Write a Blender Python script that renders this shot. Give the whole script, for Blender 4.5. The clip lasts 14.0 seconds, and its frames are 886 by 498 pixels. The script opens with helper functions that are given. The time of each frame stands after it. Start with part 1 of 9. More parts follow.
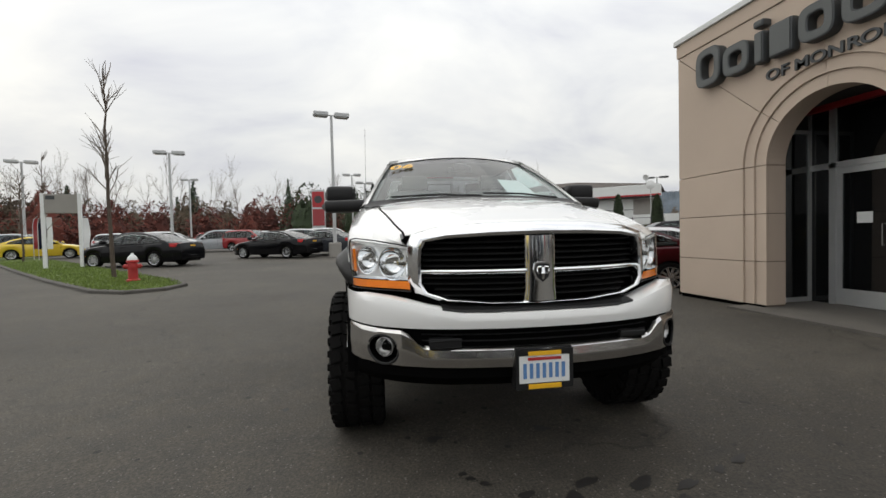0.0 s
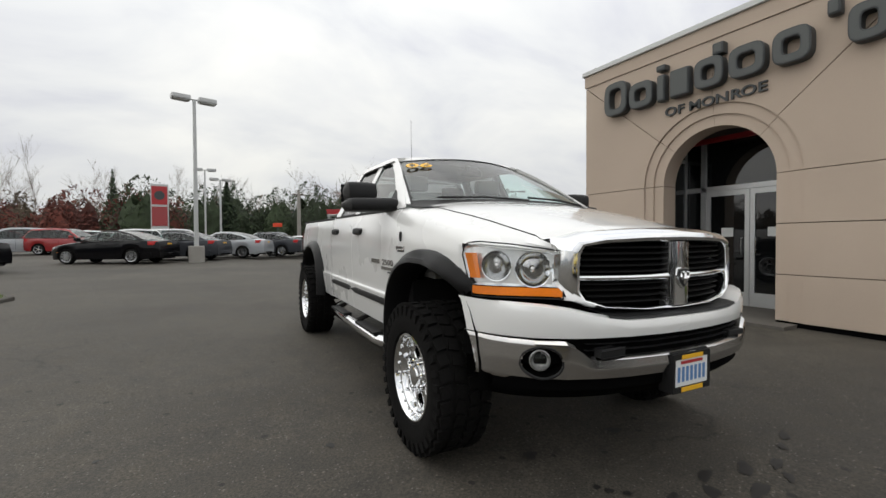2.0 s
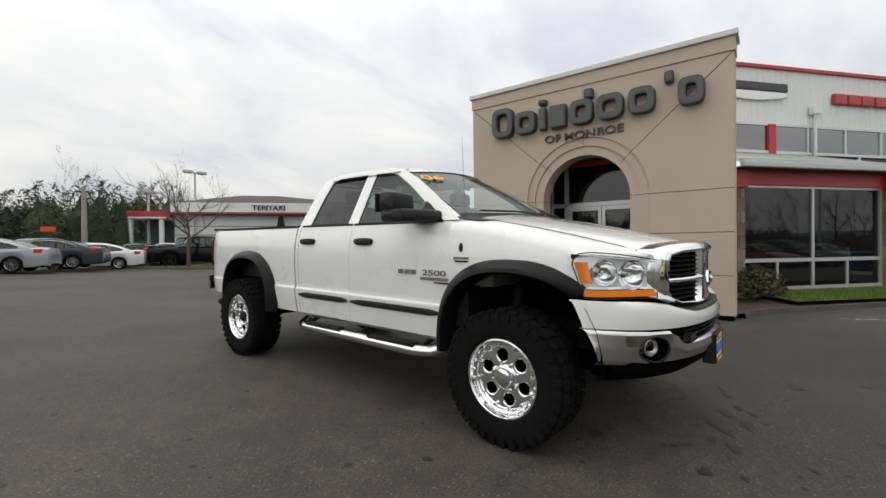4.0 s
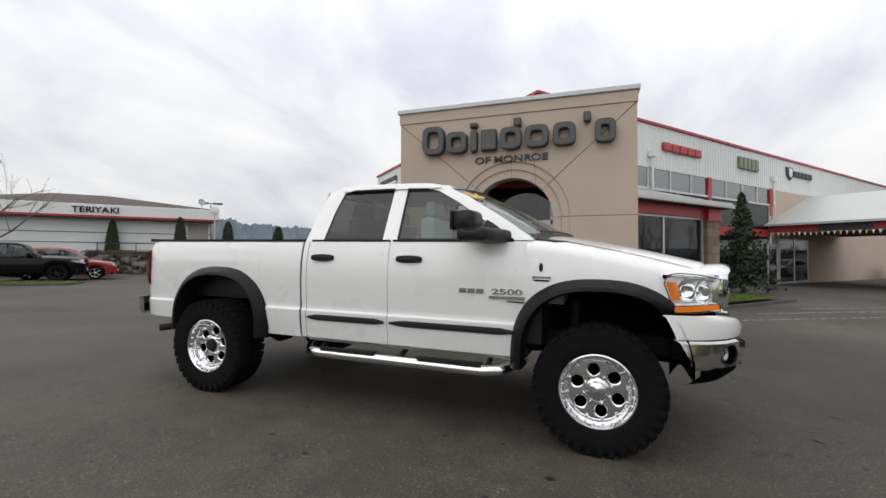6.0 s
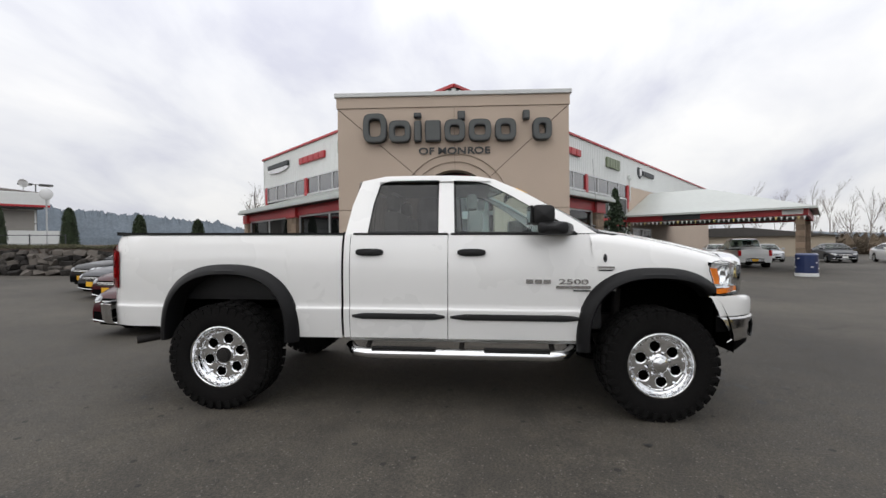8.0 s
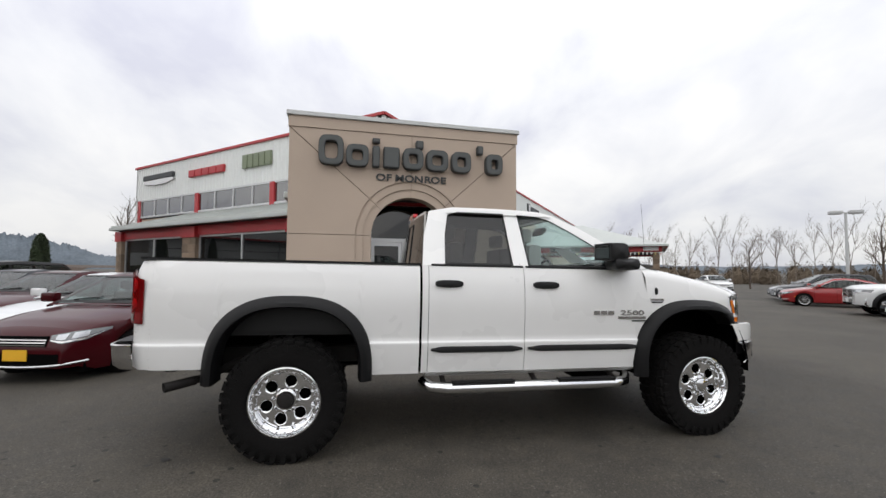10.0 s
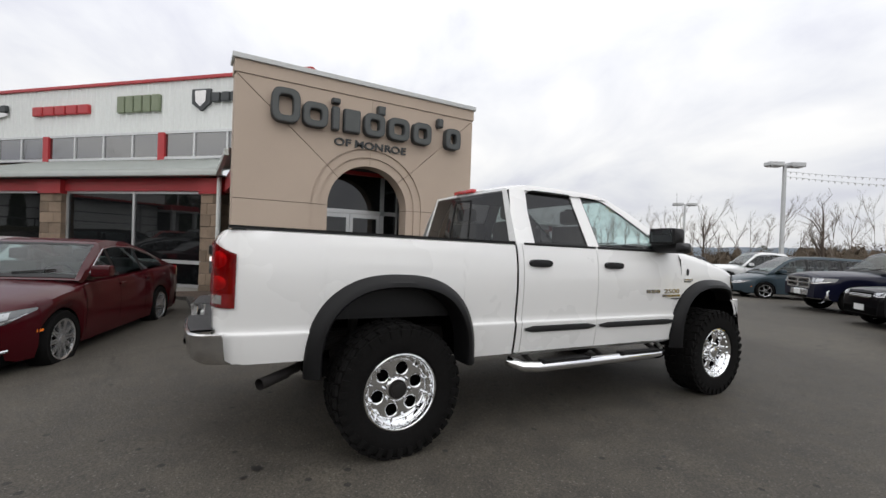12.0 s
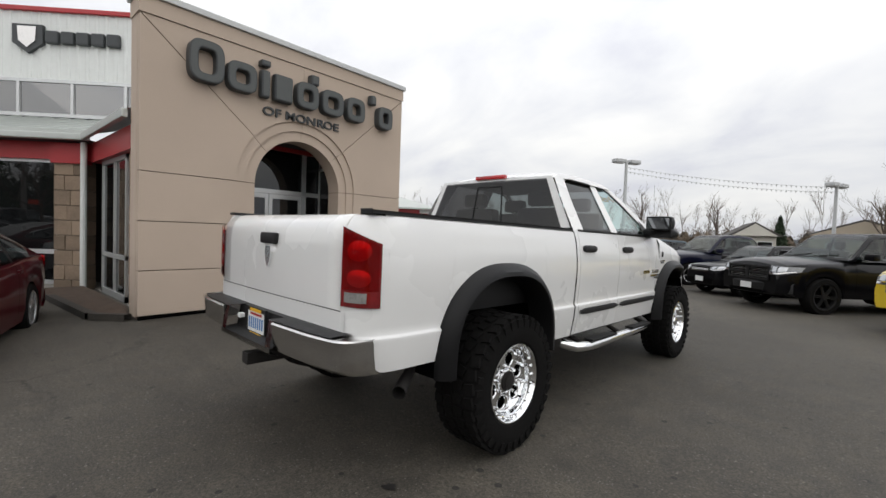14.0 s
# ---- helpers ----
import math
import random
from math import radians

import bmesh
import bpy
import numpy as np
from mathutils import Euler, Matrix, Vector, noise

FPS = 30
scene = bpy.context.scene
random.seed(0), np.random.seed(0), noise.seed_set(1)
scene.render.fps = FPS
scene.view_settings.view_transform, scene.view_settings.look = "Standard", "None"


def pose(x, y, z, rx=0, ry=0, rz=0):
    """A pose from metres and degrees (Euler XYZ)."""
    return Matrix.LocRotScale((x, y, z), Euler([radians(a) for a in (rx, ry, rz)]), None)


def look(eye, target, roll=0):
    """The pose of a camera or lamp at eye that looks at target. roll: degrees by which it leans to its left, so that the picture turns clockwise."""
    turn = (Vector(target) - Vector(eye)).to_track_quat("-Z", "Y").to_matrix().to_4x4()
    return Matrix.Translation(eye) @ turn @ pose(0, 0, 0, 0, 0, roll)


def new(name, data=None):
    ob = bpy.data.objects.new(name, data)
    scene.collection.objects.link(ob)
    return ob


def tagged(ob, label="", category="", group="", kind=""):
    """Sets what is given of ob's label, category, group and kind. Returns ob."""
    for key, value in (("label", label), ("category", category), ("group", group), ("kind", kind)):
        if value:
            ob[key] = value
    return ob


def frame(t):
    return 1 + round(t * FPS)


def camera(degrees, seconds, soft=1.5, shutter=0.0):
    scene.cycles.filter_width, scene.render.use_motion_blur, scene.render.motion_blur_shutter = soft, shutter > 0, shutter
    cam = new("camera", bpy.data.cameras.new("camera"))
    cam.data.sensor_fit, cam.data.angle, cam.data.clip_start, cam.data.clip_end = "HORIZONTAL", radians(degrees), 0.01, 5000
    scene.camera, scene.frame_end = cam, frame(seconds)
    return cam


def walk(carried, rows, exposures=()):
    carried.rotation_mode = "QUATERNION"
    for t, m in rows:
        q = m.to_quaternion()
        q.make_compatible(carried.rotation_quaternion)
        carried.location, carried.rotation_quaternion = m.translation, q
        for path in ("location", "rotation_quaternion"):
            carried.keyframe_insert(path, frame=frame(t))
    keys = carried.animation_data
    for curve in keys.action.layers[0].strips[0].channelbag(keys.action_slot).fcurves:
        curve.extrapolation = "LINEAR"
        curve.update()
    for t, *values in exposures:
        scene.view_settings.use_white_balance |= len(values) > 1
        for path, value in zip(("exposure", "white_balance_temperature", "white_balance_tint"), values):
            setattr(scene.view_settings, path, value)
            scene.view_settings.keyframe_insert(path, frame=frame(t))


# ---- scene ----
cam = camera(91.5, 14.0)
PATH = [
    (0, (-0.137, 0.865, 1.253), (0.243, 2.828, 1.194), -1.4),
    (0.5, (-0.419, 0.957, 1.247), (0.104, 2.887, 1.213), -0.0),
    (1, (-0.776, 1.108, 1.256), (-0.081, 2.983, 1.22), -0.6),
    (1.5, (-1.078, 1.33, 1.23), (-0.206, 3.129, 1.187), -1.7),
    (2, (-1.384, 1.541, 1.259), (-0.395, 3.279, 1.219), -0.3),
    (2.5, (-1.768, 1.705, 1.271), (-0.6, 3.328, 1.241), -0.4),
    (3, (-2.075, 1.93, 1.244), (-0.746, 3.424, 1.184), 0.5),
    (3.5, (-2.369, 2.23, 1.278), (-0.939, 3.628, 1.259), 0.1),
    (4, (-2.698, 2.488, 1.304), (-1.105, 3.697, 1.287), -0.6),
    (6.5, (-3.512, 4.314, 1.383), (-1.566, 4.778, 1.422), 0.3),
    (7, (-3.618, 4.678, 1.401), (-1.639, 4.962, 1.423), 0.1),
    (7.5, (-3.707, 5.042, 1.386), (-1.717, 5.242, 1.388), -1.0),
    (8, (-3.686, 5.439, 1.407), (-1.687, 5.499, 1.389), -0.7),
    (8.2, (-3.684, 5.59, 1.407), (-1.684, 5.621, 1.391), -0.3),
    (10.5, (-3.343, 7.528, 1.473), (-1.45, 6.886, 1.538), 1.2),
    (11, (-3.096, 7.933, 1.473), (-1.244, 7.179, 1.473), 2.3),
    (11.5, (-2.918, 8.309, 1.47), (-1.115, 7.444, 1.474), 1.2),
    (12, (-2.718, 8.651, 1.471), (-0.994, 7.637, 1.456), 2.0),
    (12.5, (-2.406, 8.947, 1.488), (-0.789, 7.771, 1.454), 1.8),
    (13, (-2.162, 9.254, 1.471), (-0.633, 7.964, 1.459), 2.9),
    (13.5, (-1.913, 9.568, 1.466), (-0.486, 8.167, 1.413), 3.2),
    (14, (-1.578, 9.817, 1.445), (-0.265, 8.309, 1.373), 2.0),
]
walk(cam, [(t, look(eye, target, roll)) for t, eye, target, roll in PATH], [(0.0, -0.05, 6650, 7), (3.5, -0.02, 6650, 7), (6.8, 0.04, 6480, 10), (11.0, 0.05, 6480, 10), (14.0, 0.06, 6540, 9)])

# ---- light ----
world = bpy.data.worlds.new("sky")
scene.world = world
world.use_nodes = True


def build_sky():
    nt = world.node_tree
    nt.nodes.clear()
    out = nt.nodes.new("ShaderNodeOutputWorld")
    bg = nt.nodes.new("ShaderNodeBackground")
    tc = nt.nodes.new("ShaderNodeTexCoord")
    sep = nt.nodes.new("ShaderNodeSeparateXYZ")
    nt.links.new(tc.outputs["Generated"], sep.inputs[0])
    # the cloud deck is flat: project the direction on a plane overhead
    den = nt.nodes.new("ShaderNodeMath")
    den.operation = "MAXIMUM"
    nt.links.new(sep.outputs["Z"], den.inputs[0])
    den.inputs[1].default_value = 0.0
    add = nt.nodes.new("ShaderNodeMath")
    add.operation = "ADD"
    nt.links.new(den.outputs[0], add.inputs[0])
    add.inputs[1].default_value = 0.42
    div = nt.nodes.new("ShaderNodeVectorMath")
    div.operation = "DIVIDE"
    nt.links.new(tc.outputs["Generated"], div.inputs[0])
    nt.links.new(add.outputs[0], div.inputs[1])
    mp = nt.nodes.new("ShaderNodeMapping")
    mp.inputs["Rotation"].default_value = (0, 0, radians(28))
    mp.inputs["Scale"].default_value = (0.75, 1.1, 0.0)
    nt.links.new(div.outputs[0], mp.inputs[0])
    n1 = nt.nodes.new("ShaderNodeTexNoise")
    n1.inputs["Scale"].default_value = 2.1
    n1.inputs["Detail"].default_value = 6.0
    n1.inputs["Roughness"].default_value = 0.52
    n1.inputs["Distortion"].default_value = 0.35
    nt.links.new(mp.outputs[0], n1.inputs["Vector"])
    ramp = nt.nodes.new("ShaderNodeValToRGB")
    e = ramp.color_ramp.elements
    e[0].position, e[0].color = 0.33, (0.66, 0.67, 0.76, 1)
    e[1].position, e[1].color = 0.65, (0.985, 0.98, 0.975, 1)
    m = ramp.color_ramp.elements.new(0.47)
    m.color = (0.82, 0.83, 0.87, 1)
    nt.links.new(n1.outputs["Fac"], ramp.inputs[0])
    # overcast luminance: the zenith is brighter than the horizon
    lum = nt.nodes.new("ShaderNodeMapRange")
    lum.inputs["From Min"].default_value, lum.inputs["From Max"].default_value = 0.0, 0.55
    lum.inputs["To Min"].default_value, lum.inputs["To Max"].default_value = SKY_LOW, SKY_HIGH
    nt.links.new(sep.outputs["Z"], lum.inputs["Value"])
    sky = nt.nodes.new("ShaderNodeTexSky")
    sky.sky_type = "NISHITA"
    sky.sun_disc = False
    sky.sun_elevation, sky.sun_rotation = radians(24), radians(SUN_AZ)
    mul = nt.nodes.new("ShaderNodeMixRGB")
    mul.blend_type = "MULTIPLY"
    mul.inputs[0].default_value = 1.0
    nt.links.new(ramp.outputs[0], mul.inputs[1])
    high = nt.nodes.new("ShaderNodeMapRange")
    high.inputs["From Min"].default_value, high.inputs["From Max"].default_value = 0.55, 1.0
    high.inputs["To Min"].default_value, high.inputs["To Max"].default_value = 1.0, SKY_ZENITH / SKY_HIGH
    nt.links.new(sep.outputs["Z"], high.inputs["Value"])
    both = nt.nodes.new("ShaderNodeMath")
    both.operation = "MULTIPLY"
    nt.links.new(lum.outputs[0], both.inputs[0])
    nt.links.new(high.outputs[0], both.inputs[1])
    nt.links.new(both.outputs[0], mul.inputs[2])
    scale = nt.nodes.new("ShaderNodeMixRGB")
    scale.blend_type = "MULTIPLY"
    scale.inputs[0].default_value = 1.0
    scale.inputs[2].default_value = (0.05, 0.05, 0.05, 1)
    nt.links.new(sky.outputs[0], scale.inputs[1])
    mix = nt.nodes.new("ShaderNodeMixRGB")
    mix.inputs[0].default_value = 0.94
    nt.links.new(scale.outputs[0], mix.inputs[1])
    nt.links.new(mul.outputs[0], mix.inputs[2])
    nt.links.new(mix.outputs[0], bg.inputs[0])
    bg.inputs[1].default_value = 1.0
    nt.links.new(bg.outputs[0], out.inputs[0])


SUN_AZ = -40.0
SKY_LOW, SKY_HIGH, SKY_ZENITH = 0.84, 1.32, 1.65
build_sky()
sun = new("sun", bpy.data.lights.new("sun", "SUN"))
sun.data.energy, sun.data.angle, sun.data.color = 0.72, radians(110), (1.0, 0.96, 0.9)
sun.matrix_world = look((-30, 20, 40), (0, 0, 0))


# ---- materials ----
def ramp_of(nt, fac, stops):
    r = nt.nodes.new("ShaderNodeValToRGB")
    r.color_ramp.elements[0].position, r.color_ramp.elements[0].color = stops[0][0], (*stops[0][1], 1)
    r.color_ramp.elements[1].position, r.color_ramp.elements[1].color = stops[-1][0], (*stops[-1][1], 1)
    for p, c in stops[1:-1]:
        r.color_ramp.elements.new(p).color = (*c, 1)
    nt.links.new(fac, r.inputs[0])
    return r.outputs[0]


def noise_of(nt, scale, detail=4.0, rough=0.55, stretch=(1, 1, 1), coords="Object"):
    tc = nt.nodes.new("ShaderNodeTexCoord")
    mp = nt.nodes.new("ShaderNodeMapping")
    mp.inputs["Scale"].default_value = stretch
    nt.links.new(tc.outputs[coords], mp.inputs[0])
    n = nt.nodes.new("ShaderNodeTexNoise")
    n.inputs["Scale"].default_value, n.inputs["Detail"].default_value, n.inputs["Roughness"].default_value = scale, detail, rough
    nt.links.new(mp.outputs[0], n.inputs["Vector"])
    return n.outputs["Fac"]


def mat(name, color, rough=0.6, metal=0.0, var=0.12, scale=3.0, fine=40.0, bump=0.0, coat=0.0, spec=0.5, island=0.0, randob=0.0):
    """A surface with variation at two scales, from its base colour."""
    m = bpy.data.materials.new(name)
    m.use_nodes = True
    nt = m.node_tree
    b = nt.nodes["Principled BSDF"]
    b.inputs["Roughness"].default_value, b.inputs["Metallic"].default_value = rough, metal
    b.inputs["Coat Weight"].default_value, b.inputs["Coat Roughness"].default_value = coat, 0.04
    b.inputs["Specular IOR Level"].default_value = spec
    if var <= 0:
        b.inputs["Base Color"].default_value = (*color, 1)
    else:
        big, small = noise_of(nt, scale), noise_of(nt, fine, 3.0)
        mixf = nt.nodes.new("ShaderNodeMath")
        mixf.operation = "MULTIPLY_ADD"
        nt.links.new(small, mixf.inputs[0])
        mixf.inputs[1].default_value = 0.45
        half = nt.nodes.new("ShaderNodeMath")
        half.operation = "MULTIPLY"
        nt.links.new(big, half.inputs[0])
        half.inputs[1].default_value = 0.55
        nt.links.new(half.outputs[0], mixf.inputs[2])
        fac = mixf.outputs[0]
        if island or randob:
            g = nt.nodes.new("ShaderNodeNewGeometry" if island else "ShaderNodeObjectInfo")
            j = nt.nodes.new("ShaderNodeMath")
            j.operation = "MULTIPLY_ADD"
            nt.links.new(g.outputs["Random Per Island" if island else "Random"], j.inputs[0])
            j.inputs[1].default_value = island or randob
            k = nt.nodes.new("ShaderNodeMath")
            k.operation = "SUBTRACT"
            nt.links.new(fac, k.inputs[0])
            k.inputs[1].default_value = (island or randob) / 2
            nt.links.new(k.outputs[0], j.inputs[2])
            fac = j.outputs[0]
        lo, hi = [max(0.0, c * (1 - var)) for c in color], [min(1.0, c * (1 + var)) for c in color]
        nt.links.new(ramp_of(nt, fac, [(0.3, lo), (0.7, hi)]), b.inputs["Base Color"])
        if bump:
            bp = nt.nodes.new("ShaderNodeBump")
            bp.inputs["Strength"].default_value, bp.inputs["Distance"].default_value = bump, 0.01
            nt.links.new(small, bp.inputs["Height"])
            nt.links.new(bp.outputs[0], b.inputs["Normal"])
        rr = nt.nodes.new("ShaderNodeMapRange")
        rr.inputs["To Min"].default_value, rr.inputs["To Max"].default_value = max(0.0, rough - 0.08), min(1.0, rough + 0.08)
        nt.links.new(big, rr.inputs["Value"])
        if rough > 0.2:
            nt.links.new(rr.outputs[0], b.inputs["Roughness"])
    return m


def glass(name, tint, body=0.0, body_color=(0.02, 0.02, 0.02), ior=1.5):
    """A thin pane: it lets light through by its tint, and mirrors by Fresnel."""
    m = bpy.data.materials.new(name)
    m.use_nodes = True
    nt = m.node_tree
    nt.nodes.remove(nt.nodes["Principled BSDF"])
    t, g, d = nt.nodes.new("ShaderNodeBsdfTransparent"), nt.nodes.new("ShaderNodeBsdfGlossy"), nt.nodes.new("ShaderNodeBsdfDiffuse")
    t.inputs[0].default_value, d.inputs[0].default_value = (*tint, 1), (*body_color, 1)
    g.inputs["Roughness"].default_value = 0.02
    # Schlick's rule, alike from both sides of the pane
    lw = nt.nodes.new("ShaderNodeLayerWeight")
    lw.inputs["Blend"].default_value = 0.5
    five = nt.nodes.new("ShaderNodeMath")
    five.operation = "POWER"
    five.inputs[1].default_value = 5.0
    nt.links.new(lw.outputs["Facing"], five.inputs[0])
    r0 = ((ior - 1) / (ior + 1)) ** 2
    fr = nt.nodes.new("ShaderNodeMapRange")
    fr.inputs["To Min"].default_value, fr.inputs["To Max"].default_value = r0, 1.0
    nt.links.new(five.outputs[0], fr.inputs["Value"])
    a, c = nt.nodes.new("ShaderNodeMixShader"), nt.nodes.new("ShaderNodeMixShader")
    a.inputs[0].default_value = body
    nt.links.new(t.outputs[0], a.inputs[1])
    nt.links.new(d.outputs[0], a.inputs[2])
    nt.links.new(fr.outputs[0], c.inputs[0])
    nt.links.new(a.outputs[0], c.inputs[1])
    nt.links.new(g.outputs[0], c.inputs[2])
    nt.links.new(c.outputs[0], nt.nodes["Material Output"].inputs[0])
    return m


def asphalt():
    m = bpy.data.materials.new("asphalt")
    m.use_nodes = True
    nt = m.node_tree
    b = nt.nodes["Principled BSDF"]
    grain, mid, big = noise_of(nt, 70.0, 3.0, 0.7), noise_of(nt, 4.0, 6.0, 0.7), noise_of(nt, 0.22, 6.0, 0.62)
    c1 = ramp_of(nt, big, [(0.36, (0.039, 0.0343, 0.0273)), (0.5, (0.0550, 0.0485, 0.0388)), (0.66, (0.0755, 0.0668, 0.0534))])
    c2 = ramp_of(nt, mid, [(0.30, (0.62, 0.62, 0.62)), (0.5, (1.0, 1.0, 1.0)), (0.70, (1.26, 1.25, 1.22))])
    c3 = ramp_of(nt, grain, [(0.34, (0.55, 0.55, 0.55)), (0.5, (1.0, 1.0, 1.0)), (0.7, (1.75, 1.72, 1.66))])
    mul = None
    for c in (c2, c3):
        x = nt.nodes.new("ShaderNodeMixRGB")
        x.blend_type = "MULTIPLY"
        x.inputs[0].default_value = 1.0
        nt.links.new(mul or c1, x.inputs[1])
        nt.links.new(c, x.inputs[2])
        mul = x.outputs[0]
    # a darker stretch with a ragged edge
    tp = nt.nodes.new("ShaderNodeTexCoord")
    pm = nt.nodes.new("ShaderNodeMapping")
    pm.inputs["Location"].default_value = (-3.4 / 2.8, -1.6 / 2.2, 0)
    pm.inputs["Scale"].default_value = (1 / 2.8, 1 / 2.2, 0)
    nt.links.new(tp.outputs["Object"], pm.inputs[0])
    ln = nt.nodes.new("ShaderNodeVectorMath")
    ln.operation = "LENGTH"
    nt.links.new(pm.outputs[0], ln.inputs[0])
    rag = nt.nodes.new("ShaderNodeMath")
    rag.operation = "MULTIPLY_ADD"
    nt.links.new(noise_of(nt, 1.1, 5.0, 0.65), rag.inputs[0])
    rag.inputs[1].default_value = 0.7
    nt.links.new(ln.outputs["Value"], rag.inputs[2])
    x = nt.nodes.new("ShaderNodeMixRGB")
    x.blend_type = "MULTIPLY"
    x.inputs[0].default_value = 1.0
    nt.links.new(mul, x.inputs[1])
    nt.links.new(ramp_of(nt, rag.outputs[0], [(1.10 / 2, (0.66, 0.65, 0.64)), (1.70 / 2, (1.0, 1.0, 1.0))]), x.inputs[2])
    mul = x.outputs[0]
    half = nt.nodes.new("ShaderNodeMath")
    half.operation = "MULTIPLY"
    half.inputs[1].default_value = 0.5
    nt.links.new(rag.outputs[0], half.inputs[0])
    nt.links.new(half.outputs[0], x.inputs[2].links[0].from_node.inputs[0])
    # pale chips of stone and small dark pits
    for scale, size, share, colour, amount in ((46.0, 0.22, 0.80, (0.19, 0.18, 0.16, 1), 0.65), (7.0, 0.16, 0.76, (0.012, 0.011, 0.010, 1), 0.85), (21.0, 0.17, 0.84, (0.17, 0.15, 0.12, 1), 0.6)):
        vo = nt.nodes.new("ShaderNodeTexVoronoi")
        vo.inputs["Scale"].default_value = scale
        nt.links.new(tp.outputs["Object"], vo.inputs["Vector"])
        near = nt.nodes.new("ShaderNodeMath")
        near.operation = "LESS_THAN"
        near.inputs[1].default_value = size
        nt.links.new(vo.outputs["Distance"], near.inputs[0])
        sep = nt.nodes.new("ShaderNodeSeparateColor")
        nt.links.new(vo.outputs["Color"], sep.inputs[0])
        some = nt.nodes.new("ShaderNodeMath")
        some.operation = "GREATER_THAN"
        some.inputs[1].default_value = share
        nt.links.new(sep.outputs[0], some.inputs[0])
        both = nt.nodes.new("ShaderNodeMath")
        both.operation = "MULTIPLY"
        nt.links.new(near.outputs[0], both.inputs[0])
        nt.links.new(some.outputs[0], both.inputs[1])
        soft_ = nt.nodes.new("ShaderNodeMath")
        soft_.operation = "MULTIPLY"
        soft_.inputs[1].default_value = amount
        nt.links.new(both.outputs[0], soft_.inputs[0])
        x = nt.nodes.new("ShaderNodeMixRGB")
        nt.links.new(soft_.outputs[0], x.inputs[0])
        nt.links.new(mul, x.inputs[1])
        x.inputs[2].default_value = colour
        mul = x.outputs[0]
    # old cracks and sealed seams, at a large scale
    tc = nt.nodes.new("ShaderNodeTexCoord")
    warp = nt.nodes.new("ShaderNodeTexNoise")
    warp.inputs["Scale"].default_value, warp.inputs["Detail"].default_value = 0.9, 4.0
    nt.links.new(tc.outputs["Object"], warp.inputs["Vector"])
    wadd = nt.nodes.new("ShaderNodeVectorMath")
    wadd.operation = "MULTIPLY_ADD"
    wadd.inputs[1].default_value = (1.6, 1.6, 0)
    nt.links.new(warp.outputs["Color"], wadd.inputs[0])
    nt.links.new(tc.outputs["Object"], wadd.inputs[2])
    vor = nt.nodes.new("ShaderNodeTexVoronoi")
    vor.feature = "DISTANCE_TO_EDGE"
    vor.inputs["Scale"].default_value = 0.17
    nt.links.new(wadd.outputs[0], vor.inputs["Vector"])
    crack = ramp_of(nt, vor.outputs["Distance"], [(0.0, (0.45, 0.45, 0.45)), (0.0045, (1, 1, 1))])
    x = nt.nodes.new("ShaderNodeMixRGB")
    x.blend_type = "MULTIPLY"
    nt.links.new(ramp_of(nt, noise_of(nt, 0.35, 2.0), [(0.50, (0, 0, 0)), (0.58, (0.9, 0.9, 0.9))]), x.inputs[0])
    nt.links.new(mul, x.inputs[1])
    nt.links.new(crack, x.inputs[2])
    nt.links.new(x.outputs[0], b.inputs["Base Color"])
    rr = nt.nodes.new("ShaderNodeMapRange")
    rr.inputs["To Min"].default_value, rr.inputs["To Max"].default_value = 0.62, 0.95
    nt.links.new(mid, rr.inputs["Value"])
    nt.links.new(rr.outputs[0], b.inputs["Roughness"])
    bp = nt.nodes.new("ShaderNodeBump")
    bp.inputs["Strength"].default_value, bp.inputs["Distance"].default_value = 0.7, 0.006
    nt.links.new(grain, bp.inputs["Height"])
    nt.links.new(bp.outputs[0], b.inputs["Normal"])
    return m


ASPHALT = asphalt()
STUCCO = mat("tan stucco", (0.50, 0.405, 0.325), 0.9, var=0.07, scale=0.9, fine=160, bump=0.25)
GROOVE = mat("stucco joint", (0.16, 0.125, 0.10), 0.9, var=0.1)
CAP = mat("painted metal coping", (0.52, 0.53, 0.52), 0.45, 0.3, var=0.06)
SIGN_FACE = mat("grey sign face", (0.078, 0.084, 0.082), 0.5, var=0.08, scale=5)
SIGN_SIDE = mat("dark sign return", (0.05, 0.055, 0.058), 0.55, var=0.08)
RED = mat("red painted metal", (0.42, 0.03, 0.035), 0.4, var=0.12, scale=1.2)
WHITE_METAL = mat("white ribbed metal", (0.72, 0.74, 0.72), 0.5, 0.1, var=0.05, scale=0.7, fine=6)
ROOF_METAL = mat("pale seam metal", (0.50, 0.525, 0.50), 0.42, 0.35, var=0.07, scale=0.8, fine=5)
ALU = mat("aluminium frame", (0.62, 0.63, 0.63), 0.38, 0.6, var=0.05)
STONE = mat("split stone", (0.235, 0.175, 0.125), 0.9, var=0.28, scale=4, fine=50, bump=0.6, randob=0.5)
MORTAR = mat("mortar", (0.20, 0.17, 0.14), 0.95, var=0.1)
CONCRETE = mat("concrete", (0.30, 0.285, 0.26), 0.88, var=0.14, scale=1.5, fine=60, bump=0.3)
DARK_KERB = mat("grimy kerb concrete", (0.085, 0.079, 0.070), 0.92, var=0.3, scale=2, fine=40, bump=0.3)
MUDDY_KERB = mat("mud-stained kerb", (0.045, 0.040, 0.034), 0.95, var=0.35, scale=2, fine=40, bump=0.3)
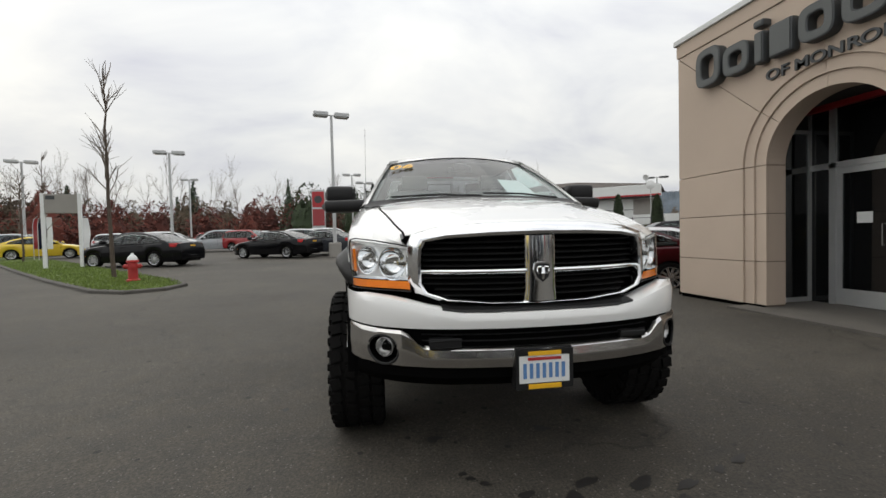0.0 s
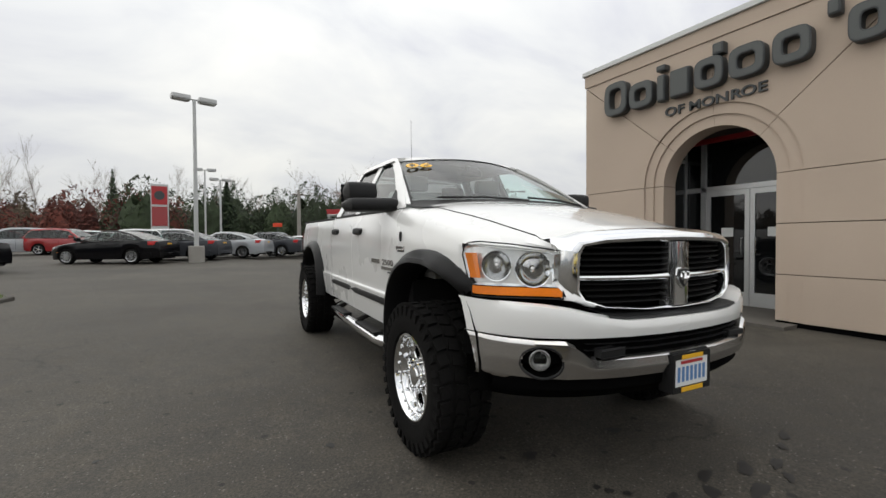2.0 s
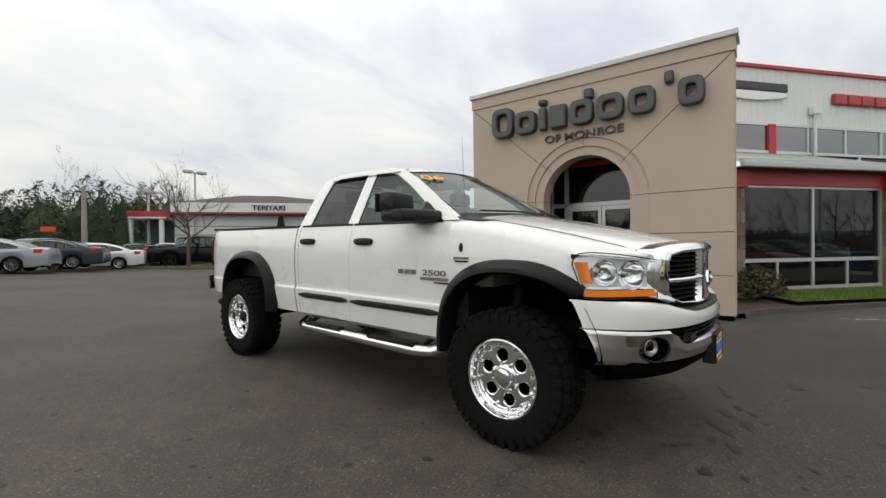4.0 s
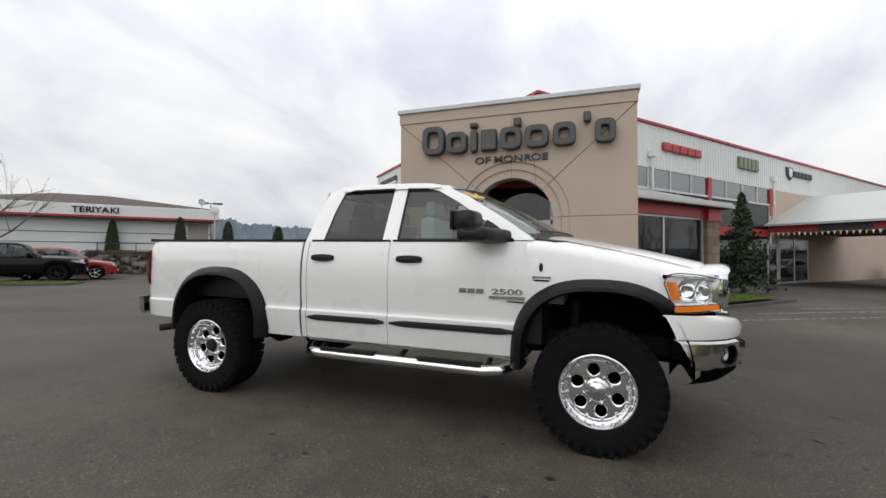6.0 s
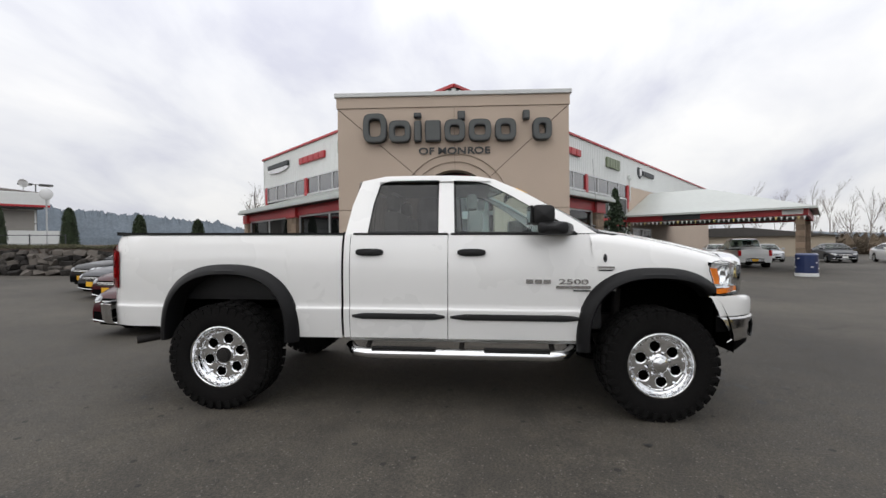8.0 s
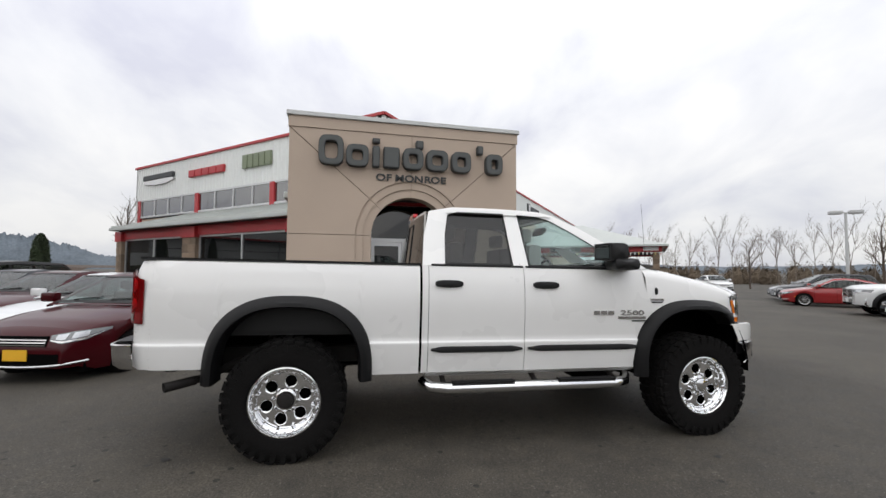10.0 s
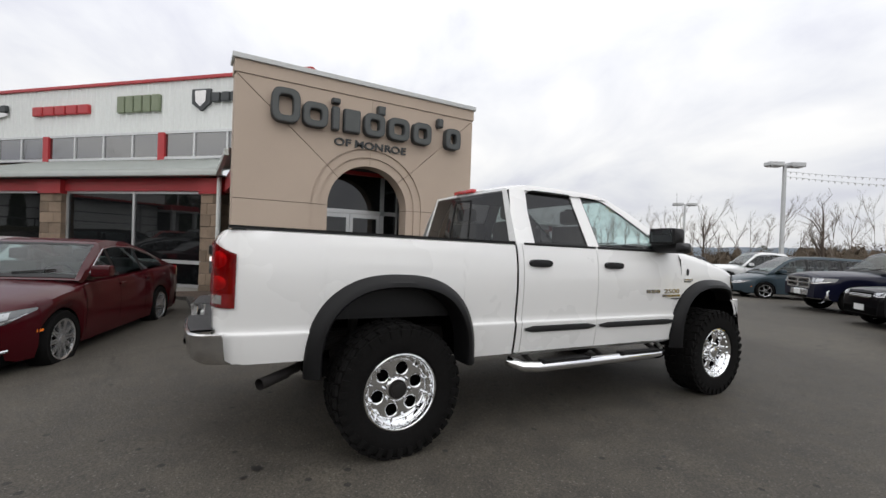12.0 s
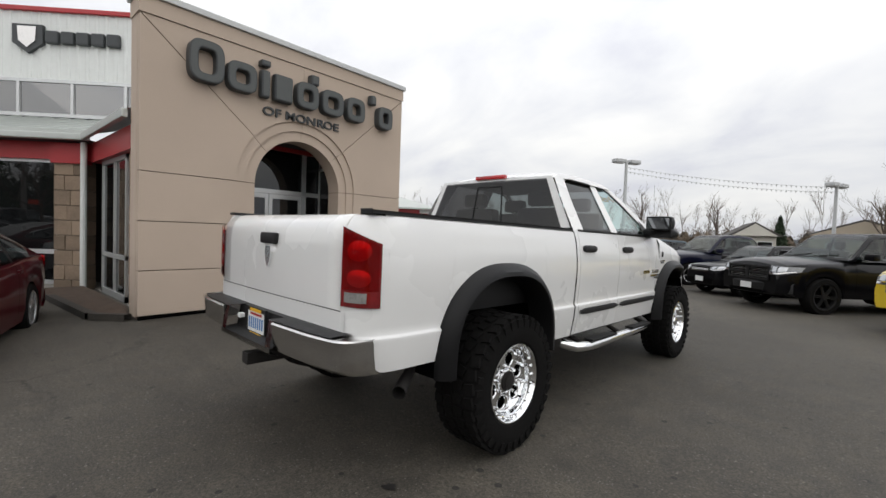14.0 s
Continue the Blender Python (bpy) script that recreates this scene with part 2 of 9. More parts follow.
WORN_STEP = mat("worn dark concrete", (0.105, 0.096, 0.084), 0.9, var=0.25, scale=2, fine=50, bump=0.3)
BARK_MULCH = mat("bark mulch", (0.075, 0.052, 0.038), 0.95, var=0.45, scale=6, fine=70, bump=0.9)
GRASS = mat("grass blades", (0.13, 0.185, 0.032), 0.8, var=0.3, scale=2, fine=30, island=0.5)
SOIL = mat("turf soil", (0.10, 0.14, 0.03), 0.95, var=0.3, scale=2, fine=60)
STORE_GLASS = glass("storefront glass", (0.16, 0.17, 0.18), 0.55, (0.012, 0.013, 0.014), 1.75)
COATED_GLASS = glass("coated clerestory glass", (0.16, 0.16, 0.17), 0.60, (0.020, 0.019, 0.020), 3.6)
# the low light of porch, soffits and rooms is put into this dark colour
DARK_ROOM = mat("interior with painted dimness", (0.05, 0.047, 0.045), 0.8, var=0.2)
PAINT = mat("white clear-coated paint", (0.80, 0.80, 0.785), 0.28, 0.0, var=0.004, scale=1.0, fine=8, coat=1.0)
CHROME = mat("chrome", (0.86, 0.87, 0.88), 0.09, 1.0, var=0.03, scale=3, fine=20)
CHROME_SOFT = mat("brushed chrome", (0.62, 0.61, 0.60), 0.16, 1.0, var=0.05, scale=3, fine=20)
BLACK = mat("textured black plastic", (0.012, 0.012, 0.0125), 0.5, var=0.15, scale=5, fine=300, bump=0.1, spec=0.3)
# black of some parts; in wells, gaps and openings it also paints the shade
BLACK_DEEP = mat("black part and hollow shade", (0.003, 0.003, 0.003), 0.95, var=0.1, spec=0.03)
FLARE = mat("matt black flare", (0.0065, 0.0065, 0.007), 0.42, var=0.2, scale=3, fine=120, bump=0.08, spec=0.22)
SLAT = mat("dull black slat", (0.007, 0.007, 0.007), 0.6, var=0.1, spec=0.15)
LAMP_SHELL = mat("bright lamp shell", (0.93, 0.94, 0.95), 0.22, 0.55, var=0.06, scale=14, fine=90)
SILVER_BOWL = mat("lamp reflector silver", (0.88, 0.89, 0.90), 0.22, 0.65, var=0.10, scale=14, fine=90)
RUBBER = mat("tyre rubber", (0.0075, 0.0072, 0.007), 0.85, var=0.35, scale=6, fine=60, bump=0.2, spec=0.10)
UNDER = mat("dirty underbody steel", (0.014, 0.012, 0.011), 0.8, 0.2, var=0.3, scale=5)
CAR_GLASS = glass("windshield glass", (0.78, 0.89, 0.88), 0.0, ior=2.0)
SIDE_GLASS = glass("green side glass", (0.80, 0.94, 0.92), 0.0, ior=1.7)
TINT_GLASS = glass("privacy glass", (0.26, 0.26, 0.26), 0.12, (0.02, 0.02, 0.02), 1.62)
LENS = glass("clear lens", (0.97, 0.98, 0.98), 0.0, ior=1.40)
AMBER = mat("amber lens", (0.85, 0.22, 0.02), 0.15, var=0.12, scale=12, fine=80, coat=1.0)
RED_LENS = mat("red lens", (0.48, 0.012, 0.014), 0.12, var=0.5, scale=7, fine=25, coat=1.0)
RED_GLASS = glass("red lamp glass", (0.70, 0.012, 0.014), 0.22, (0.30, 0.004, 0.006), 1.5)
HEAD_SILVER = mat("ribbed clear lens", (0.45, 0.44, 0.43), 0.2, 0.6, var=0.3, scale=20, fine=90, coat=1.0)
RED_DARK = mat("dark red lens", (0.16, 0.005, 0.007), 0.12, var=0.3, scale=9, fine=30, coat=1.0)
CLOTH = mat("grey seat cloth", (0.24, 0.235, 0.225), 0.9, var=0.12, scale=8, fine=200, bump=0.2)
PAPER = mat("white paper", (0.75, 0.76, 0.75), 0.8, var=0.03)
YELLOW = mat("yellow paint", (0.80, 0.44, 0.02), 0.5, var=0.08)
PALE_YELLOW = mat("faded yellow cloth", (0.70, 0.58, 0.22), 0.8, var=0.1)
PLATE_BLUE = mat("plate blue", (0.10, 0.22, 0.45), 0.5, var=0.1)
POLE = mat("grey painted steel", (0.50, 0.51, 0.51), 0.5, 0.2, var=0.08)
HYDRANT_RED = mat("red hydrant paint", (0.40, 0.03, 0.03), 0.45, var=0.2, scale=6)
BARK = mat("bark", (0.085, 0.065, 0.05), 0.9, var=0.35, scale=6, fine=40, bump=0.5)
TWIG = mat("bare twigs", (0.17, 0.14, 0.115), 0.9, var=0.25)
CONIFER = mat("conifer needles", (0.030, 0.048, 0.024), 0.85, var=0.45, scale=1, fine=9, island=0.7)
CEDAR = mat("clipped cedar", (0.032, 0.048, 0.020), 0.85, var=0.4, scale=1, fine=9, island=0.7)
OLIVE_LEAF = mat("dull olive leaves", (0.075, 0.072, 0.035), 0.8, var=0.4, scale=2, fine=9, island=0.7)
RUSSET = mat("russet leaves", (0.11, 0.030, 0.020), 0.85, var=0.5, scale=0.6, fine=8, island=0.8)
BROWN = mat("brown thicket", (0.105, 0.080, 0.055), 0.9, var=0.35, scale=0.4, fine=8, island=0.5)
ROCK = mat("split rock", (0.078, 0.069, 0.060), 0.9, var=0.75, scale=2.2, fine=14, bump=0.7, randob=1.0)
# the haze of distance is put into this blue-grey
HILL = mat("wooded hill with painted haze", (0.130, 0.155, 0.180), 1.0, var=0.3, scale=0.05, fine=0.4)
WORN_WHITE = mat("worn line paint", (0.30, 0.29, 0.27), 0.9, var=0.5, scale=9, fine=60)
MIRROR_DARK = mat("tinted mirror glass", (0.22, 0.23, 0.24), 0.04, 1.0, var=0.02)
BRIGHT_TRIM = mat("bright car trim", (0.66, 0.67, 0.68), 0.22, 0.85, var=0.05, scale=4)
STAIN = mat("oil stain", (0.014, 0.0125, 0.0115), 0.6, var=0.3, scale=3)


# ---- shapes ----
def part(name, bm, material, parent=None, label="", smooth=False, both=False):
    """Links a bmesh as one mesh object under a thing or a part."""
    bmesh.ops.recalc_face_normals(bm, faces=bm.faces)
    me = bpy.data.meshes.new(name)
    bm.to_mesh(me)
    bm.free()
    me.materials.append(material)
    if smooth:
        for p in me.polygons:
            p.use_smooth = True
        me.set_sharp_from_angle(angle=radians(38))
    ob = new(name, me)
    if parent:
        ob.parent = parent
    if label:
        ob["label"] = label
    return ob


def outward(ob, d):
    """Turns a thin sheet's faces so that they look along d."""
    d = Vector(d)
    if sum((p.normal.dot(d) * p.area for p in ob.data.polygons), 0.0) < 0:
        ob.data.flip_normals()
    return ob


def shared(name, me, parent, m=None):
    ob = new(name, me)
    ob.parent = parent
    if m is not None:
        ob.matrix_basis = m
    return ob


def thing(name, m, label, category, group="", kind=""):
    ob = new(name)
    ob.matrix_basis = m
    ob.empty_display_size = 0.2
    return tagged(ob, label, category, group, kind)


def box(bm, x0, y0, z0, x1, y1, z1, bevel=0.0, m=None):
    r = bmesh.ops.create_cube(bm, size=1.0)
    vs = r["verts"]
    for v in vs:
        v.co = Vector(((x0 + x1) / 2 + v.co.x * (x1 - x0), (y0 + y1) / 2 + v.co.y * (y1 - y0), (z0 + z1) / 2 + v.co.z * (z1 - z0)))
        if m is not None:
            v.co = m @ v.co
    if bevel:
        es = list({e for v in vs for e in v.link_edges})
        bmesh.ops.bevel(bm, geom=es, offset=bevel, segments=2, affect="EDGES", profile=0.6)
    return bm


def bx(*a, bevel=0.0, m=None):
    return box(bmesh.new(), *a, bevel=bevel, m=m)


def prism(bm, pts, axis, a, b):
    """A polygon in the two other axes, drawn from a to b along an axis."""
    def at(p, d):
        return Vector({"x": (d, p[0], p[1]), "y": (p[0], d, p[1]), "z": (p[0], p[1], d)}[axis])
    lo, hi = [bm.verts.new(at(p, a)) for p in pts], [bm.verts.new(at(p, b)) for p in pts]
    n = len(pts)
    bm.faces.new(lo)
    bm.faces.new(hi[::-1])
    for i in range(n):
        bm.faces.new((lo[i], hi[i], hi[(i + 1) % n], lo[(i + 1) % n]))
    return bm


def grid(bm, rows, close=False):
    """Quads between rows of points of equal length."""
    vs = [[bm.verts.new(p) for p in r] for r in rows]
    for a, b in zip(vs, vs[1:]):
        n = len(a)
        for i in range(n if close else n - 1):
            j = (i + 1) % n
            bm.faces.new((a[i], a[j], b[j], b[i]))
    return vs


def lathe(bm, prof, n=32, axis="y", m=None, caps=False):
    """Turns (radius, distance) round an axis through the origin."""
    rows = []
    for r, d in prof:
        row = []
        for i in range(n):
            a = 2 * math.pi * i / n
            c, s = r * math.cos(a), r * math.sin(a)
            p = Vector((c, d, s)) if axis == "y" else Vector((c, s, d)) if axis == "z" else Vector((d, c, s))
            row.append(m @ p if m is not None else p)
        rows.append(row)
    vs = grid(bm, rows, close=True)
    if caps:
        bm.faces.new(vs[0][::-1])
        bm.faces.new(vs[-1])
    return vs


def tube(bm, pts, radii, n=8, caps=True):
    pts = [Vector(p) for p in pts]
    if not hasattr(radii, "__len__"):
        radii = [radii] * len(pts)
    rows = []
    up = None
    for i, p in enumerate(pts):
        d = (pts[min(i + 1, len(pts) - 1)] - pts[max(i - 1, 0)]).normalized()
        if up is None or abs(up.dot(d)) > 0.95:
            up = Vector((0, 0, 1)) if abs(d.z) < 0.9 else Vector((1, 0, 0))
        s = d.cross(up).normalized()
        t = s.cross(d)
        rows.append([p + (s * math.cos(2 * math.pi * k / n) + t * math.sin(2 * math.pi * k / n)) * radii[i] for k in range(n)])
    vs = grid(bm, rows, close=True)
    if caps:
        bm.faces.new(vs[0][::-1])
        bm.faces.new(vs[-1])
    return bm


def lerp_list(x, table):
    """Smooth interpolation in a table of (x, y), x rising."""
    if x <= table[0][0]:
        return table[0][1]
    for (x0, y0), (x1, y1) in zip(table, table[1:]):
        if x <= x1:
            f = (x - x0) / (x1 - x0)
            return y0 + (y1 - y0) * f
    return table[-1][1]


def letters(name, text, size, depth, material, parent, m, wide=1.0, label=""):
    """Words as a mesh, from the built-in font; lying in x and z, facing -y."""
    cu = bpy.data.curves.new(name, "FONT")
    cu.body, cu.size, cu.extrude, cu.align_x, cu.align_y = text, size, depth / 2, "CENTER", "BOTTOM_BASELINE"
    cu.offset = size * 0.018
    ob = bpy.data.objects.new(name, cu)
    scene.collection.objects.link(ob)
    me = bpy.data.meshes.new_from_object(ob.evaluated_get(bpy.context.evaluated_depsgraph_get()))
    bpy.data.objects.remove(ob)
    me.transform(Matrix.Diagonal((wide, 1, 1, 1)))
    me.transform(pose(0, 0, 0, 90, 0, 0))
    me.materials.clear()
    me.materials.append(material)
    o = new(name, me)
    if parent:
        o.parent = parent
    o.matrix_basis = m
    if label:
        o["label"] = label
    return o


def spell(name, text, size, depth, material, parent, m, wide=1.0, label=""):
    """A word with each character as a part of its own."""
    def width(t):
        o = letters("probe", t, size, depth, material, None, Matrix.Identity(4), wide)
        xs = [v.co.x for v in o.data.vertices]
        bpy.data.objects.remove(o)
        return max(xs) - min(xs)
    total = width(text)
    for i, c in enumerate(text):
        if c == " ":
            continue
        x = width(text[:i + 1]) - width(c) / 2 - total / 2
        letters(name, c, size, depth, material, parent, m @ Matrix.Translation((x, 0, 0)), wide, label)


def heading(x, y, dx, dy, z=None):
    """A pose at x, y on the ground whose x axis points along (dx, dy)."""
    return pose(x, y, gz(x, y) if z is None else z, 0, 0, math.degrees(math.atan2(dy, dx)))


def gz(x, y):
    """Height of the lot, which rises gently to the north and falls a little before the north wing."""
    def ease(f):
        f = max(0.0, min(1.0, f))
        return f * f * (3 - 2 * f)
    return 0.012 + 0.013 * (max(-20.0, min(45.0, y)) - 3.9) - 0.22 * ease((x - 2.2) / 2.4) * ease((y - 8.3) / 1.8)


# ---- the pickup ----
def side_v(u, w):
    """Half width of the pickup's body at u ahead of the front axle and w above the ground."""
    base = lerp_list(w, [(0.58, 0.962), (0.74, 0.990), (0.846, 0.999), (0.852, 0.997), (0.858, 0.988), (0.866, 0.984), (1.12, 1.0), (1.28, 0.992), (1.40, 0.972), (1.48, 0.945)])
    return base - lerp_list(u, [(-4.60, 0.045), (-4.40, 0.008), (-3.9, 0.0), (0.30, 0.0), (0.42, 0.014), (0.52, 0.042), (0.62, 0.10), (0.72, 0.20), (0.80, 0.30), (0.86, 0.36)])


def arch(u, uc, wc, a, b, low):
    d = 1 - ((u - uc) / a) ** 2
    return max(low, wc + b * math.sqrt(d)) if d > 0 else low


def hood_c(u):
    return lerp_list(u, [(-0.55, 1.562), (-0.30, 1.548), (-0.10, 1.522), (0.15, 1.482), (0.37, 1.442), (0.60, 1.392), (0.78, 1.350), (0.88, 1.326), (0.97, 1.285)])


def hood_e(u):
    return lerp_list(u, [(-0.45, 0.80), (0.0, 0.775), (0.5, 0.70), (0.9, 0.615)]), hood_c(u) - lerp_list(u, [(-0.45, 0.045), (0.2, 0.062), (0.9, 0.085)])


def cab_v(w):
    return 0.938 - (w - 1.48) * 0.54


def bump_u(v):
    return lerp_list(abs(v), [(0.0, 1.080), (0.25, 1.070), (0.5, 1.028), (0.7, 0.950), (0.82, 0.865), (0.90, 0.775), (0.95, 0.685), (0.98, 0.60), (0.99, 0.56)])


def lamp_plan(f):
    """Plan of the headlamp, from its rear outer corner (0) to its inner front corner (1)."""
    u = 0.45 + 0.41 * f
    return u, side_v(u, 1.1) + 0.004


def sheet(name, rows, material, parent, label="", smooth=True):
    bm = bmesh.new()
    grid(bm, rows)
    return part(name, bm, material, parent, label, smooth)


def frange(a, b, n):
    return [a + (b - a) * i / (n - 1) for i in range(n)]


CREASE = (0.846, 0.852, 0.858, 0.866)


def panel_rows(us, low, high, n, s, off=0.0):
    """Rows of a body side; the crease keeps rows of its own wherever the panel spans it."""
    rows = []
    for u in us:
        a, b = low(u), high(u)
        if a < 0.835:
            ws = frange(a, 0.832, 4) + list(CREASE) + frange(0.905, b, n - 8)
        else:
            ws = frange(a, b, n)
        rows.append([(u, s * (side_v(u, w) + off), w) for w in ws])
    return rows


def pod(s, v0, v1, u0, u1, w0, w1, lean=0.0, n=10, p=4.0):
    """A rounded block lofted along v."""
    rws = []
    for i in range(n + 1):
        f = i / n
        e = 2 * f - 1
        k = (1 - abs(e) ** 7) ** (1 / 3.0) if abs(e) < 0.999 else 0.25
        cu, cw, ru, rw = (u0 + u1) / 2 + lean * f, (w0 + w1) / 2, (u1 - u0) / 2 * k, (w1 - w0) / 2 * k
        row = []
        for j in range(20):
            a = 2 * math.pi * j / 20
            c, d = math.cos(a), math.sin(a)
            row.append((cu + ru * abs(c) ** (2 / p) * (1 if c > 0 else -1), s * (v0 + (v1 - v0) * f), cw + rw * abs(d) ** (2 / p) * (1 if d > 0 else -1)))
        rws.append(row)
    b = bmesh.new()
    vv = grid(b, rws, close=True)
    b.faces.new(vv[0])
    b.faces.new(vv[-1])
    return b


def tyre_mesh(r=0.441, w=0.32, rim=0.250):
    bm = bmesh.new()
    h = w / 2
    lathe(bm, [(rim, -h * 0.80), (rim + 0.02, -h * 0.96), (rim + 0.07, -h * 1.02), (r - 0.075, -h * 1.02), (r - 0.028, -h * 0.93), (r - 0.014, -h * 0.80),
               (r - 0.014, h * 0.80), (r - 0.028, h * 0.93), (r - 0.075, h * 1.02), (rim + 0.07, h * 1.02), (rim + 0.02, h * 0.96), (rim, h * 0.80)], 56)
    return bm


def tread_mesh(r=0.441, w=0.32):
    bm = bmesh.new()
    h = w / 2
    n = 34
    for k in range(n):
        for row, (c, wd, sh) in enumerate(((-0.78, 0.36, 0.0), (-0.30, 0.36, 0.5), (0.22, 0.36, 0.1), (0.76, 0.38, 0.6))):
            a = 2 * math.pi * (k + sh) / n
            m = pose(0, 0, 0, 0, math.degrees(a), 0) @ pose(0, 0, 0, 0, 0, 12 if row % 2 else -12)
            box(bm, -0.031, h * (c - wd / 2), r - 0.020, 0.031, h * (c + wd / 2), r, m=m)
        a = 2 * math.pi * (k + 0.5) / n
        for sgn in (-1, 1):
            m = pose(0, 0, 0, 0, math.degrees(a), 0)
            box(bm, -0.018, sgn * h * 0.93, r - 0.075, 0.018, sgn * h * 1.05, r - 0.022, m=m)
    return bm


def rim_face(bm, hub=0.075, outer=0.222, n=6, hole=0.040, hr=0.150, depth=0.0):
    """A disc with round holes that go through, facing +y, and the holes' walls."""
    half = math.pi / n

    def inside(x, z):
        r, a = math.hypot(x, z), math.atan2(z, x)
        return hub <= r <= outer and abs(a) <= half

    ring = []
    for i in range(28):
        t = 2 * math.pi * i / 28
        d = hole
        while inside(hr + d * math.cos(t), d * math.sin(t)):
            d += 0.002
        ring.append((t, d))
    for k in range(n):
        rot = pose(0, 0, 0, 0, -360 * k / n, 0)
        rows = []
        for f, y in ((0.0, -0.05), (0.0, -0.004), (0.10, 0.0), (0.28, 0.002), (1.0, 0.0)):
            rows.append([rot @ Vector((hr + (hole + (d - hole) * f) * math.cos(t), y + depth, (hole + (d - hole) * f) * math.sin(t))) for t, d in ring])
        grid(bm, rows, close=True)


def make_wheel(parent, m, front):
    w = shared("wheel", None, parent, m)
    ty = part("tyre", tyre_mesh(), RUBBER, w, "chunky black off-road tyre", smooth=True)
    tagged(part("tread", tread_mesh(), RUBBER, ty, "worn knobbly tread blocks"), kind="stuff")
    bm = bmesh.new()
    face = 0.066 if not front else 0.084
    rim_face(bm, 0.080, 0.200, 6, 0.041, 0.142, depth=face)
    lathe(bm, [(0.199, face - 0.001), (0.206, face + 0.004), (0.211, face + 0.018), (0.214, 0.108), (0.221, 0.114), (0.232, 0.116), (0.236, 0.121), (0.239, 0.140), (0.246, 0.149), (0.255, 0.147), (0.259, 0.138), (0.258, 0.120), (0.247, 0.112), (0.240, -0.12)], 56)
    lathe(bm, [(0.081, face - 0.002), (0.079, face + 0.010), (0.073, face + 0.014), (0.0, face + 0.014)], 32)
    for k in range(12):
        # ribs between the barrel's pockets
        m = pose(0, 0, 0, 0, 30 * k, 0)
        box(bm, -0.006, face + 0.002, 0.190, 0.006, 0.106, 0.214, bevel=0.002, m=m)
    part("rim", bm, CHROME, w, "polished chrome rim with round holes", smooth=True)
    bolt = None
    for k in range(24):
        a = 2 * math.pi * k / 24
        if bolt is None:
            bm = bmesh.new()
            lathe(bm, [(0.0085, -0.02), (0.0085, 0.012), (0.005, 0.018), (0.0, 0.018)], 8)
            bolt = part("rim_bolt", bm, CHROME, w)
            bolt.matrix_basis = Matrix.Translation((0.226, 0.112, 0))
        else:
            shared("rim_bolt", bolt.data, w, Matrix.Translation((0.226 * math.cos(a), 0.112, 0.226 * math.sin(a))))
    bm = bmesh.new()
    lathe(bm, [(0.238, -0.12), (0.238, -0.03), (0.10, 0.0), (0.0, 0.0)], 32)
    part("brake_drum", bm, BLACK_DEEP, w)
    bm = bmesh.new()
    if front:
        lathe(bm, [(0.062, face + 0.012), (0.062, face + 0.026), (0.056, face + 0.038), (0.034, face + 0.046), (0.0, face + 0.049)], 28)
        part("hub_cap", bm, CHROME, w, "domed chrome hub cap", smooth=True)
    else:
        lathe(bm, [(0.066, face + 0.012), (0.062, face + 0.024), (0.050, face + 0.024), (0.048, face + 0.040), (0.030, face + 0.046), (0.0, face + 0.046)], 24)
        part("hub_cap", bm, UNDER, w, "dark bare axle hub", smooth=True)
    for k in range(8):
        a = 2 * math.pi * (k + 0.5) / 8
        bm = bmesh.new()
        lathe(bm, [(0.011, face), (0.011, face + 0.022), (0.006, face + 0.030), (0.0, face + 0.030)], 6, m=Matrix.Translation((0.092 * math.cos(a), 0, 0.092 * math.sin(a))))
        part("lug_nut", bm, CHROME, w)
    return w


def licence_plate(parent, m):
    """Faces -y in its own frame."""
    p = part("licence_plate", bx(-0.152, -0.004, -0.078, 0.152, 0.004, 0.078, bevel=0.003), PAPER, parent, "white licence plate with blue marks")
    p.matrix_basis = m
    fr = bmesh.new()
    box(fr, -0.172, -0.008, 0.080, 0.172, 0.010, 0.112)
    box(fr, -0.172, -0.008, -0.112, 0.172, 0.010, -0.080)
    box(fr, -0.172, -0.008, -0.080, -0.153, 0.010, 0.080)
    box(fr, 0.153, -0.008, -0.080, 0.172, 0.010, 0.080)
    part("plate_frame", fr, BLACK, p)
    part("dealer_strip", bx(-0.098, -0.011, 0.080, 0.098, -0.007, 0.104), YELLOW, p, "yellow strip")
    part("dealer_strip", bx(-0.098, -0.011, -0.108, 0.098, -0.007, -0.082), YELLOW, p, "yellow strip")
    part("state_bar", bx(-0.10, -0.0072, 0.052, 0.10, -0.0042, 0.068), HYDRANT_RED, p, "thin red bar")
    bar = None
    for i in range(7):
        q = Matrix.Translation((-0.118 + i * 0.0385, 0, 0))
        if bar is None:
            bar = part("plate_bar", bx(-0.010, -0.0075, -0.050, 0.010, -0.0042, 0.035), PLATE_BLUE, p, "blue bar")
            bar.matrix_basis = q
        else:
            shared("plate_bar", bar.data, p, q)
    return p


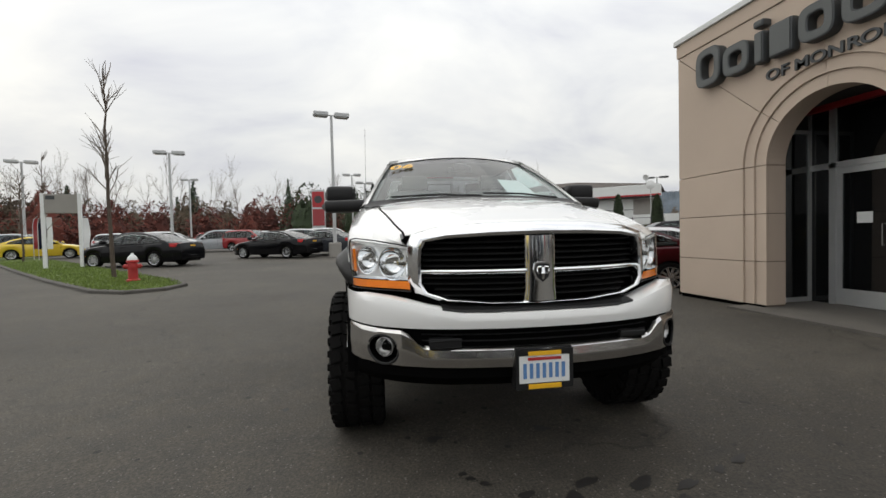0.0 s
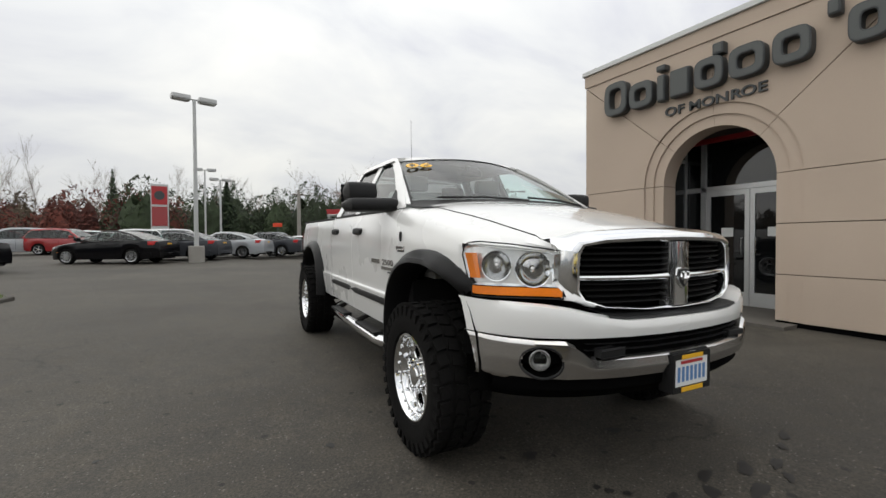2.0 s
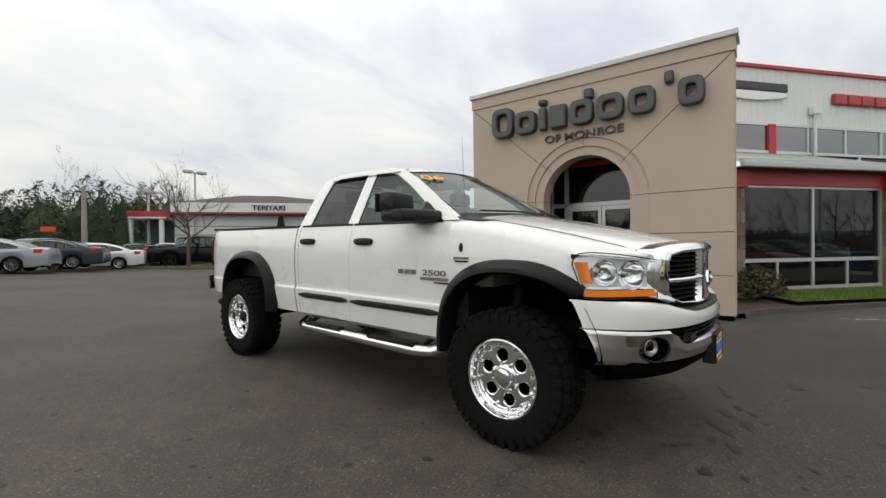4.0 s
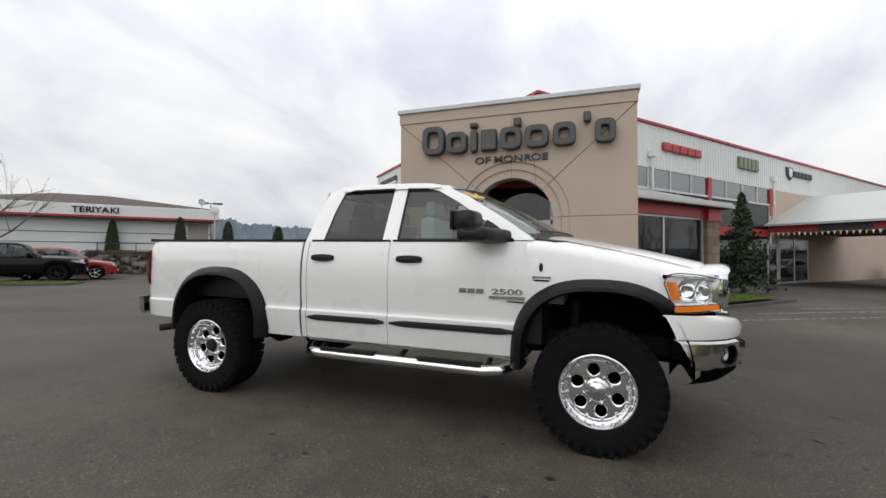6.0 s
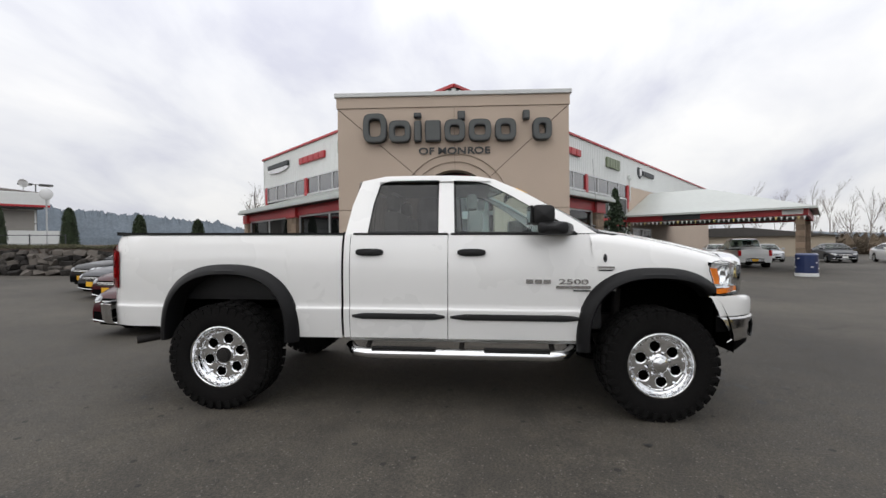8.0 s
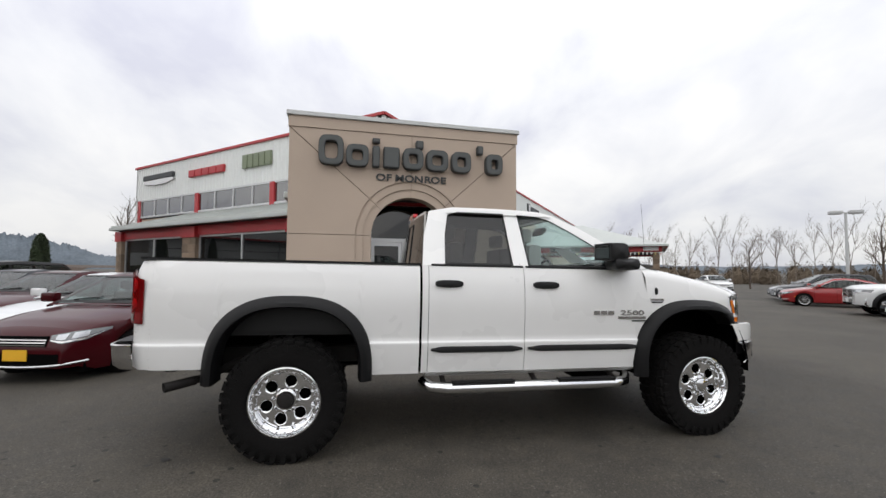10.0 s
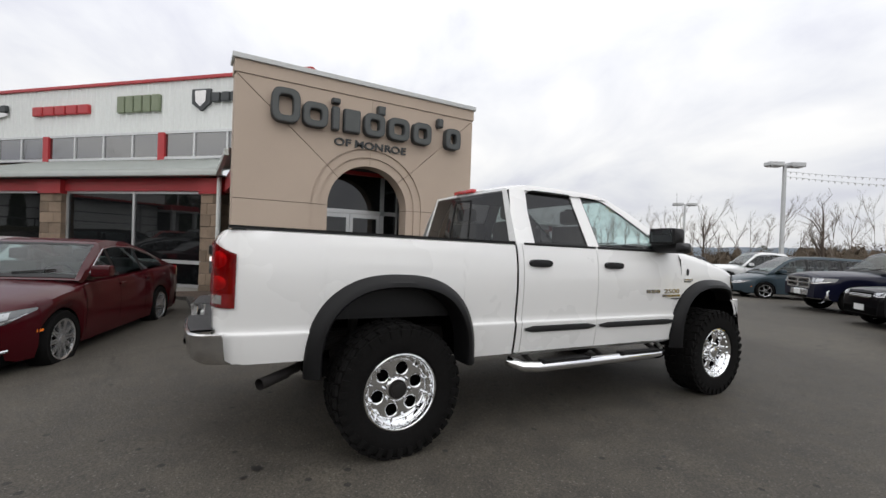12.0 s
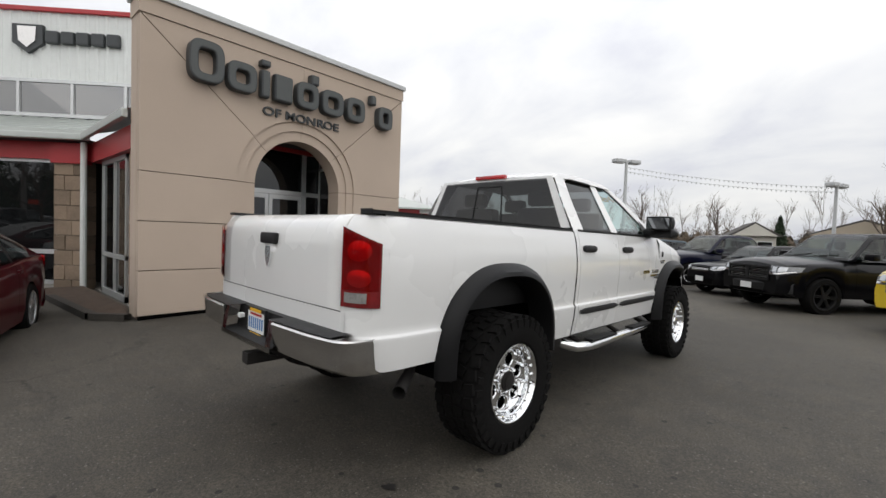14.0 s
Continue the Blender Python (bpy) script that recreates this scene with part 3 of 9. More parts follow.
def make_pickup(m):
    T = thing("pickup_truck", m, "white lifted crew-cab pickup truck with black flares and chrome wheels", "pickup truck")
    body = shared("body", None, T)
    UF = sorted(set(frange(-0.43, 0.845, 44) + [-0.4395, 0.44]))
    fa = lambda u: arch(u, 0.055, 0.60, 0.585, 0.565, 0.605)
    for s in (-1, 1):
        # front wing, from the wheel arch or the lamp up to the bonnet's edge
        rows = []
        for u in UF:
            hv, hw = hood_e(u)
            hv = max(hv, 0.672) if u > 0.70 else hv
            low = fa(u) if u <= 0.442 else 1.256 - (u - 0.44) * 0.12
            vs = side_v(u, 1.2)
            t3 = max(low + 0.004, hw - 0.105)
            pts = [(u, s * side_v(u, w), w) for w in frange(low, max(low + 0.002, min(1.20, t3 - 0.02)), 9)]
            pts += [(u, s * (vs - 0.006), t3), (u, s * (vs - 0.03), max(low + 0.005, hw - 0.06)), (u, s * (hv + (vs - hv) * 0.62), max(low + 0.006, hw - 0.026)), (u, s * (hv + 0.012), max(low + 0.007, hw - 0.004)), (u, s * (hv + 0.004), hw - 0.03)]
            if u < -0.42:
                pts = [(x + 0.055 * (1 - abs(z - 1.2) / 0.6) - 0.05, y, z) for x, y, z in pts]
            rows.append(pts)
        sheet("fender", rows, PAINT, body)
        bm = bmesh.new()
        grid(bm, [[(0.437, s * side_v(0.44, 1.25), 1.25), (0.437, s * side_v(0.44, 1.14), 1.14), (0.437, s * side_v(0.44, 1.06), 1.06)],
                  [(0.47, s * side_v(0.47, 1.22), 1.22), (0.50, s * side_v(0.50, 1.12), 1.12), (0.53, s * side_v(0.53, 1.04), 1.03)]])
        part("fender_corner", bm, PAINT, body, smooth=True)
        # doors
        for name, u0, u1 in (("front_door", -1.612, -0.437), ("rear_door", -2.442, -1.618)):
            def lo(u):
                return 0.605
            us = frange(u0, u1, 12)
            rows = panel_rows(us, lo, lambda u: 1.478, 16, s)
            if name == "front_door":
                rows = [[(x + (0.055 * (1 - abs(z - 1.2) / 0.6) - 0.05 if i == len(rows) - 1 else 0.0), y, z) for x, y, z in r] for i, r in enumerate(rows)]
            # returns round the edges give the shut lines their depth
            rows = [[(x, y - s * 0.025, z) for x, y, z in rows[0]]] + rows + [[(x, y - s * 0.025, z) for x, y, z in rows[-1]]]
            d = sheet(name, rows, PAINT, body)
            hu = -1.42 if name == "front_door" else -2.275
            hb = pod(s, 0.955, 1.018, hu - 0.118, hu + 0.118, 1.296, 1.358, 0.0, 8, 3.0)
            part("door_handle", hb, BLACK, d, "black door handle", smooth=True)
            t0, t1 = (u0 + 0.02, u1 - 0.09) if name == "front_door" else (u0 + 0.02, u1 - 0.02)
            tb = bmesh.new()
            rws = []
            for i, u in enumerate(frange(t0, t1, 10)):
                k = 1.0 if 0 < i < 9 else 0.35
                rws.append([(u, s * (0.985 + dv), 0.792 + dz * k) for dv, dz in ((0.0, 0.028), (0.020, 0.024), (0.026, 0.0), (0.020, -0.024), (0.0, -0.028))])
            grid(tb, rws)
            part("side_moulding", tb, BLACK, d, "black rubbing strip", smooth=True)
            # belt line seal
            part("window_seal", bx(u0 + 0.02, s * 0.925, 1.472, u1 - (0.12 if name == "front_door" else 0.0), s * 0.952, 1.490), BLACK, d)
        bm = bmesh.new()
        grid(bm, [[(u, s * 0.955, 0.60), (u, s * 0.90, 0.565), (u, s * 0.80, 0.56)] for u in (-2.45, -0.45)])
        part("rocker_panel", bm, PAINT, body)
        # cab side frame
        ain = [(-0.60, 1.485), (-0.74, 1.592), (-0.88, 1.692), (-1.08, 1.820), (-1.28, 1.930), (-1.40, 1.958), (-1.585, 1.966)]
        aout = [(-0.40, 1.488), (-0.585, 1.615), (-0.75, 1.720), (-0.985, 1.860), (-1.225, 1.975), (-1.37, 2.004), (-1.585, 2.014)]
        rin = [(-1.585, 1.966), (-1.71, 1.970), (-1.95, 1.970), (-2.15, 1.968), (-2.245, 1.935), (-2.285, 1.75), (-2.305, 1.485)]
        rout = [(-1.585, 2.014), (-1.71, 2.016), (-1.95, 2.016), (-2.20, 2.012), (-2.41, 1.965), (-2.468, 1.74), (-2.497, 1.47)]
        for nm, a, b in (("a_pillar", ain, aout), ("c_pillar", rin, rout), ("b_pillar", [(-1.583, 1.966), (-1.573, 1.72), (-1.562, 1.478)], [(-1.712, 1.970), (-1.706, 1.72), (-1.698, 1.478)])):
            bm = bmesh.new()
            grid(bm, [[(u, s * (cab_v(w) - 0.03), w) for u, w in a], [(u, s * (cab_v(w) + 0.002), w) for u, w in a], [(u, s * (cab_v(w) + 0.006), w) for u, w in [((p[0] + q[0]) / 2, (p[1] + q[1]) / 2) for p, q in zip(a, b)]], [(u, s * cab_v(w), w) for u, w in b]])
            part(nm, bm, PAINT, body, smooth=True)
        part("door_gap", bx(-1.6475, s * 0.80, 1.49, -1.640, s * (cab_v(1.49) + 0.001), 1.50), BLACK_DEEP, body)
        # side windows with a black seal round them
        for nm, pts, gm in (("front_window", [(-0.60, 1.485), (-0.74, 1.592), (-0.88, 1.692), (-1.08, 1.82), (-1.28, 1.930), (-1.40, 1.958), (-1.585, 1.966), (-1.562, 1.485)], SIDE_GLASS),
                            ("rear_window", [(-1.70, 1.485), (-1.712, 1.955), (-1.74, 1.970), (-2.15, 1.968), (-2.21, 1.957), (-2.245, 1.925), (-2.285, 1.75), (-2.305, 1.485)], TINT_GLASS)):
            bm = bmesh.new()
            bm.faces.new([bm.verts.new((u, s * (cab_v(w) - 0.012), w)) for u, w in pts])
            g = part(nm, bm, gm, body, "tinted side glass" if gm is TINT_GLASS else "clear side glass")
            g.visible_shadow = False
            outward(g, (0, s, 0))
            cu, cw = sum(p[0] for p in pts) / len(pts), sum(p[1] for p in pts) / len(pts)
            inner = [(cu + (u - cu) * 0.955, cw + (w - cw) * 0.94) for u, w in pts]
            bm = bmesh.new()
            grid(bm, [[(u, s * (cab_v(w) - 0.006), w) for u, w in pts + pts[:1]], [(u, s * (cab_v(w) - 0.009), w) for u, w in inner + inner[:1]]])
            part("window_seal", bm, BLACK, g)
        bm = bmesh.new()
        bm.faces.new([bm.verts.new((u, s * (cab_v(w) + 0.008), w)) for u, w in ((-0.55, 1.486), (-0.74, 1.625), (-0.80, 1.655), (-0.83, 1.486))])
        part("mirror_sail", bm, BLACK, body)
        # towing mirror
        mir = shared("mirror", None, T)
        part("mirror_housing", pod(s, 0.995, 1.262, -0.960, -0.780, 1.545, 1.700, 0.0), BLACK, mir, "rounded black housing", smooth=True)
        part("mirror_arm", pod(s, 0.88, 1.285, -0.810, -0.560, 1.468, 1.572, -0.13), BLACK, mir, "thick black mirror arm", smooth=True)
        part("mirror_glass", bx(-0.970, s * 1.008, 1.556, -0.956, s * 1.250, 1.688, bevel=0.005), BLACK, mir)
        part("mirror_pane", bx(-0.973, s * 1.018, 1.566, -0.9695, s * 1.238, 1.678), MIRROR_DARK, mir)
        sheet("cab_corner", panel_rows(frange(-2.497, -2.447, 3), lambda u: 0.605, lambda u: 1.478, 16, s), PAINT, body)
        # bed side
        ra = lambda u: arch(u, -3.505, 0.62, 0.575, 0.555, 0.60 if u > -3.5 else 0.672)
        us = frange(-4.478, -4.09, 8) + frange(-4.0795, -3.97, 6) + frange(-3.92, -3.09, 14) + frange(-3.04, -2.931, 6) + frange(-2.92, -2.517, 8)
        rows = panel_rows(us, ra, lambda u: 1.462, 18, s)
        for r, u in zip(rows, us):
            r.append((u, s * 0.925, 1.474))
            r.append((u, s * 0.86, 1.474))
        rows = rows + [[(x, y - s * 0.03, z) for x, y, z in rows[-1]]]
        bs = sheet("bed_side", rows, PAINT, body)
        part("bed_rail", bx(-4.57, s * 0.845, 1.474, -2.51, s * 0.935, 1.492, bevel=0.006), BLACK, bs, "black plastic rail cap", smooth=True)
        sheet("bed_gap", [[(u, s * (side_v(-2.5, w) - 0.012), w) for w in frange(0.62, 1.475, 16)] for u in (-2.520, -2.496)], BLACK_DEEP, bs)
        part("bed_liner", bx(-4.55, s * 0.82, 0.93, -2.52, s * 0.86, 1.474), BLACK, bs)
        # tail lamp, set in the corner of the bed
        def corner(f):
            return (lerp_list(f, [(0, -4.478), (0.25, -4.550), (0.5, -4.600), (0.75, -4.628), (1, -4.640)]), lerp_list(f, [(0, 0.978), (0.25, 0.962), (0.5, 0.925), (0.75, 0.868), (1, 0.80)]))
        fs = frange(0, 1, 9)
        cws = frange(0.676, 0.832, 3) + list(CREASE) + frange(0.905, 1.40, 6) + [1.435, 1.463]
        def cpt(f, w):
            return (corner(f)[0] + lerp_list(w, [(0.64, 0.0), (1.30, 0.0), (1.40, 0.018), (1.463, 0.060)]) * f, s * (corner(f)[1] + (side_v(-3.5, w) - 1.0) * (1 - 0.6 * f)), w)
        rws = [[cpt(f, w) for w in cws] for f in fs]
        for f, r in zip(fs, rws):
            q = r[-1]
            r.append((q[0] + 0.05 * f, q[1] - s * 0.03 * (1 - f), 1.473))
            r.append((q[0] + 0.11 * f, q[1] - s * 0.06 * (1 - f), 1.4745))
        sheet("bed_corner", rws, PAINT, body)
        tl = shared("tail_lamp", None, T)
        def lens_rows(w0, w1, off, f0=0.14, f1=1.0):
            return [[(corner(f)[0] - off, s * (corner(f)[1] + off * 0.9), w) for w in frange(w0, w1 + (0.095 * f - 0.075 if w1 > 1.3 else 0), 5)] for f in frange(f0, f1, 9)]
        sheet("lamp_bezel", lens_rows(1.005, 1.385, 0.006), RED_DARK, tl)
        for w0, h in ((1.285, 0.052), (1.150, 0.044)):
            rws = []
            for k in frange(0.0, 1.0, 6):
                ring_ = []
                for a in frange(0, 2 * math.pi, 21):
                    f, w = 0.60 + 0.27 * k * math.cos(a), w0 + h * k * math.sin(a)
                    off = 0.0065 + 0.0065 * (1 - k * k)
                    ring_.append((corner(f)[0] - off, s * (corner(f)[1] + off * 0.9), w))
                rws.append(ring_)
            sheet("bulb_bowl", rws, SILVER_BOWL, tl, "bright bowl behind the lens")
        lens = sheet("stop_lens", lens_rows(1.090, 1.376, 0.0145, 0.17, 0.97), RED_GLASS, tl, "glossy red lens")
        lens.visible_shadow = False
        sheet("lower_lens", lens_rows(1.012, 1.088, 0.011, 0.17, 0.97), RED_DARK, tl)
        sheet("reverse_lens", lens_rows(1.030, 1.080, 0.0145, 0.40, 0.90), HEAD_SILVER, tl, "clear reversing lens")
        # wheel arch flares
        for nm, uc, wc, ai, bi, ao, bo in (("front_flare", 0.055, 0.60, 0.528, 0.520, 0.622, 0.610), ("rear_flare", -3.505, 0.62, 0.520, 0.510, 0.618, 0.600)):
            rows = []
            for i in range(49):
                a = radians((-3 if nm == "rear_flare" else 41) + ((186 if nm == "rear_flare" else 143) * i / 48))
                # squarer than an ellipse, with a flat top
                c, sn = math.cos(a), math.sin(a)
                c, sn = math.copysign(abs(c) ** 0.80, c), math.copysign(abs(sn) ** 0.80, sn)
                def p(f, v):
                    return (uc + (ai + (ao - ai) * f) * c, s * v, wc + (bi + (bo - bi) * f) * sn)
                lim = min(side_v(uc + ao * c, 1.0) + 0.004, 1.004)
                k = min(1.0, 0.45 + i / 18) if nm == "front_flare" else 1.0
                rows.append([p(-0.1, lim - 0.12), p(0.0, lim + 0.062 * k), p(0.12, lim + 0.078 * k), p(0.42, lim + 0.072 * k), p(0.62, lim + 0.050 * k), p(0.9, lim + 0.022 * k), p(1.0, lim), p(1.02, lim - 0.02)])
            sheet(nm, rows, FLARE, body, "wide matt black wheel flare")
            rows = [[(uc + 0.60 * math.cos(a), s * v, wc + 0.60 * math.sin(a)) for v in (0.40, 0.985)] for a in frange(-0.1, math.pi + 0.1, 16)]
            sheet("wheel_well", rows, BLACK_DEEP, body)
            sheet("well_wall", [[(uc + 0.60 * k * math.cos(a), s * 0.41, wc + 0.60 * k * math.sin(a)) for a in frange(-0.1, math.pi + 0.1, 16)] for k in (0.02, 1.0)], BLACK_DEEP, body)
        # step bar
        sb = shared("step_bar", None, T, pose(0, 0, 0.012))
        bm = bmesh.new()
        tube(bm, [(-0.58, s * 0.86, 0.50), (-0.66, s * 0.97, 0.475), (-0.78, s * 1.01, 0.472), (-2.28, s * 1.01, 0.472), (-2.40, s * 0.97, 0.475), (-2.47, s * 0.86, 0.50)], 0.044, 14)
        part("step_tube", bm, CHROME, sb, "polished steel tube", smooth=True)
        for u in (-1.05, -1.98):
            part("step_pad", bx(u - 0.26, s * 0.975, 0.508, u + 0.26, s * 1.045, 0.524, bevel=0.006), BLACK, sb)
        for u in (-0.75, -1.5, -2.3):
            bm = bmesh.new()
            tube(bm, [(u, s * 1.0, 0.48), (u, s * 0.85, 0.54), (u, s * 0.72, 0.60)], 0.022, 8)
            part("step_bracket", bm, UNDER, sb)
        # head lamp
        hl = shared("head_lamp", None, T)
        fs = frange(0, 1, 14)
        top = lambda f: lerp_list(f, [(0.0, 1.190), (0.02, 1.214), (0.06, 1.236), (0.14, 1.252), (0.30, 1.260), (0.60, 1.248), (1.0, 1.214)])
        def lamp_rows(w0, w1f, off, f0=0.0, f1=1.0, n=6):
            out = []
            for f in frange(f0, f1, 14):
                u, v = lamp_plan(f)
                shear = 0.085 * (1 - f) ** 2
                out.append([(u + shear * (1.25 - w) / 0.25 - off * 0.75, s * (v - shear * (1.25 - w) / 0.25 * 0.3 - off * 0.65), w) for w in frange(w0, w1f(f), n)])
            return out
        def lamp_pt(f, w, off):
            u, v = lamp_plan(f)
            sh = 0.085 * (1 - f) ** 2 * (1.25 - w) / 0.25
            return (u + sh - off * 0.75, s * (v - sh * 0.3 - off * 0.65), w)
        bowls = ((0.45, 0.072, 1.142, 44, 0.044), (0.76, 0.084, 1.128, 34, 0.048))
        rws = []
        for f, deep in [(0.0, 0.006)] + [(f, min(1.0, f * 6 + 0.15, (1 - f) * 5 + 0.2) * 0.042) for f in frange(0.01, 0.99, 40)] + [(1.0, 0.006)]:
            rws.append([lamp_pt(f, 1.047, 0.006), lamp_pt(f, 1.051, deep * 0.6)] + [lamp_pt(f, w, deep) for w in frange(1.056, top(f) - 0.022, 22)] + [lamp_pt(f, top(f) - 0.012, deep * 0.6), lamp_pt(f, top(f) - 0.008, 0.006)])
        bm = bmesh.new()
        grid(bm, rws)
        for f, r, w, ang, off in bowls:
            c = Vector(lamp_pt(f, w, off))
            ax = Vector((math.cos(radians(ang)), s * math.sin(radians(ang)), 0))
            gone = []
            for q in bm.faces:
                e = q.calc_center_median() - c
                if (e - ax * e.dot(ax)).length < r * 1.02:
                    gone.append(q)
            bmesh.ops.delete(bm, geom=gone, context="FACES")
        part("lamp_back", bm, LAMP_SHELL, hl, "silver lamp body", smooth=True)
        for f, r, w, ang, off in bowls:
            fm = Matrix.Translation(lamp_pt(f, w, off)) @ pose(0, 0, 0, 0, 0, s * ang)
            bm = bmesh.new()
            lathe(bm, [(0.012, -0.050), (r * 0.45, -0.043), (r * 0.78, -0.024), (r * 0.97, 0.006), (r, 0.016), (r * 1.05, 0.018), (r * 1.09, 0.010), (r * 1.11, -0.05)], 32, axis="x", m=fm)
            part("reflector", bm, CHROME, hl, "bright round reflector", smooth=True)
            bm = bmesh.new()
            lathe(bm, [(0.0, -0.004), (0.012, -0.010), (0.016, -0.026), (0.018, -0.050), (0.0, -0.050)], 14, axis="x", m=fm)
            part("bulb", bm, CHROME_SOFT, hl, smooth=True)
        sheet("turn_lamp", lamp_rows(1.080, lambda f: 1.205, 0.014, 0.05, 0.24), AMBER, hl, "amber turn lamp")
        sheet("amber_strip", lamp_rows(1.002, lambda f: 1.042, 0.004), AMBER, hl, "amber strip along the lamp's foot")
        lens = sheet("lens", lamp_rows(1.044, top, 0.0), LENS, hl, "clear curved lens")
        lens.visible_shadow = False
        outward(lens, (0.7, s * 0.7, 0))
        bm = bmesh.new()
        rr = lamp_rows(0.992, lambda f: top(f) + 0.004, 0.002, n=2)
        tube(bm, [r[1] for r in rr] + [rr[-1][0]] + [r[0] for r in rr[::-1]] + [rr[0][1]], 0.0035, 6)
        part("lamp_seal", bm, BLACK, hl)
        # fog lamp in a ringed pocket
        fg = shared("fog_lamp", None, T)
        def rim_pt(a, k, deep):
            v, w = 0.792 + 0.076 * k * math.cos(a), 0.717 + 0.072 * k * math.sin(a)
            return Vector((bump_u(v) + 0.008 - deep * 0.80, s * (v - deep * 0.55), w))
        turn = frange(0, 2 * math.pi, 33)
        bm = bmesh.new()
        tube(bm, [rim_pt(a, 1.0, 0.004) for a in turn], 0.0065, 8, caps=False)
        part("fog_ring", bm, BLACK, fg, smooth=True)
        bm = bmesh.new()
        grid(bm, [[rim_pt(a, k, dp) for a in turn] for k, dp in ((0.99, 0.002), (0.94, 0.05), (0.80, 0.085), (0.02, 0.09))])
        part("fog_pocket", bm, BLACK_DEEP, fg, smooth=True)
        c0 = rim_pt(0, 0.0, 0.075) + Vector((0, s * 0.016, 0.004))
        fm = Matrix.Translation(c0) @ pose(0, 0, 0, 0, 0, s * 30)
        bm = bmesh.new()
        lathe(bm, [(0.050, 0.0), (0.050, 0.034), (0.045, 0.036), (0.034, 0.016), (0.012, 0.006), (0.0, 0.005)], 24, axis="x", m=fm)
        part("fog_reflector", bm, HEAD_SILVER, fg, smooth=True)
        bm = bmesh.new()
        lathe(bm, [(0.046, 0.034), (0.034, 0.042), (0.018, 0.047), (0.0, 0.049)], 24, axis="x", m=fm)
        outward(part("fog_lens", bm, LENS, fg, "round clear lens", smooth=True), (1, 0, 0))
    # bonnet
    rows = []
    def gu(v):
        return 0.985 - 0.155 * (abs(v) / 0.66) ** 2.4
    for g in frange(0, 1, 28):
        row = []
        for f in frange(-1, 1, 17):
            vend = f * hood_e(0.72)[0]
            u = -0.44 + (gu(vend) - 0.115 + 0.44) * g
            hv, hw = hood_e(min(u, 0.9))
            cw = hood_c(u) - (hood_c(u) - hw) * abs(f) ** 2.6
            back = 0.10 * (1 - f * f) * (1 - g) ** 4
            row.append((u + back, f * hv, cw - (0.012 if g == 1 else 0.0)))
        rows.append(row)
    sheet("hood", rows, PAINT, body, "white bonnet with a raised middle")
    # cowl, windscreen, wipers
    def screen(f, g):
        """f across from -1 to 1, g from the foot (0) to the header (1)."""
        v = f * (0.905 - 0.225 * g)
        u = -0.19 - 0.26 * f * f + g * (-0.88 + 0.07 * f * f)
        w = 1.530 - 0.02 * f * f + g * (0.455 - 0.018 * f * f) + 0.03 * math.sin(math.pi * g) * 0.6
        return (u, v, w)
    ws = sheet("windshield", [[screen(f, g) for f in frange(-1, 1, 15)] for g in frange(0.0, 1, 9)], CAR_GLASS, body, "clear windscreen")
    ws.visible_shadow = False
    outward(ws, (1, 0, 0.5))
    sheet("cowl", [[Vector(screen(f, 0)) + Vector(d) for f in frange(-1, 1, 15)] for d in ((-0.05, 0, 0.03), (0.0, 0, 0.004), (0.10, 0, -0.02), (0.2, 0, -0.03))], BLACK, body)
    sheet("screen_header", [[Vector(screen(f, g)) + Vector((0, 0, 0.003)) for f in frange(-1, 1, 15)] for g in (0.975, 0.995)], BLACK, ws)
    for s in (-1, 1):
        sheet("screen_edge", [[Vector(screen(s * f, g)) + Vector((0.002, 0, 0.004)) for f in (0.955, 0.985)] for g in frange(0, 1, 8)], BLACK, ws)
    aedge = [(-0.40, 1.488), (-0.585, 1.615), (-0.75, 1.720), (-0.985, 1.860), (-1.225, 1.975)]
    for s in (-1, 1):
        sheet("pillar_return", [[(u, s * cab_v(w), w) for u, w in aedge], [Vector(screen(s * 1.004, g)) + Vector((0.004, 0, 0.006)) for g in (0.0, 0.21, 0.40, 0.68, 0.99)], [Vector(screen(s * 0.975, g)) + Vector((0.004, 0, 0.005)) for g in (0.0, 0.21, 0.40, 0.68, 0.99)]], PAINT, body)
    for v0, v1 in ((-0.62, 0.0), (0.02, 0.60)):
        wp = bmesh.new()
        a, b = Vector(screen(v0 / 0.8, 0.07)), Vector(screen(v1 / 0.8, 0.03))
        tube(wp, [a + Vector((0.012, 0, 0.014)), (a + b) / 2 + Vector((0.05, 0, 0.022)), b + Vector((0.02, 0, 0.012))], 0.008, 6)
        part("wiper", wp, BLACK, body)
    # painted year marks on the glass, and a paper behind it
    p0, p1, p2 = Vector(screen(-0.72, 0.78)), Vector(screen(-0.56, 0.78)), Vector(screen(-0.64, 0.88))
    ax = (p1 - p0).normalized()
    ay = (p2 - (p0 + p1) / 2)
    ay = (ay - ax * ay.dot(ax)).normalized()
    az = ax.cross(ay)
    mm = Matrix((ax, -az, ay)).transposed().to_4x4()
    mm.translation = Vector(screen(-0.78, 0.72)) + az * 0.018
    spell("year_mark", "06", 0.155, 0.002, YELLOW, ws, mm, 1.5, "yellow painted figure")
    bm = bmesh.new()
    bm.faces.new([bm.verts.new(Vector(screen(f, g)) + Vector((-0.02, 0, -0.012))) for f, g in ((0.30, 0.10), (0.62, 0.10), (0.56, 0.42), (0.30, 0.42))])
    part("price_sheet", bm, PAPER, ws, "white sheet behind the glass")
    # roof
    rows = []
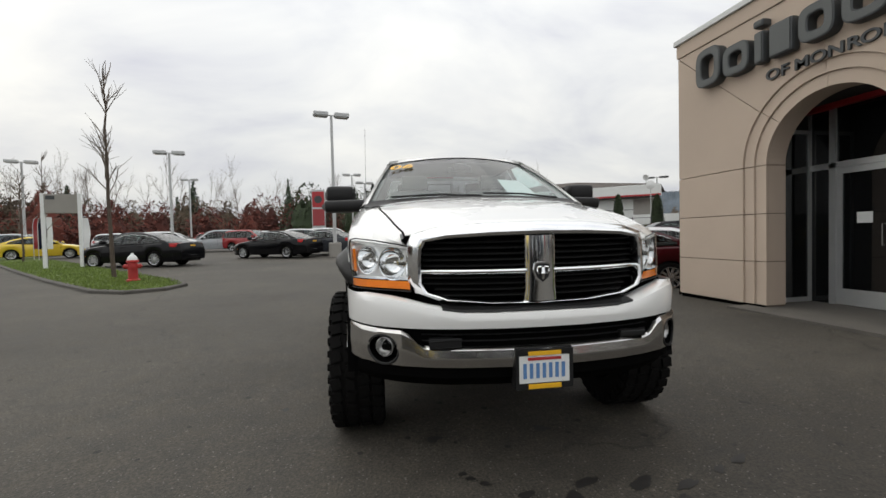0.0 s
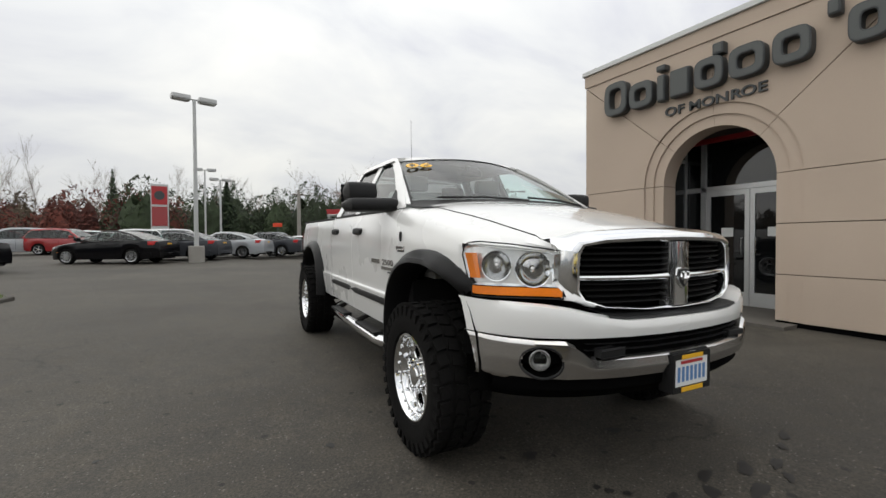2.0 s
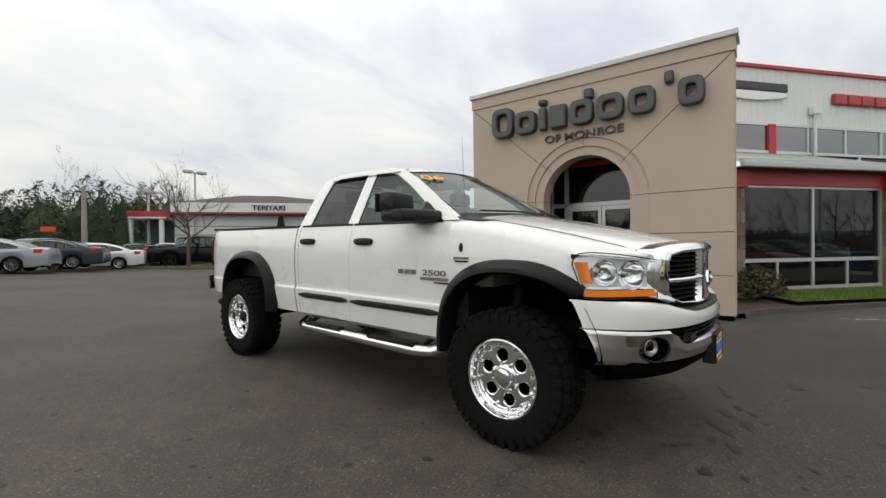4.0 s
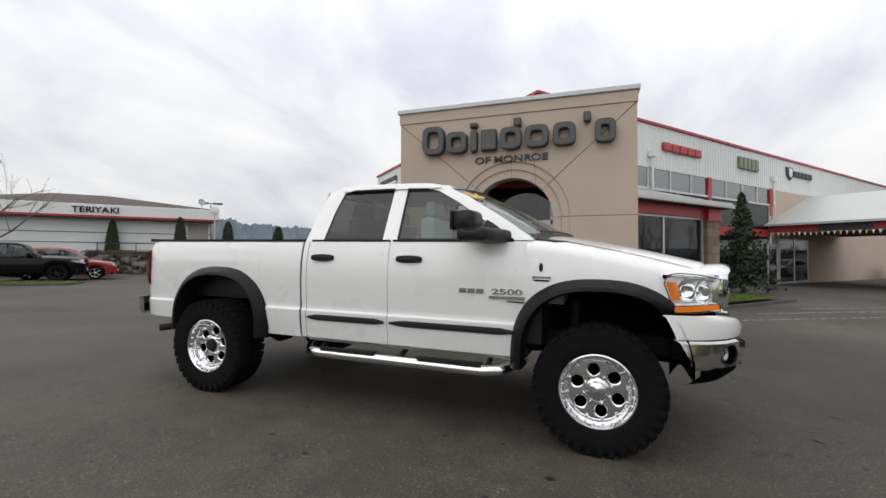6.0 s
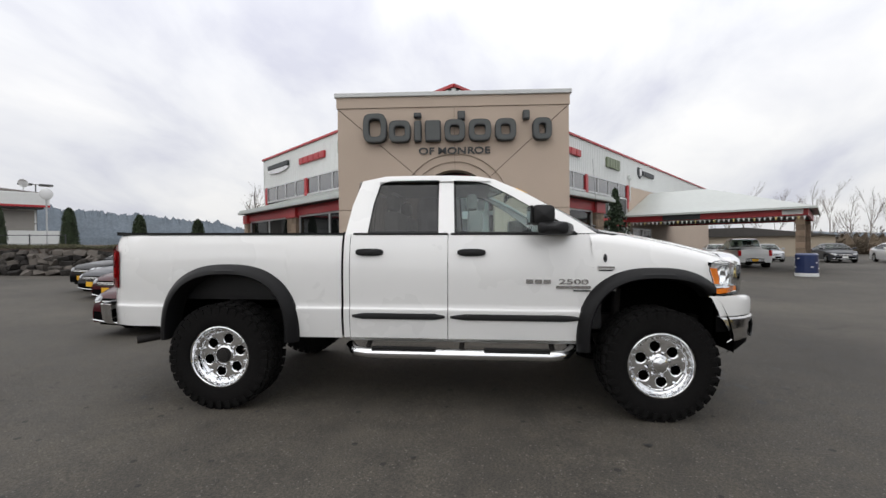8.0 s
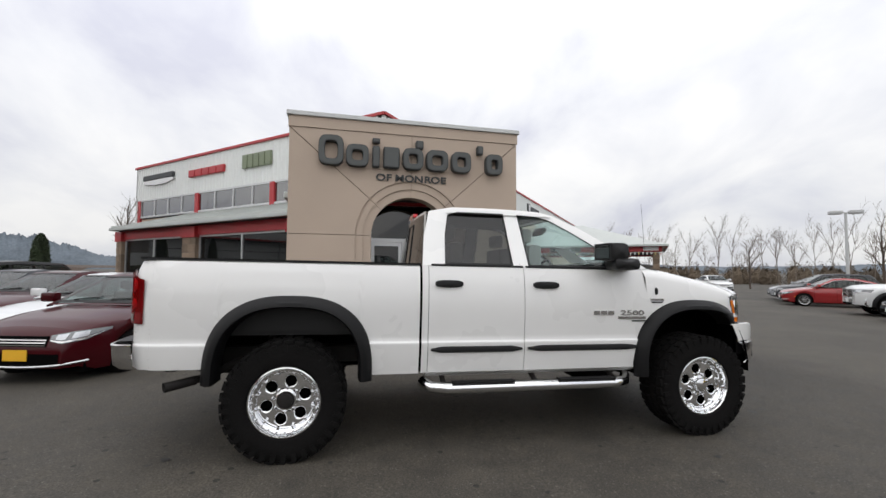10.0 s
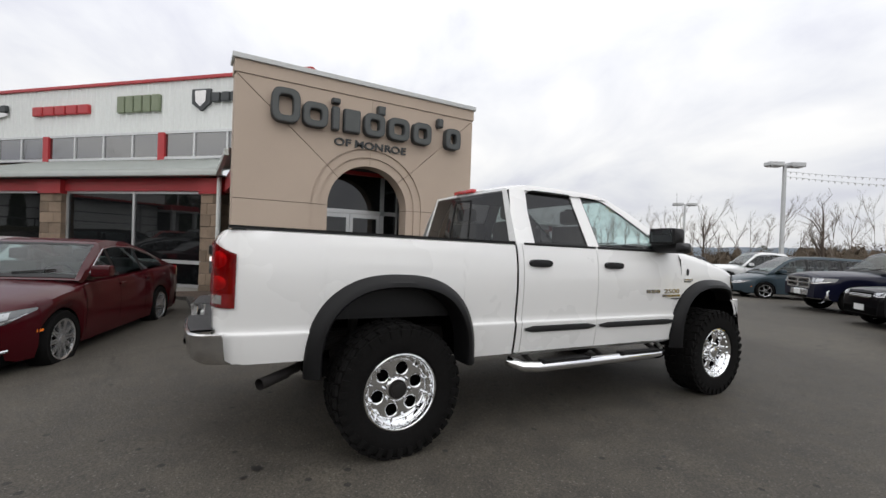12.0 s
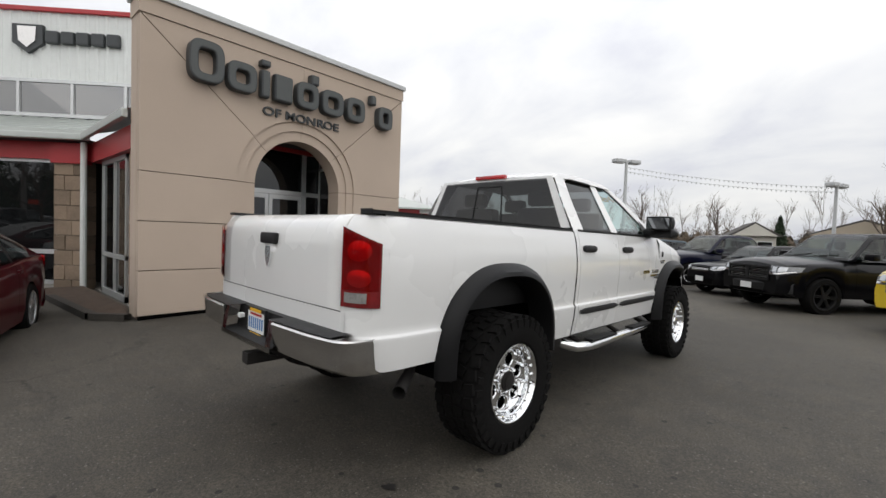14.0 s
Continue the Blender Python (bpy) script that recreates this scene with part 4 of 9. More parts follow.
    for u in frange(-1.16, -2.455, 16):
        side = lerp_list(u, [(-2.455, 1.945), (-2.41, 1.965), (-2.20, 2.012), (-1.95, 2.016), (-1.37, 2.004), (-1.225, 1.975), (-1.10, 1.935)])
        rows.append([(u - (0.11 * f * f if u > -1.18 else 0) + (0.03 * f * f if u < -2.4 else 0), f * cab_v(side), side + lerp_list(u, [(-2.455, 0.022), (-2.2, 0.030), (-1.4, 0.030), (-1.10, 0.050)]) * (1 - abs(f) ** 3.2)) for f in frange(-1, 1, 17)])
    rows.insert(0, [Vector(screen(f, 0.992)) + Vector((0.004, 0, 0.006)) for f in frange(-1, 1, 17)])
    sheet("roof", rows, PAINT, body)
    # rear of the cab
    def back(f, g):
        return (-2.515 + 0.045 * f * f * (1 - 0.4 * g) + 0.055 * g, f * (0.912 - 0.240 * g), 1.46 + 0.505 * g)
    sheet("cab_back", [[(-2.50 + 0.06 * abs(f) ** 4, f * 0.93, w) for f in frange(-1, 1, 13)] for w in (0.62, 1.0, 1.40, 1.475)], PAINT, body)
    sheet("back_frame", [[back(f, 0.995) for f in frange(-1, 1, 9)], [back(f * 0.9, 0.93) for f in frange(-1, 1, 9)]], PAINT, body)
    for s in (-1, 1):
        sheet("back_frame", [[back(s * 1.0, g), back(s * 0.90, g)] for g in frange(0, 0.99, 5)], PAINT, body)
    rw = sheet("rear_screen", [[Vector(back(f, g)) + Vector((-0.004, 0, 0)) for f in frange(-0.91, 0.91, 11)] for g in frange(0.02, 0.95, 5)], TINT_GLASS, body, "tinted rear screen with a sliding pane")
    rw.visible_shadow = False
    outward(rw, (-1, 0, 0))
    bm = bmesh.new()
    for f in (-0.21, 0.21):
        tube(bm, [Vector(back(f, 0.03)) + Vector((-0.006, 0, 0)), Vector(back(f, 0.84)) + Vector((-0.006, 0, 0))], 0.008, 6)
    tube(bm, [Vector(back(f, 0.84)) + Vector((-0.006, 0, 0)) for f in frange(-0.21, 0.21, 5)], 0.007, 6)
    tube(bm, [Vector(back(f, 0.02)) + Vector((-0.006, 0, 0)) for f in frange(-0.92, 0.92, 9)], 0.010, 6)
    part("slider_frame", bm, BLACK, rw)
    b3 = part("high_brake_lamp", bx(-2.485, -0.185, 1.958, -2.44, 0.185, 1.998, bevel=0.012), RED_LENS, body, "red high brake lamp", smooth=True)
    # tailgate
    rows = []
    for w in frange(0.978, 1.462, 13):
        rows.append([(-4.646 + lerp_list(w, [(0.978, 0.006), (1.1, 0.004), (1.30, 0.004), (1.39, 0.014), (1.438, 0.036), (1.462, 0.064)]) - 0.012 * (1 - f * f), f * 0.795, w) for f in frange(-1, 1, 13)])
    rows.append([(-4.53, f * 0.797, 1.473) for f in frange(-1, 1, 13)])
    rows.append([(-4.50, f * 0.797, 1.4745) for f in frange(-1, 1, 13)])
    rows = [[(r[0][0] + 0.06, r[0][1], r[0][2])] + r + [(r[-1][0] + 0.06, r[-1][1], r[-1][2])] for r in rows]
    tg = sheet("tailgate", rows, PAINT, T, "white tailgate", smooth=False)
    for q in tg.data.polygons:
        q.use_smooth = abs(q.normal.y) < 0.7
    sheet("tailgate_sill", [[(-4.638 - 0.012 * (1 - f * f), f * 0.83, w) for f in frange(-1, 1, 9)] for w in (0.80, 0.90, 0.972)], PAINT, T)
    part("tailgate_gap", bx(-4.630, -0.80, 0.971, -4.58, 0.80, 0.979), BLACK_DEEP, tg)
    for s in (-1, 1):
        part("tailgate_gap", bx(-4.622, s * 0.7965, 0.975, -4.58, s * 0.7990, 1.40), BLACK_DEEP, tg)
    part("tailgate_handle", bx(-4.680, -0.105, 1.285, -4.645, 0.105, 1.355, bevel=0.016), BLACK, tg, "black tailgate handle", smooth=True)
    bm = bmesh.new()
    prism(bm, [(-0.034, 1.272), (0.034, 1.272), (0.040, 1.235), (0.026, 1.180), (0.0, 1.140), (-0.026, 1.180), (-0.040, 1.235)], "x", -4.672, -4.650)
    part("tailgate_badge", bm, CHROME, tg, "small chrome shield")
    # bed floor and front wall
    part("bed_floor", bx(-4.56, -0.84, 0.90, -2.52, 0.84, 0.94), BLACK, body)
    part("bed_front", bx(-2.56, -0.86, 0.93, -2.52, 0.86, 1.47), BLACK, body)
    # rear bumper
    rb = shared("rear_bumper", None, T)
    def rbu(v):
        return -lerp_list(abs(v), [(0, 4.80), (0.35, 4.80), (0.7, 4.785), (0.86, 4.765), (0.93, 4.745), (0.97, 4.715), (0.995, 4.65), (1.005, 4.585)])
    vs = [-1.005, -1.0, -0.985, -0.96, -0.92, -0.88, -0.8, -0.7, -0.55, -0.36]
    for s in (-1, 1):
        sheet("bumper_end", [[(rbu(v) + d, -s * v, w) for d, w in ((0.16 if abs(v) < 0.9 else 0.02, 0.865), (0.010, 0.864), (0.0, 0.856), (0.006, 0.845), (0.012, 0.78), (0.022, 0.715), (0.06, 0.690))] for v in vs], CHROME_SOFT, rb, "bright steel bumper end")
    for s in (-1, 1):
        sheet("bumper_step", [[(rbu(v) + d, s * v, w) for d, w in ((0.17, 0.874), (0.03, 0.872), (0.02, 0.868))] for v in frange(0.30, 0.88, 11)], BLACK, rb, "black tread pad")
        sheet("recess_side", [[(rbu(0) + d, s * v, w) for d, w in ((0.17, 0.873), (0.02, 0.868), (0.0, 0.72))] for v in (0.36, 0.295)], CHROME_SOFT, rb)
    sheet("bumper_middle", [[(rbu(v) + d, v, w) for d, w in ((0.17, 0.874), (0.115, 0.870), (0.095, 0.735), (0.0, 0.72), (0.0, 0.69), (0.05, 0.675))] for v in frange(-0.36, 0.36, 7)], BLACK, rb)
    sheet("bumper_lip", [[(rbu(v) - 0.003, v, w) for w in (0.692, 0.722)] for v in frange(-0.36, 0.36, 7)], CHROME_SOFT, rb)
    licence_plate(rb, pose(-4.726, 0.0, 0.800, 0, 0, -90) @ Matrix.Scale(0.80, 4))
    for v in (-0.26, 0.26):
        part("plate_lamp", bx(-4.735, v - 0.02, 0.79, -4.70, v + 0.02, 0.82, bevel=0.005), PAPER, rb)
    hitch = shared("tow_hitch", None, T)
    part("receiver", bx(-4.79, -0.042, 0.555, -4.45, 0.042, 0.625, bevel=0.006), UNDER, hitch)
    part("cross_tube", bx(-4.52, -0.55, 0.57, -4.44, 0.55, 0.64, bevel=0.01), UNDER, hitch)
    # front bumper
    fb = shared("front_bumper", None, T)
    vs = [-0.99, -0.985, -0.975, -0.95, -0.92, -0.88, -0.82, -0.75, -0.66, -0.55, -0.4, -0.2, 0, 0.2, 0.4, 0.55, 0.66, 0.75, 0.82, 0.88, 0.92, 0.95, 0.975, 0.985, 0.99]
    def btop(v):
        return lerp_list(abs(v), [(0.0, 0.912), (0.42, 0.912), (0.50, 0.922), (0.60, 0.950), (0.72, 0.974), (0.85, 0.985), (1.0, 0.985)])
    def bend(v, w):
        """The bumper's ends rake back towards their top."""
        return bump_u(v) - lerp_list(abs(v), [(0.90, 0.0), (0.95, 0.015), (0.97, 0.04), (0.983, 0.09), (0.99, 0.17)]) * (w - 0.80) / 0.36
    sheet("bumper_cover", [[(bend(v, w) + d, v, w) for d, w in ((-0.16 if abs(v) < 0.9 else -0.02, btop(v) - 0.01), (-0.05 if abs(v) < 0.9 else -0.012, btop(v)), (-0.012 if abs(v) < 0.97 else -0.004, btop(v) - 0.012), (0.0, btop(v) - 0.04), (0.0, 0.86), (-0.006, 0.828), (-0.03, 0.822))] for v in vs], PAINT, fb, "white upper bumper")
    sheet("bumper_pad", [[(bump_u(v) + d, v, btop(v) + z) for d, z in ((-0.17, 0.016), (-0.06, 0.010), (-0.024, 0.004), (-0.018, -0.006))] for v in frange(-0.50, 0.50, 13)], BLACK, fb, "black step pad")
    def ctop(v):
        return lerp_list(abs(v), [(0.0, 0.742), (0.56, 0.742), (0.60, 0.75), (0.655, 0.795), (0.70, 0.815), (1.0, 0.818)])
    vs2 = sorted(set(vs + [s * x for s in (-1, 1) for x in [0.58, 0.60, 0.62, 0.64, 0.70] + frange(0.66, 0.90, 31)]))
    crows = []
    for v in vs2:
        t = ctop(v)
        prof = [(t + 0.002, -0.06), (t, -0.012), (t - 0.014, 0.006)] + [(w, lerp_list(w, [(0.645, 0.0), ((t + 0.63) / 2, 0.012), (t - 0.014, 0.006)])) for w in frange(t - 0.022, 0.652, 14)] + [(0.645, 0.0), (0.622, -0.04)]
        crows.append([(bend(v, w) + d, v, w) for w, d in prof])
    bm = bmesh.new()
    grid(bm, crows)
    # round openings for the fog lamps
    bmesh.ops.delete(bm, geom=[f for f in bm.faces if ((abs(f.calc_center_median().y) - 0.792) / 0.073) ** 2 + ((f.calc_center_median().z - 0.717) / 0.069) ** 2 < 1], context="FACES")
    part("bumper_chrome", bm, CHROME_SOFT, fb, "chrome lower bumper", smooth=True)
    for s in (-1, 1):
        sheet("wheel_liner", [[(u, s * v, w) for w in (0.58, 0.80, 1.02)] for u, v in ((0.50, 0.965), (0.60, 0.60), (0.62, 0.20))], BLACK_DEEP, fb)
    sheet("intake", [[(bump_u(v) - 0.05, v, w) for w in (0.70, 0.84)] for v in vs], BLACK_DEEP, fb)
    for w in (0.765, 0.795):
        sheet("intake_bar", [[(bump_u(v) + d, v, w + z) for d, z in ((-0.04, -0.004), (-0.024, 0.0), (-0.04, 0.004))] for v in frange(-0.60, 0.60, 11)], BLACK, fb)
    for s in (-1, 1):
        bm = bx(bump_u(0.5) - 0.045, s * 0.42, 0.742, bump_u(0.5) - 0.002, s * 0.56, 0.775, bevel=0.008)
        part("tow_hook", bm, BLACK, fb)
    sheet("air_dam", [[(bump_u(v) + d, v, w) for d, w in ((-0.03, 0.632), (-0.035, 0.585), (-0.10, 0.53), (-0.16, 0.515))] for v in frange(-0.93, 0.93, 21)], BLACK_DEEP, fb, "black air dam")
    licence_plate(fb, pose(1.092, -0.02, 0.632, 0, 0, 90) @ Matrix.Scale(0.84, 4))
    part("plate_bracket", bx(1.02, -0.165, 0.535, 1.085, 0.125, 0.735, bevel=0.006), BLACK, fb)
    # grille
    gr = shared("grille", None, T)
    top = [(-0.646, 1.225), (-0.622, 1.278), (-0.50, 1.310), (-0.25, 1.328), (0, 1.333), (0.25, 1.328), (0.50, 1.310), (0.622, 1.278), (0.646, 1.225)]
    out = top + [(0.651, 1.15), (0.651, 1.05), (0.618, 0.985), (0.50, 0.942), (0.25, 0.926), (0, 0.922), (-0.25, 0.926), (-0.50, 0.942), (-0.618, 0.985), (-0.651, 1.05), (-0.651, 1.15)]
    inn = [(-0.578, 1.205), (-0.560, 1.238), (-0.45, 1.253), (-0.25, 1.260), (0, 1.263), (0.25, 1.260), (0.45, 1.253), (0.560, 1.238), (0.578, 1.205), (0.584, 1.14), (0.582, 1.03), (0.552, 0.990), (0.45, 0.962), (0.25, 0.948), (0, 0.945), (-0.25, 0.948), (-0.45, 0.962), (-0.552, 0.990), (-0.582, 1.03), (-0.584, 1.14)]
    def gs(v):
        """Plan of the surround, which turns back less than the slats towards the lamps."""
        return gu(v) if abs(v) < 0.5 else gu(0.5) - 0.30 * (abs(v) - 0.5)
    def ring(k, du, grow=1.0):
        r = [(a[0] + (b[0] - a[0]) * k, a[1] + (b[1] - a[1]) * k) for a, b in zip(out, inn)]
        r = [(gs(v) + du, v * grow, 1.1 + (w - 1.1) * (1 + (grow - 1) * 0.6)) for v, w in r]
        return r + r[:1]
    bm = bmesh.new()
    grid(bm, [ring(0, -0.13, 1.0), ring(0, -0.10, 1.012), ring(0, -0.05, 1.016), ring(0.0, -0.012, 1.008), ring(0.14, 0.014), ring(0.35, 0.032), ring(0.65, 0.040), ring(0.88, 0.034), ring(1, 0.018), ring(1, -0.06)])
    part("grille_surround", bm, CHROME, gr, "thick chrome surround", smooth=True)
    bm = bmesh.new()
    grid(bm, [[(gu(v) + du, v * (1.12 if w < 1.0 else 1.0), w) for w in (1.264, 1.18, 1.09, 1.0, 0.944)] for v, du in ((-0.084, -0.02), (-0.077, 0.018), (-0.056, 0.034), (0.0, 0.038), (0.056, 0.034), (0.077, 0.018), (0.084, -0.02))])
    part("grille_upright", bm, CHROME, gr, smooth=True)
    for v0, v1 in ((-0.582, -0.07), (0.07, 0.582)):
        sheet("grille_crossbar", [[(gu(v) + 0.004 + 0.020 * math.cos(a), v, 1.092 + 0.015 * math.sin(a)) for a in frange(2.0, -2.0, 9)] for v in frange(v0, v1, 11)], CHROME, gr)
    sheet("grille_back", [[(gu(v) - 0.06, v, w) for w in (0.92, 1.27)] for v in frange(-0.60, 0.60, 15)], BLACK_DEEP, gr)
    for i in range(10):
        w = 0.972 + i * 0.0292
        if abs(w - 1.092) < 0.012:
            continue
        lim = 0.575 if w > 1.03 else 0.52
        sheet("grille_slat", [[(gu(v) + d, v, w + z) for d, z in ((-0.045, 0.012), (-0.006, 0.003), (-0.006, -0.003), (-0.045, -0.006))] for v in frange(-lim, lim, 15)], SLAT, gr)
    shield = [(-0.040, 1.128), (-0.018, 1.134), (0.018, 1.134), (0.040, 1.128), (0.046, 1.095), (0.034, 1.056), (0.0, 1.028), (-0.034, 1.056), (-0.046, 1.095)]
    bm = bmesh.new()
    prism(bm, shield, "x", 1.00, 1.034)
    part("badge_rim", bm, CHROME, gr)
    bm = bmesh.new()
    prism(bm, [(v * 0.84, 1.085 + (w - 1.085) * 0.84) for v, w in shield], "x", 1.01, 1.037)
    bd = part("grille_badge", bm, BLACK, gr, "dark shield badge with chrome relief")
    bm = bmesh.new()
    for s in (-1, 1):
        tube(bm, [(1.038, s * 0.008, 1.112), (1.041, s * 0.026, 1.110), (1.041, s * 0.031, 1.090), (1.039, s * 0.020, 1.078)], 0.006, 6)
    tube(bm, [(1.036, 0, 1.108), (1.042, 0, 1.080), (1.038, 0, 1.052)], [0.010, 0.012, 0.007], 8)
    part("badge_relief", bm, CHROME, bd)
    # badges and bars on the doors and wings
    for s in (-1, 1):
        fd = [c for c in body.children if c.name.startswith("front_door")][0 if s < 0 else 1]
        bm = bmesh.new()
        x0 = -0.975
        for i in range(3):
            box(bm, x0 + i * 0.070, s * 0.992, 1.075, x0 + 0.058 + i * 0.070, s * 1.006, 1.109)
        part("door_badge", bm, CHROME_SOFT, fd, "small chrome bars")
        mm = pose(-0.595, s * 1.003, 1.073, 0, 0, 0 if s < 0 else 180)
        spell("model_figure", "2500", 0.058, 0.006, CHROME_SOFT, fd, mm, 2.05, "chrome figure")
        part("edition_bar", bx(-0.735, s * 0.985, 1.037, -0.460, s * 1.004, 1.059), CHROME_SOFT, fd, "thin chrome bar")
        part("edition_bar", bx(-0.595, s * 0.985, 1.015, -0.460, s * 1.003, 1.025), BLACK, fd, "thin dark bar")
        part("engine_badge", bx(-0.405, s * 0.985, 1.196, -0.275, s * 1.005, 1.218, bevel=0.003), CHROME_SOFT, body, "small chrome badge")
        part("engine_badge", bx(-0.395, s * 0.985, 1.181, -0.285, s * 1.003, 1.192), BLACK, body)
    bm = bmesh.new()
    tube(bm, [(-0.36, -0.925, 1.24), (-0.37, -0.90, 1.36), (-0.375, -0.895, 1.42)], [0.012, 0.010, 0.004], 8)
    tube(bm, [(-0.375, -0.895, 1.42), (-0.42, -0.885, 2.10)], 0.0013, 5)
    part("antenna", bm, BLACK, T, "thin whip antenna")
    bm = bmesh.new()
    lathe(bm, [(0.020, 0.0), (0.016, 0.02), (0.0, 0.022)], 12, m=pose(-0.345, -0.985, 1.285, 0, 0, 180) @ Matrix.Diagonal((0.8, 1, 1.9, 1)))
    part("antenna_base", bm, BLACK, T, smooth=True)
    # cabin
    for u, vs_ in ((-1.32, (-0.42, 0.42)), (-2.08, (-0.42, 0.42))):
        for v in vs_:
            seat = shared("seat", None, T)
            part("seat_cushion", bx(u - 0.05, v - 0.28, 1.02, u + 0.48, v + 0.28, 1.18, bevel=0.05), CLOTH, seat, smooth=True)
            bm = bx(u - 0.14, v - 0.27, 1.12, u, v + 0.27, 1.70, bevel=0.05)
            part("seat_back", bm, CLOTH, seat, smooth=True)
            part("head_rest", bx(u - 0.15, v - 0.14, 1.715, u - 0.05, v + 0.14, 1.86, bevel=0.04), CLOTH, seat, smooth=True)
    bm = bmesh.new()
    prism(bm, [(-0.20, 1.0), (-0.20, 1.46), (-0.35, 1.50), (-0.62, 1.49), (-0.72, 1.42), (-0.70, 1.0)], "y", -0.80, 0.80)
    part("dashboard", bm, CLOTH, T, "grey dashboard")
    bm = bmesh.new()
    c = Vector((-0.86, 0.40, 1.42))
    tube(bm, [c + Vector((0.09 * math.sin(a), 0.19 * math.cos(a), 0.17 * math.sin(a))) for a in frange(0, 2 * math.pi, 25)], 0.015, 8)
    tube(bm, [c + Vector((0, -0.18, 0)), c, c + Vector((0, 0.18, 0))], 0.016, 6)
    tube(bm, [c, c + Vector((0.18, 0, -0.10))], 0.03, 8)
    part("steering_wheel", bm, BLACK, T)
    part("cabin_floor", bx(-2.48, -0.90, 0.70, -0.35, 0.90, 0.98), BLACK, T)
    sheet("headliner", [[(u, v, 1.955) for v in (-0.70, 0.70)] for u in (-1.25, -2.25)], CLOTH, T)
    bm = bmesh.new()
    tube(bm, [(-1.02, -0.06, 1.90), (-1.06, 0.06, 1.90)], 0.03, 8)
    box(bm, -1.09, -0.12, 1.84, -1.06, 0.12, 1.90, bevel=0.01)
    part("inner_mirror", bm, BLACK, T)
    # chassis
    ch = shared("chassis", None, T)
    for s in (-1, 1):
        part("frame_rail", bx(-4.45, s * 0.42, 0.62, 0.75, s * 0.52, 0.76, bevel=0.01), UNDER, ch)
        for u in (0.0, -3.57):
            bm = bmesh.new()
            tube(bm, [(u - 0.16, s * 0.60, 0.50), (u - 0.12, s * 0.55, 1.0)], 0.035, 10)
            part("shock_absorber", bm, UNDER, ch)
    for u in (0.0, -3.57):
        bm = bmesh.new()
        tube(bm, [(u, -0.82, 0.465), (u, 0.82, 0.465)], 0.055, 12)
        lathe(bm, [(0.0, -0.17), (0.13, -0.12), (0.17, 0.0), (0.13, 0.12), (0.0, 0.17)], 18, axis="x", m=pose(u, 0.14 if u == 0 else 0.0, 0.465))
        part("axle", bm, UNDER, ch, smooth=True)
    bm = bmesh.new()
    tube(bm, [(-1.3, 0.05, 0.62), (-3.4, 0.0, 0.50)], 0.045, 10)
    part("drive_shaft", bm, UNDER, ch)
    part("gearbox", bx(-1.5, -0.22, 0.50, -0.3, 0.22, 0.80, bevel=0.05), UNDER, ch)
    part("cross_member", bx(-2.0, -0.45, 0.52, -1.85, 0.45, 0.62, bevel=0.01), UNDER, ch)
    part("fuel_tank", bx(-2.9, 0.50, 0.48, -1.7, 0.86, 0.72, bevel=0.05), UNDER, ch)
    part("spare_wheel", lathe_bm([(0.0, 0.52), (0.36, 0.52), (0.40, 0.58), (0.40, 0.68), (0.36, 0.72), (0.0, 0.72)], 30, "z", Matrix.Translation((-4.12, 0.05, -0.02))), RUBBER, ch)
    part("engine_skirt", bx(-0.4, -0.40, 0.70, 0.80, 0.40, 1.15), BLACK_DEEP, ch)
    part("floor_pan", bx(-2.5, -0.93, 0.605, -0.45, 0.93, 0.66), UNDER, ch)
    ex = bmesh.new()
    tube(ex, [(-2.9, -0.30, 0.60), (-3.6, -0.42, 0.74), (-3.95, -0.60, 0.66), (-4.13, -0.78, 0.58), (-4.34, -0.935, 0.548)], 0.030, 12, caps=False)
    tube(ex, [(-4.20, -0.832, 0.567), (-4.37, -0.962, 0.545)], [0.034, 0.036], 14, caps=False)
    part("exhaust_pipe", ex, UNDER, ch, "dark exhaust tail pipe", smooth=True)
    # wheels
    for u, v, w in ((0.052, 0.955, 0.452), (-3.515, 0.972, 0.452)):
        for s in (-1, 1):
            make_wheel(T, pose(u, s * v, w, 0, 17 if u < 0 else 40, 180 if s < 0 else 0), u > 0)
    return T


def lathe_bm(prof, n, axis, m=None):
    bm = bmesh.new()
    lathe(bm, prof, n, axis, m)
    return bm


def truck_pose():
    f = Vector((-0.047, -0.9989, -0.0135)).normalized()
    l = Vector((0.9989, -0.047, 0.0))
    u = f.cross(l)
    l = l * 0.978
    m = Matrix((f, l, u)).transposed().to_4x4()
    m.translation = (0.778, 3.866, gz(0.8, 3.866) - 0.014)
    return m


make_pickup(truck_pose())


# ---- the ground ----
def make_ground():
    xs = [-900, -400, -200, -100] + list(range(-60, 61, 4)) + [100, 200, 400, 900]
    ys = [-900, -400, -200, -100, -60, -40] + list(range(-30, 61, 3)) + [100, 200, 400, 900]
    bm = bmesh.new()
    grid(bm, [[(x, y, gz(x, y)) for x in xs] for y in ys])
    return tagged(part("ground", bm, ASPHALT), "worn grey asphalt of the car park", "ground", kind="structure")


make_ground()


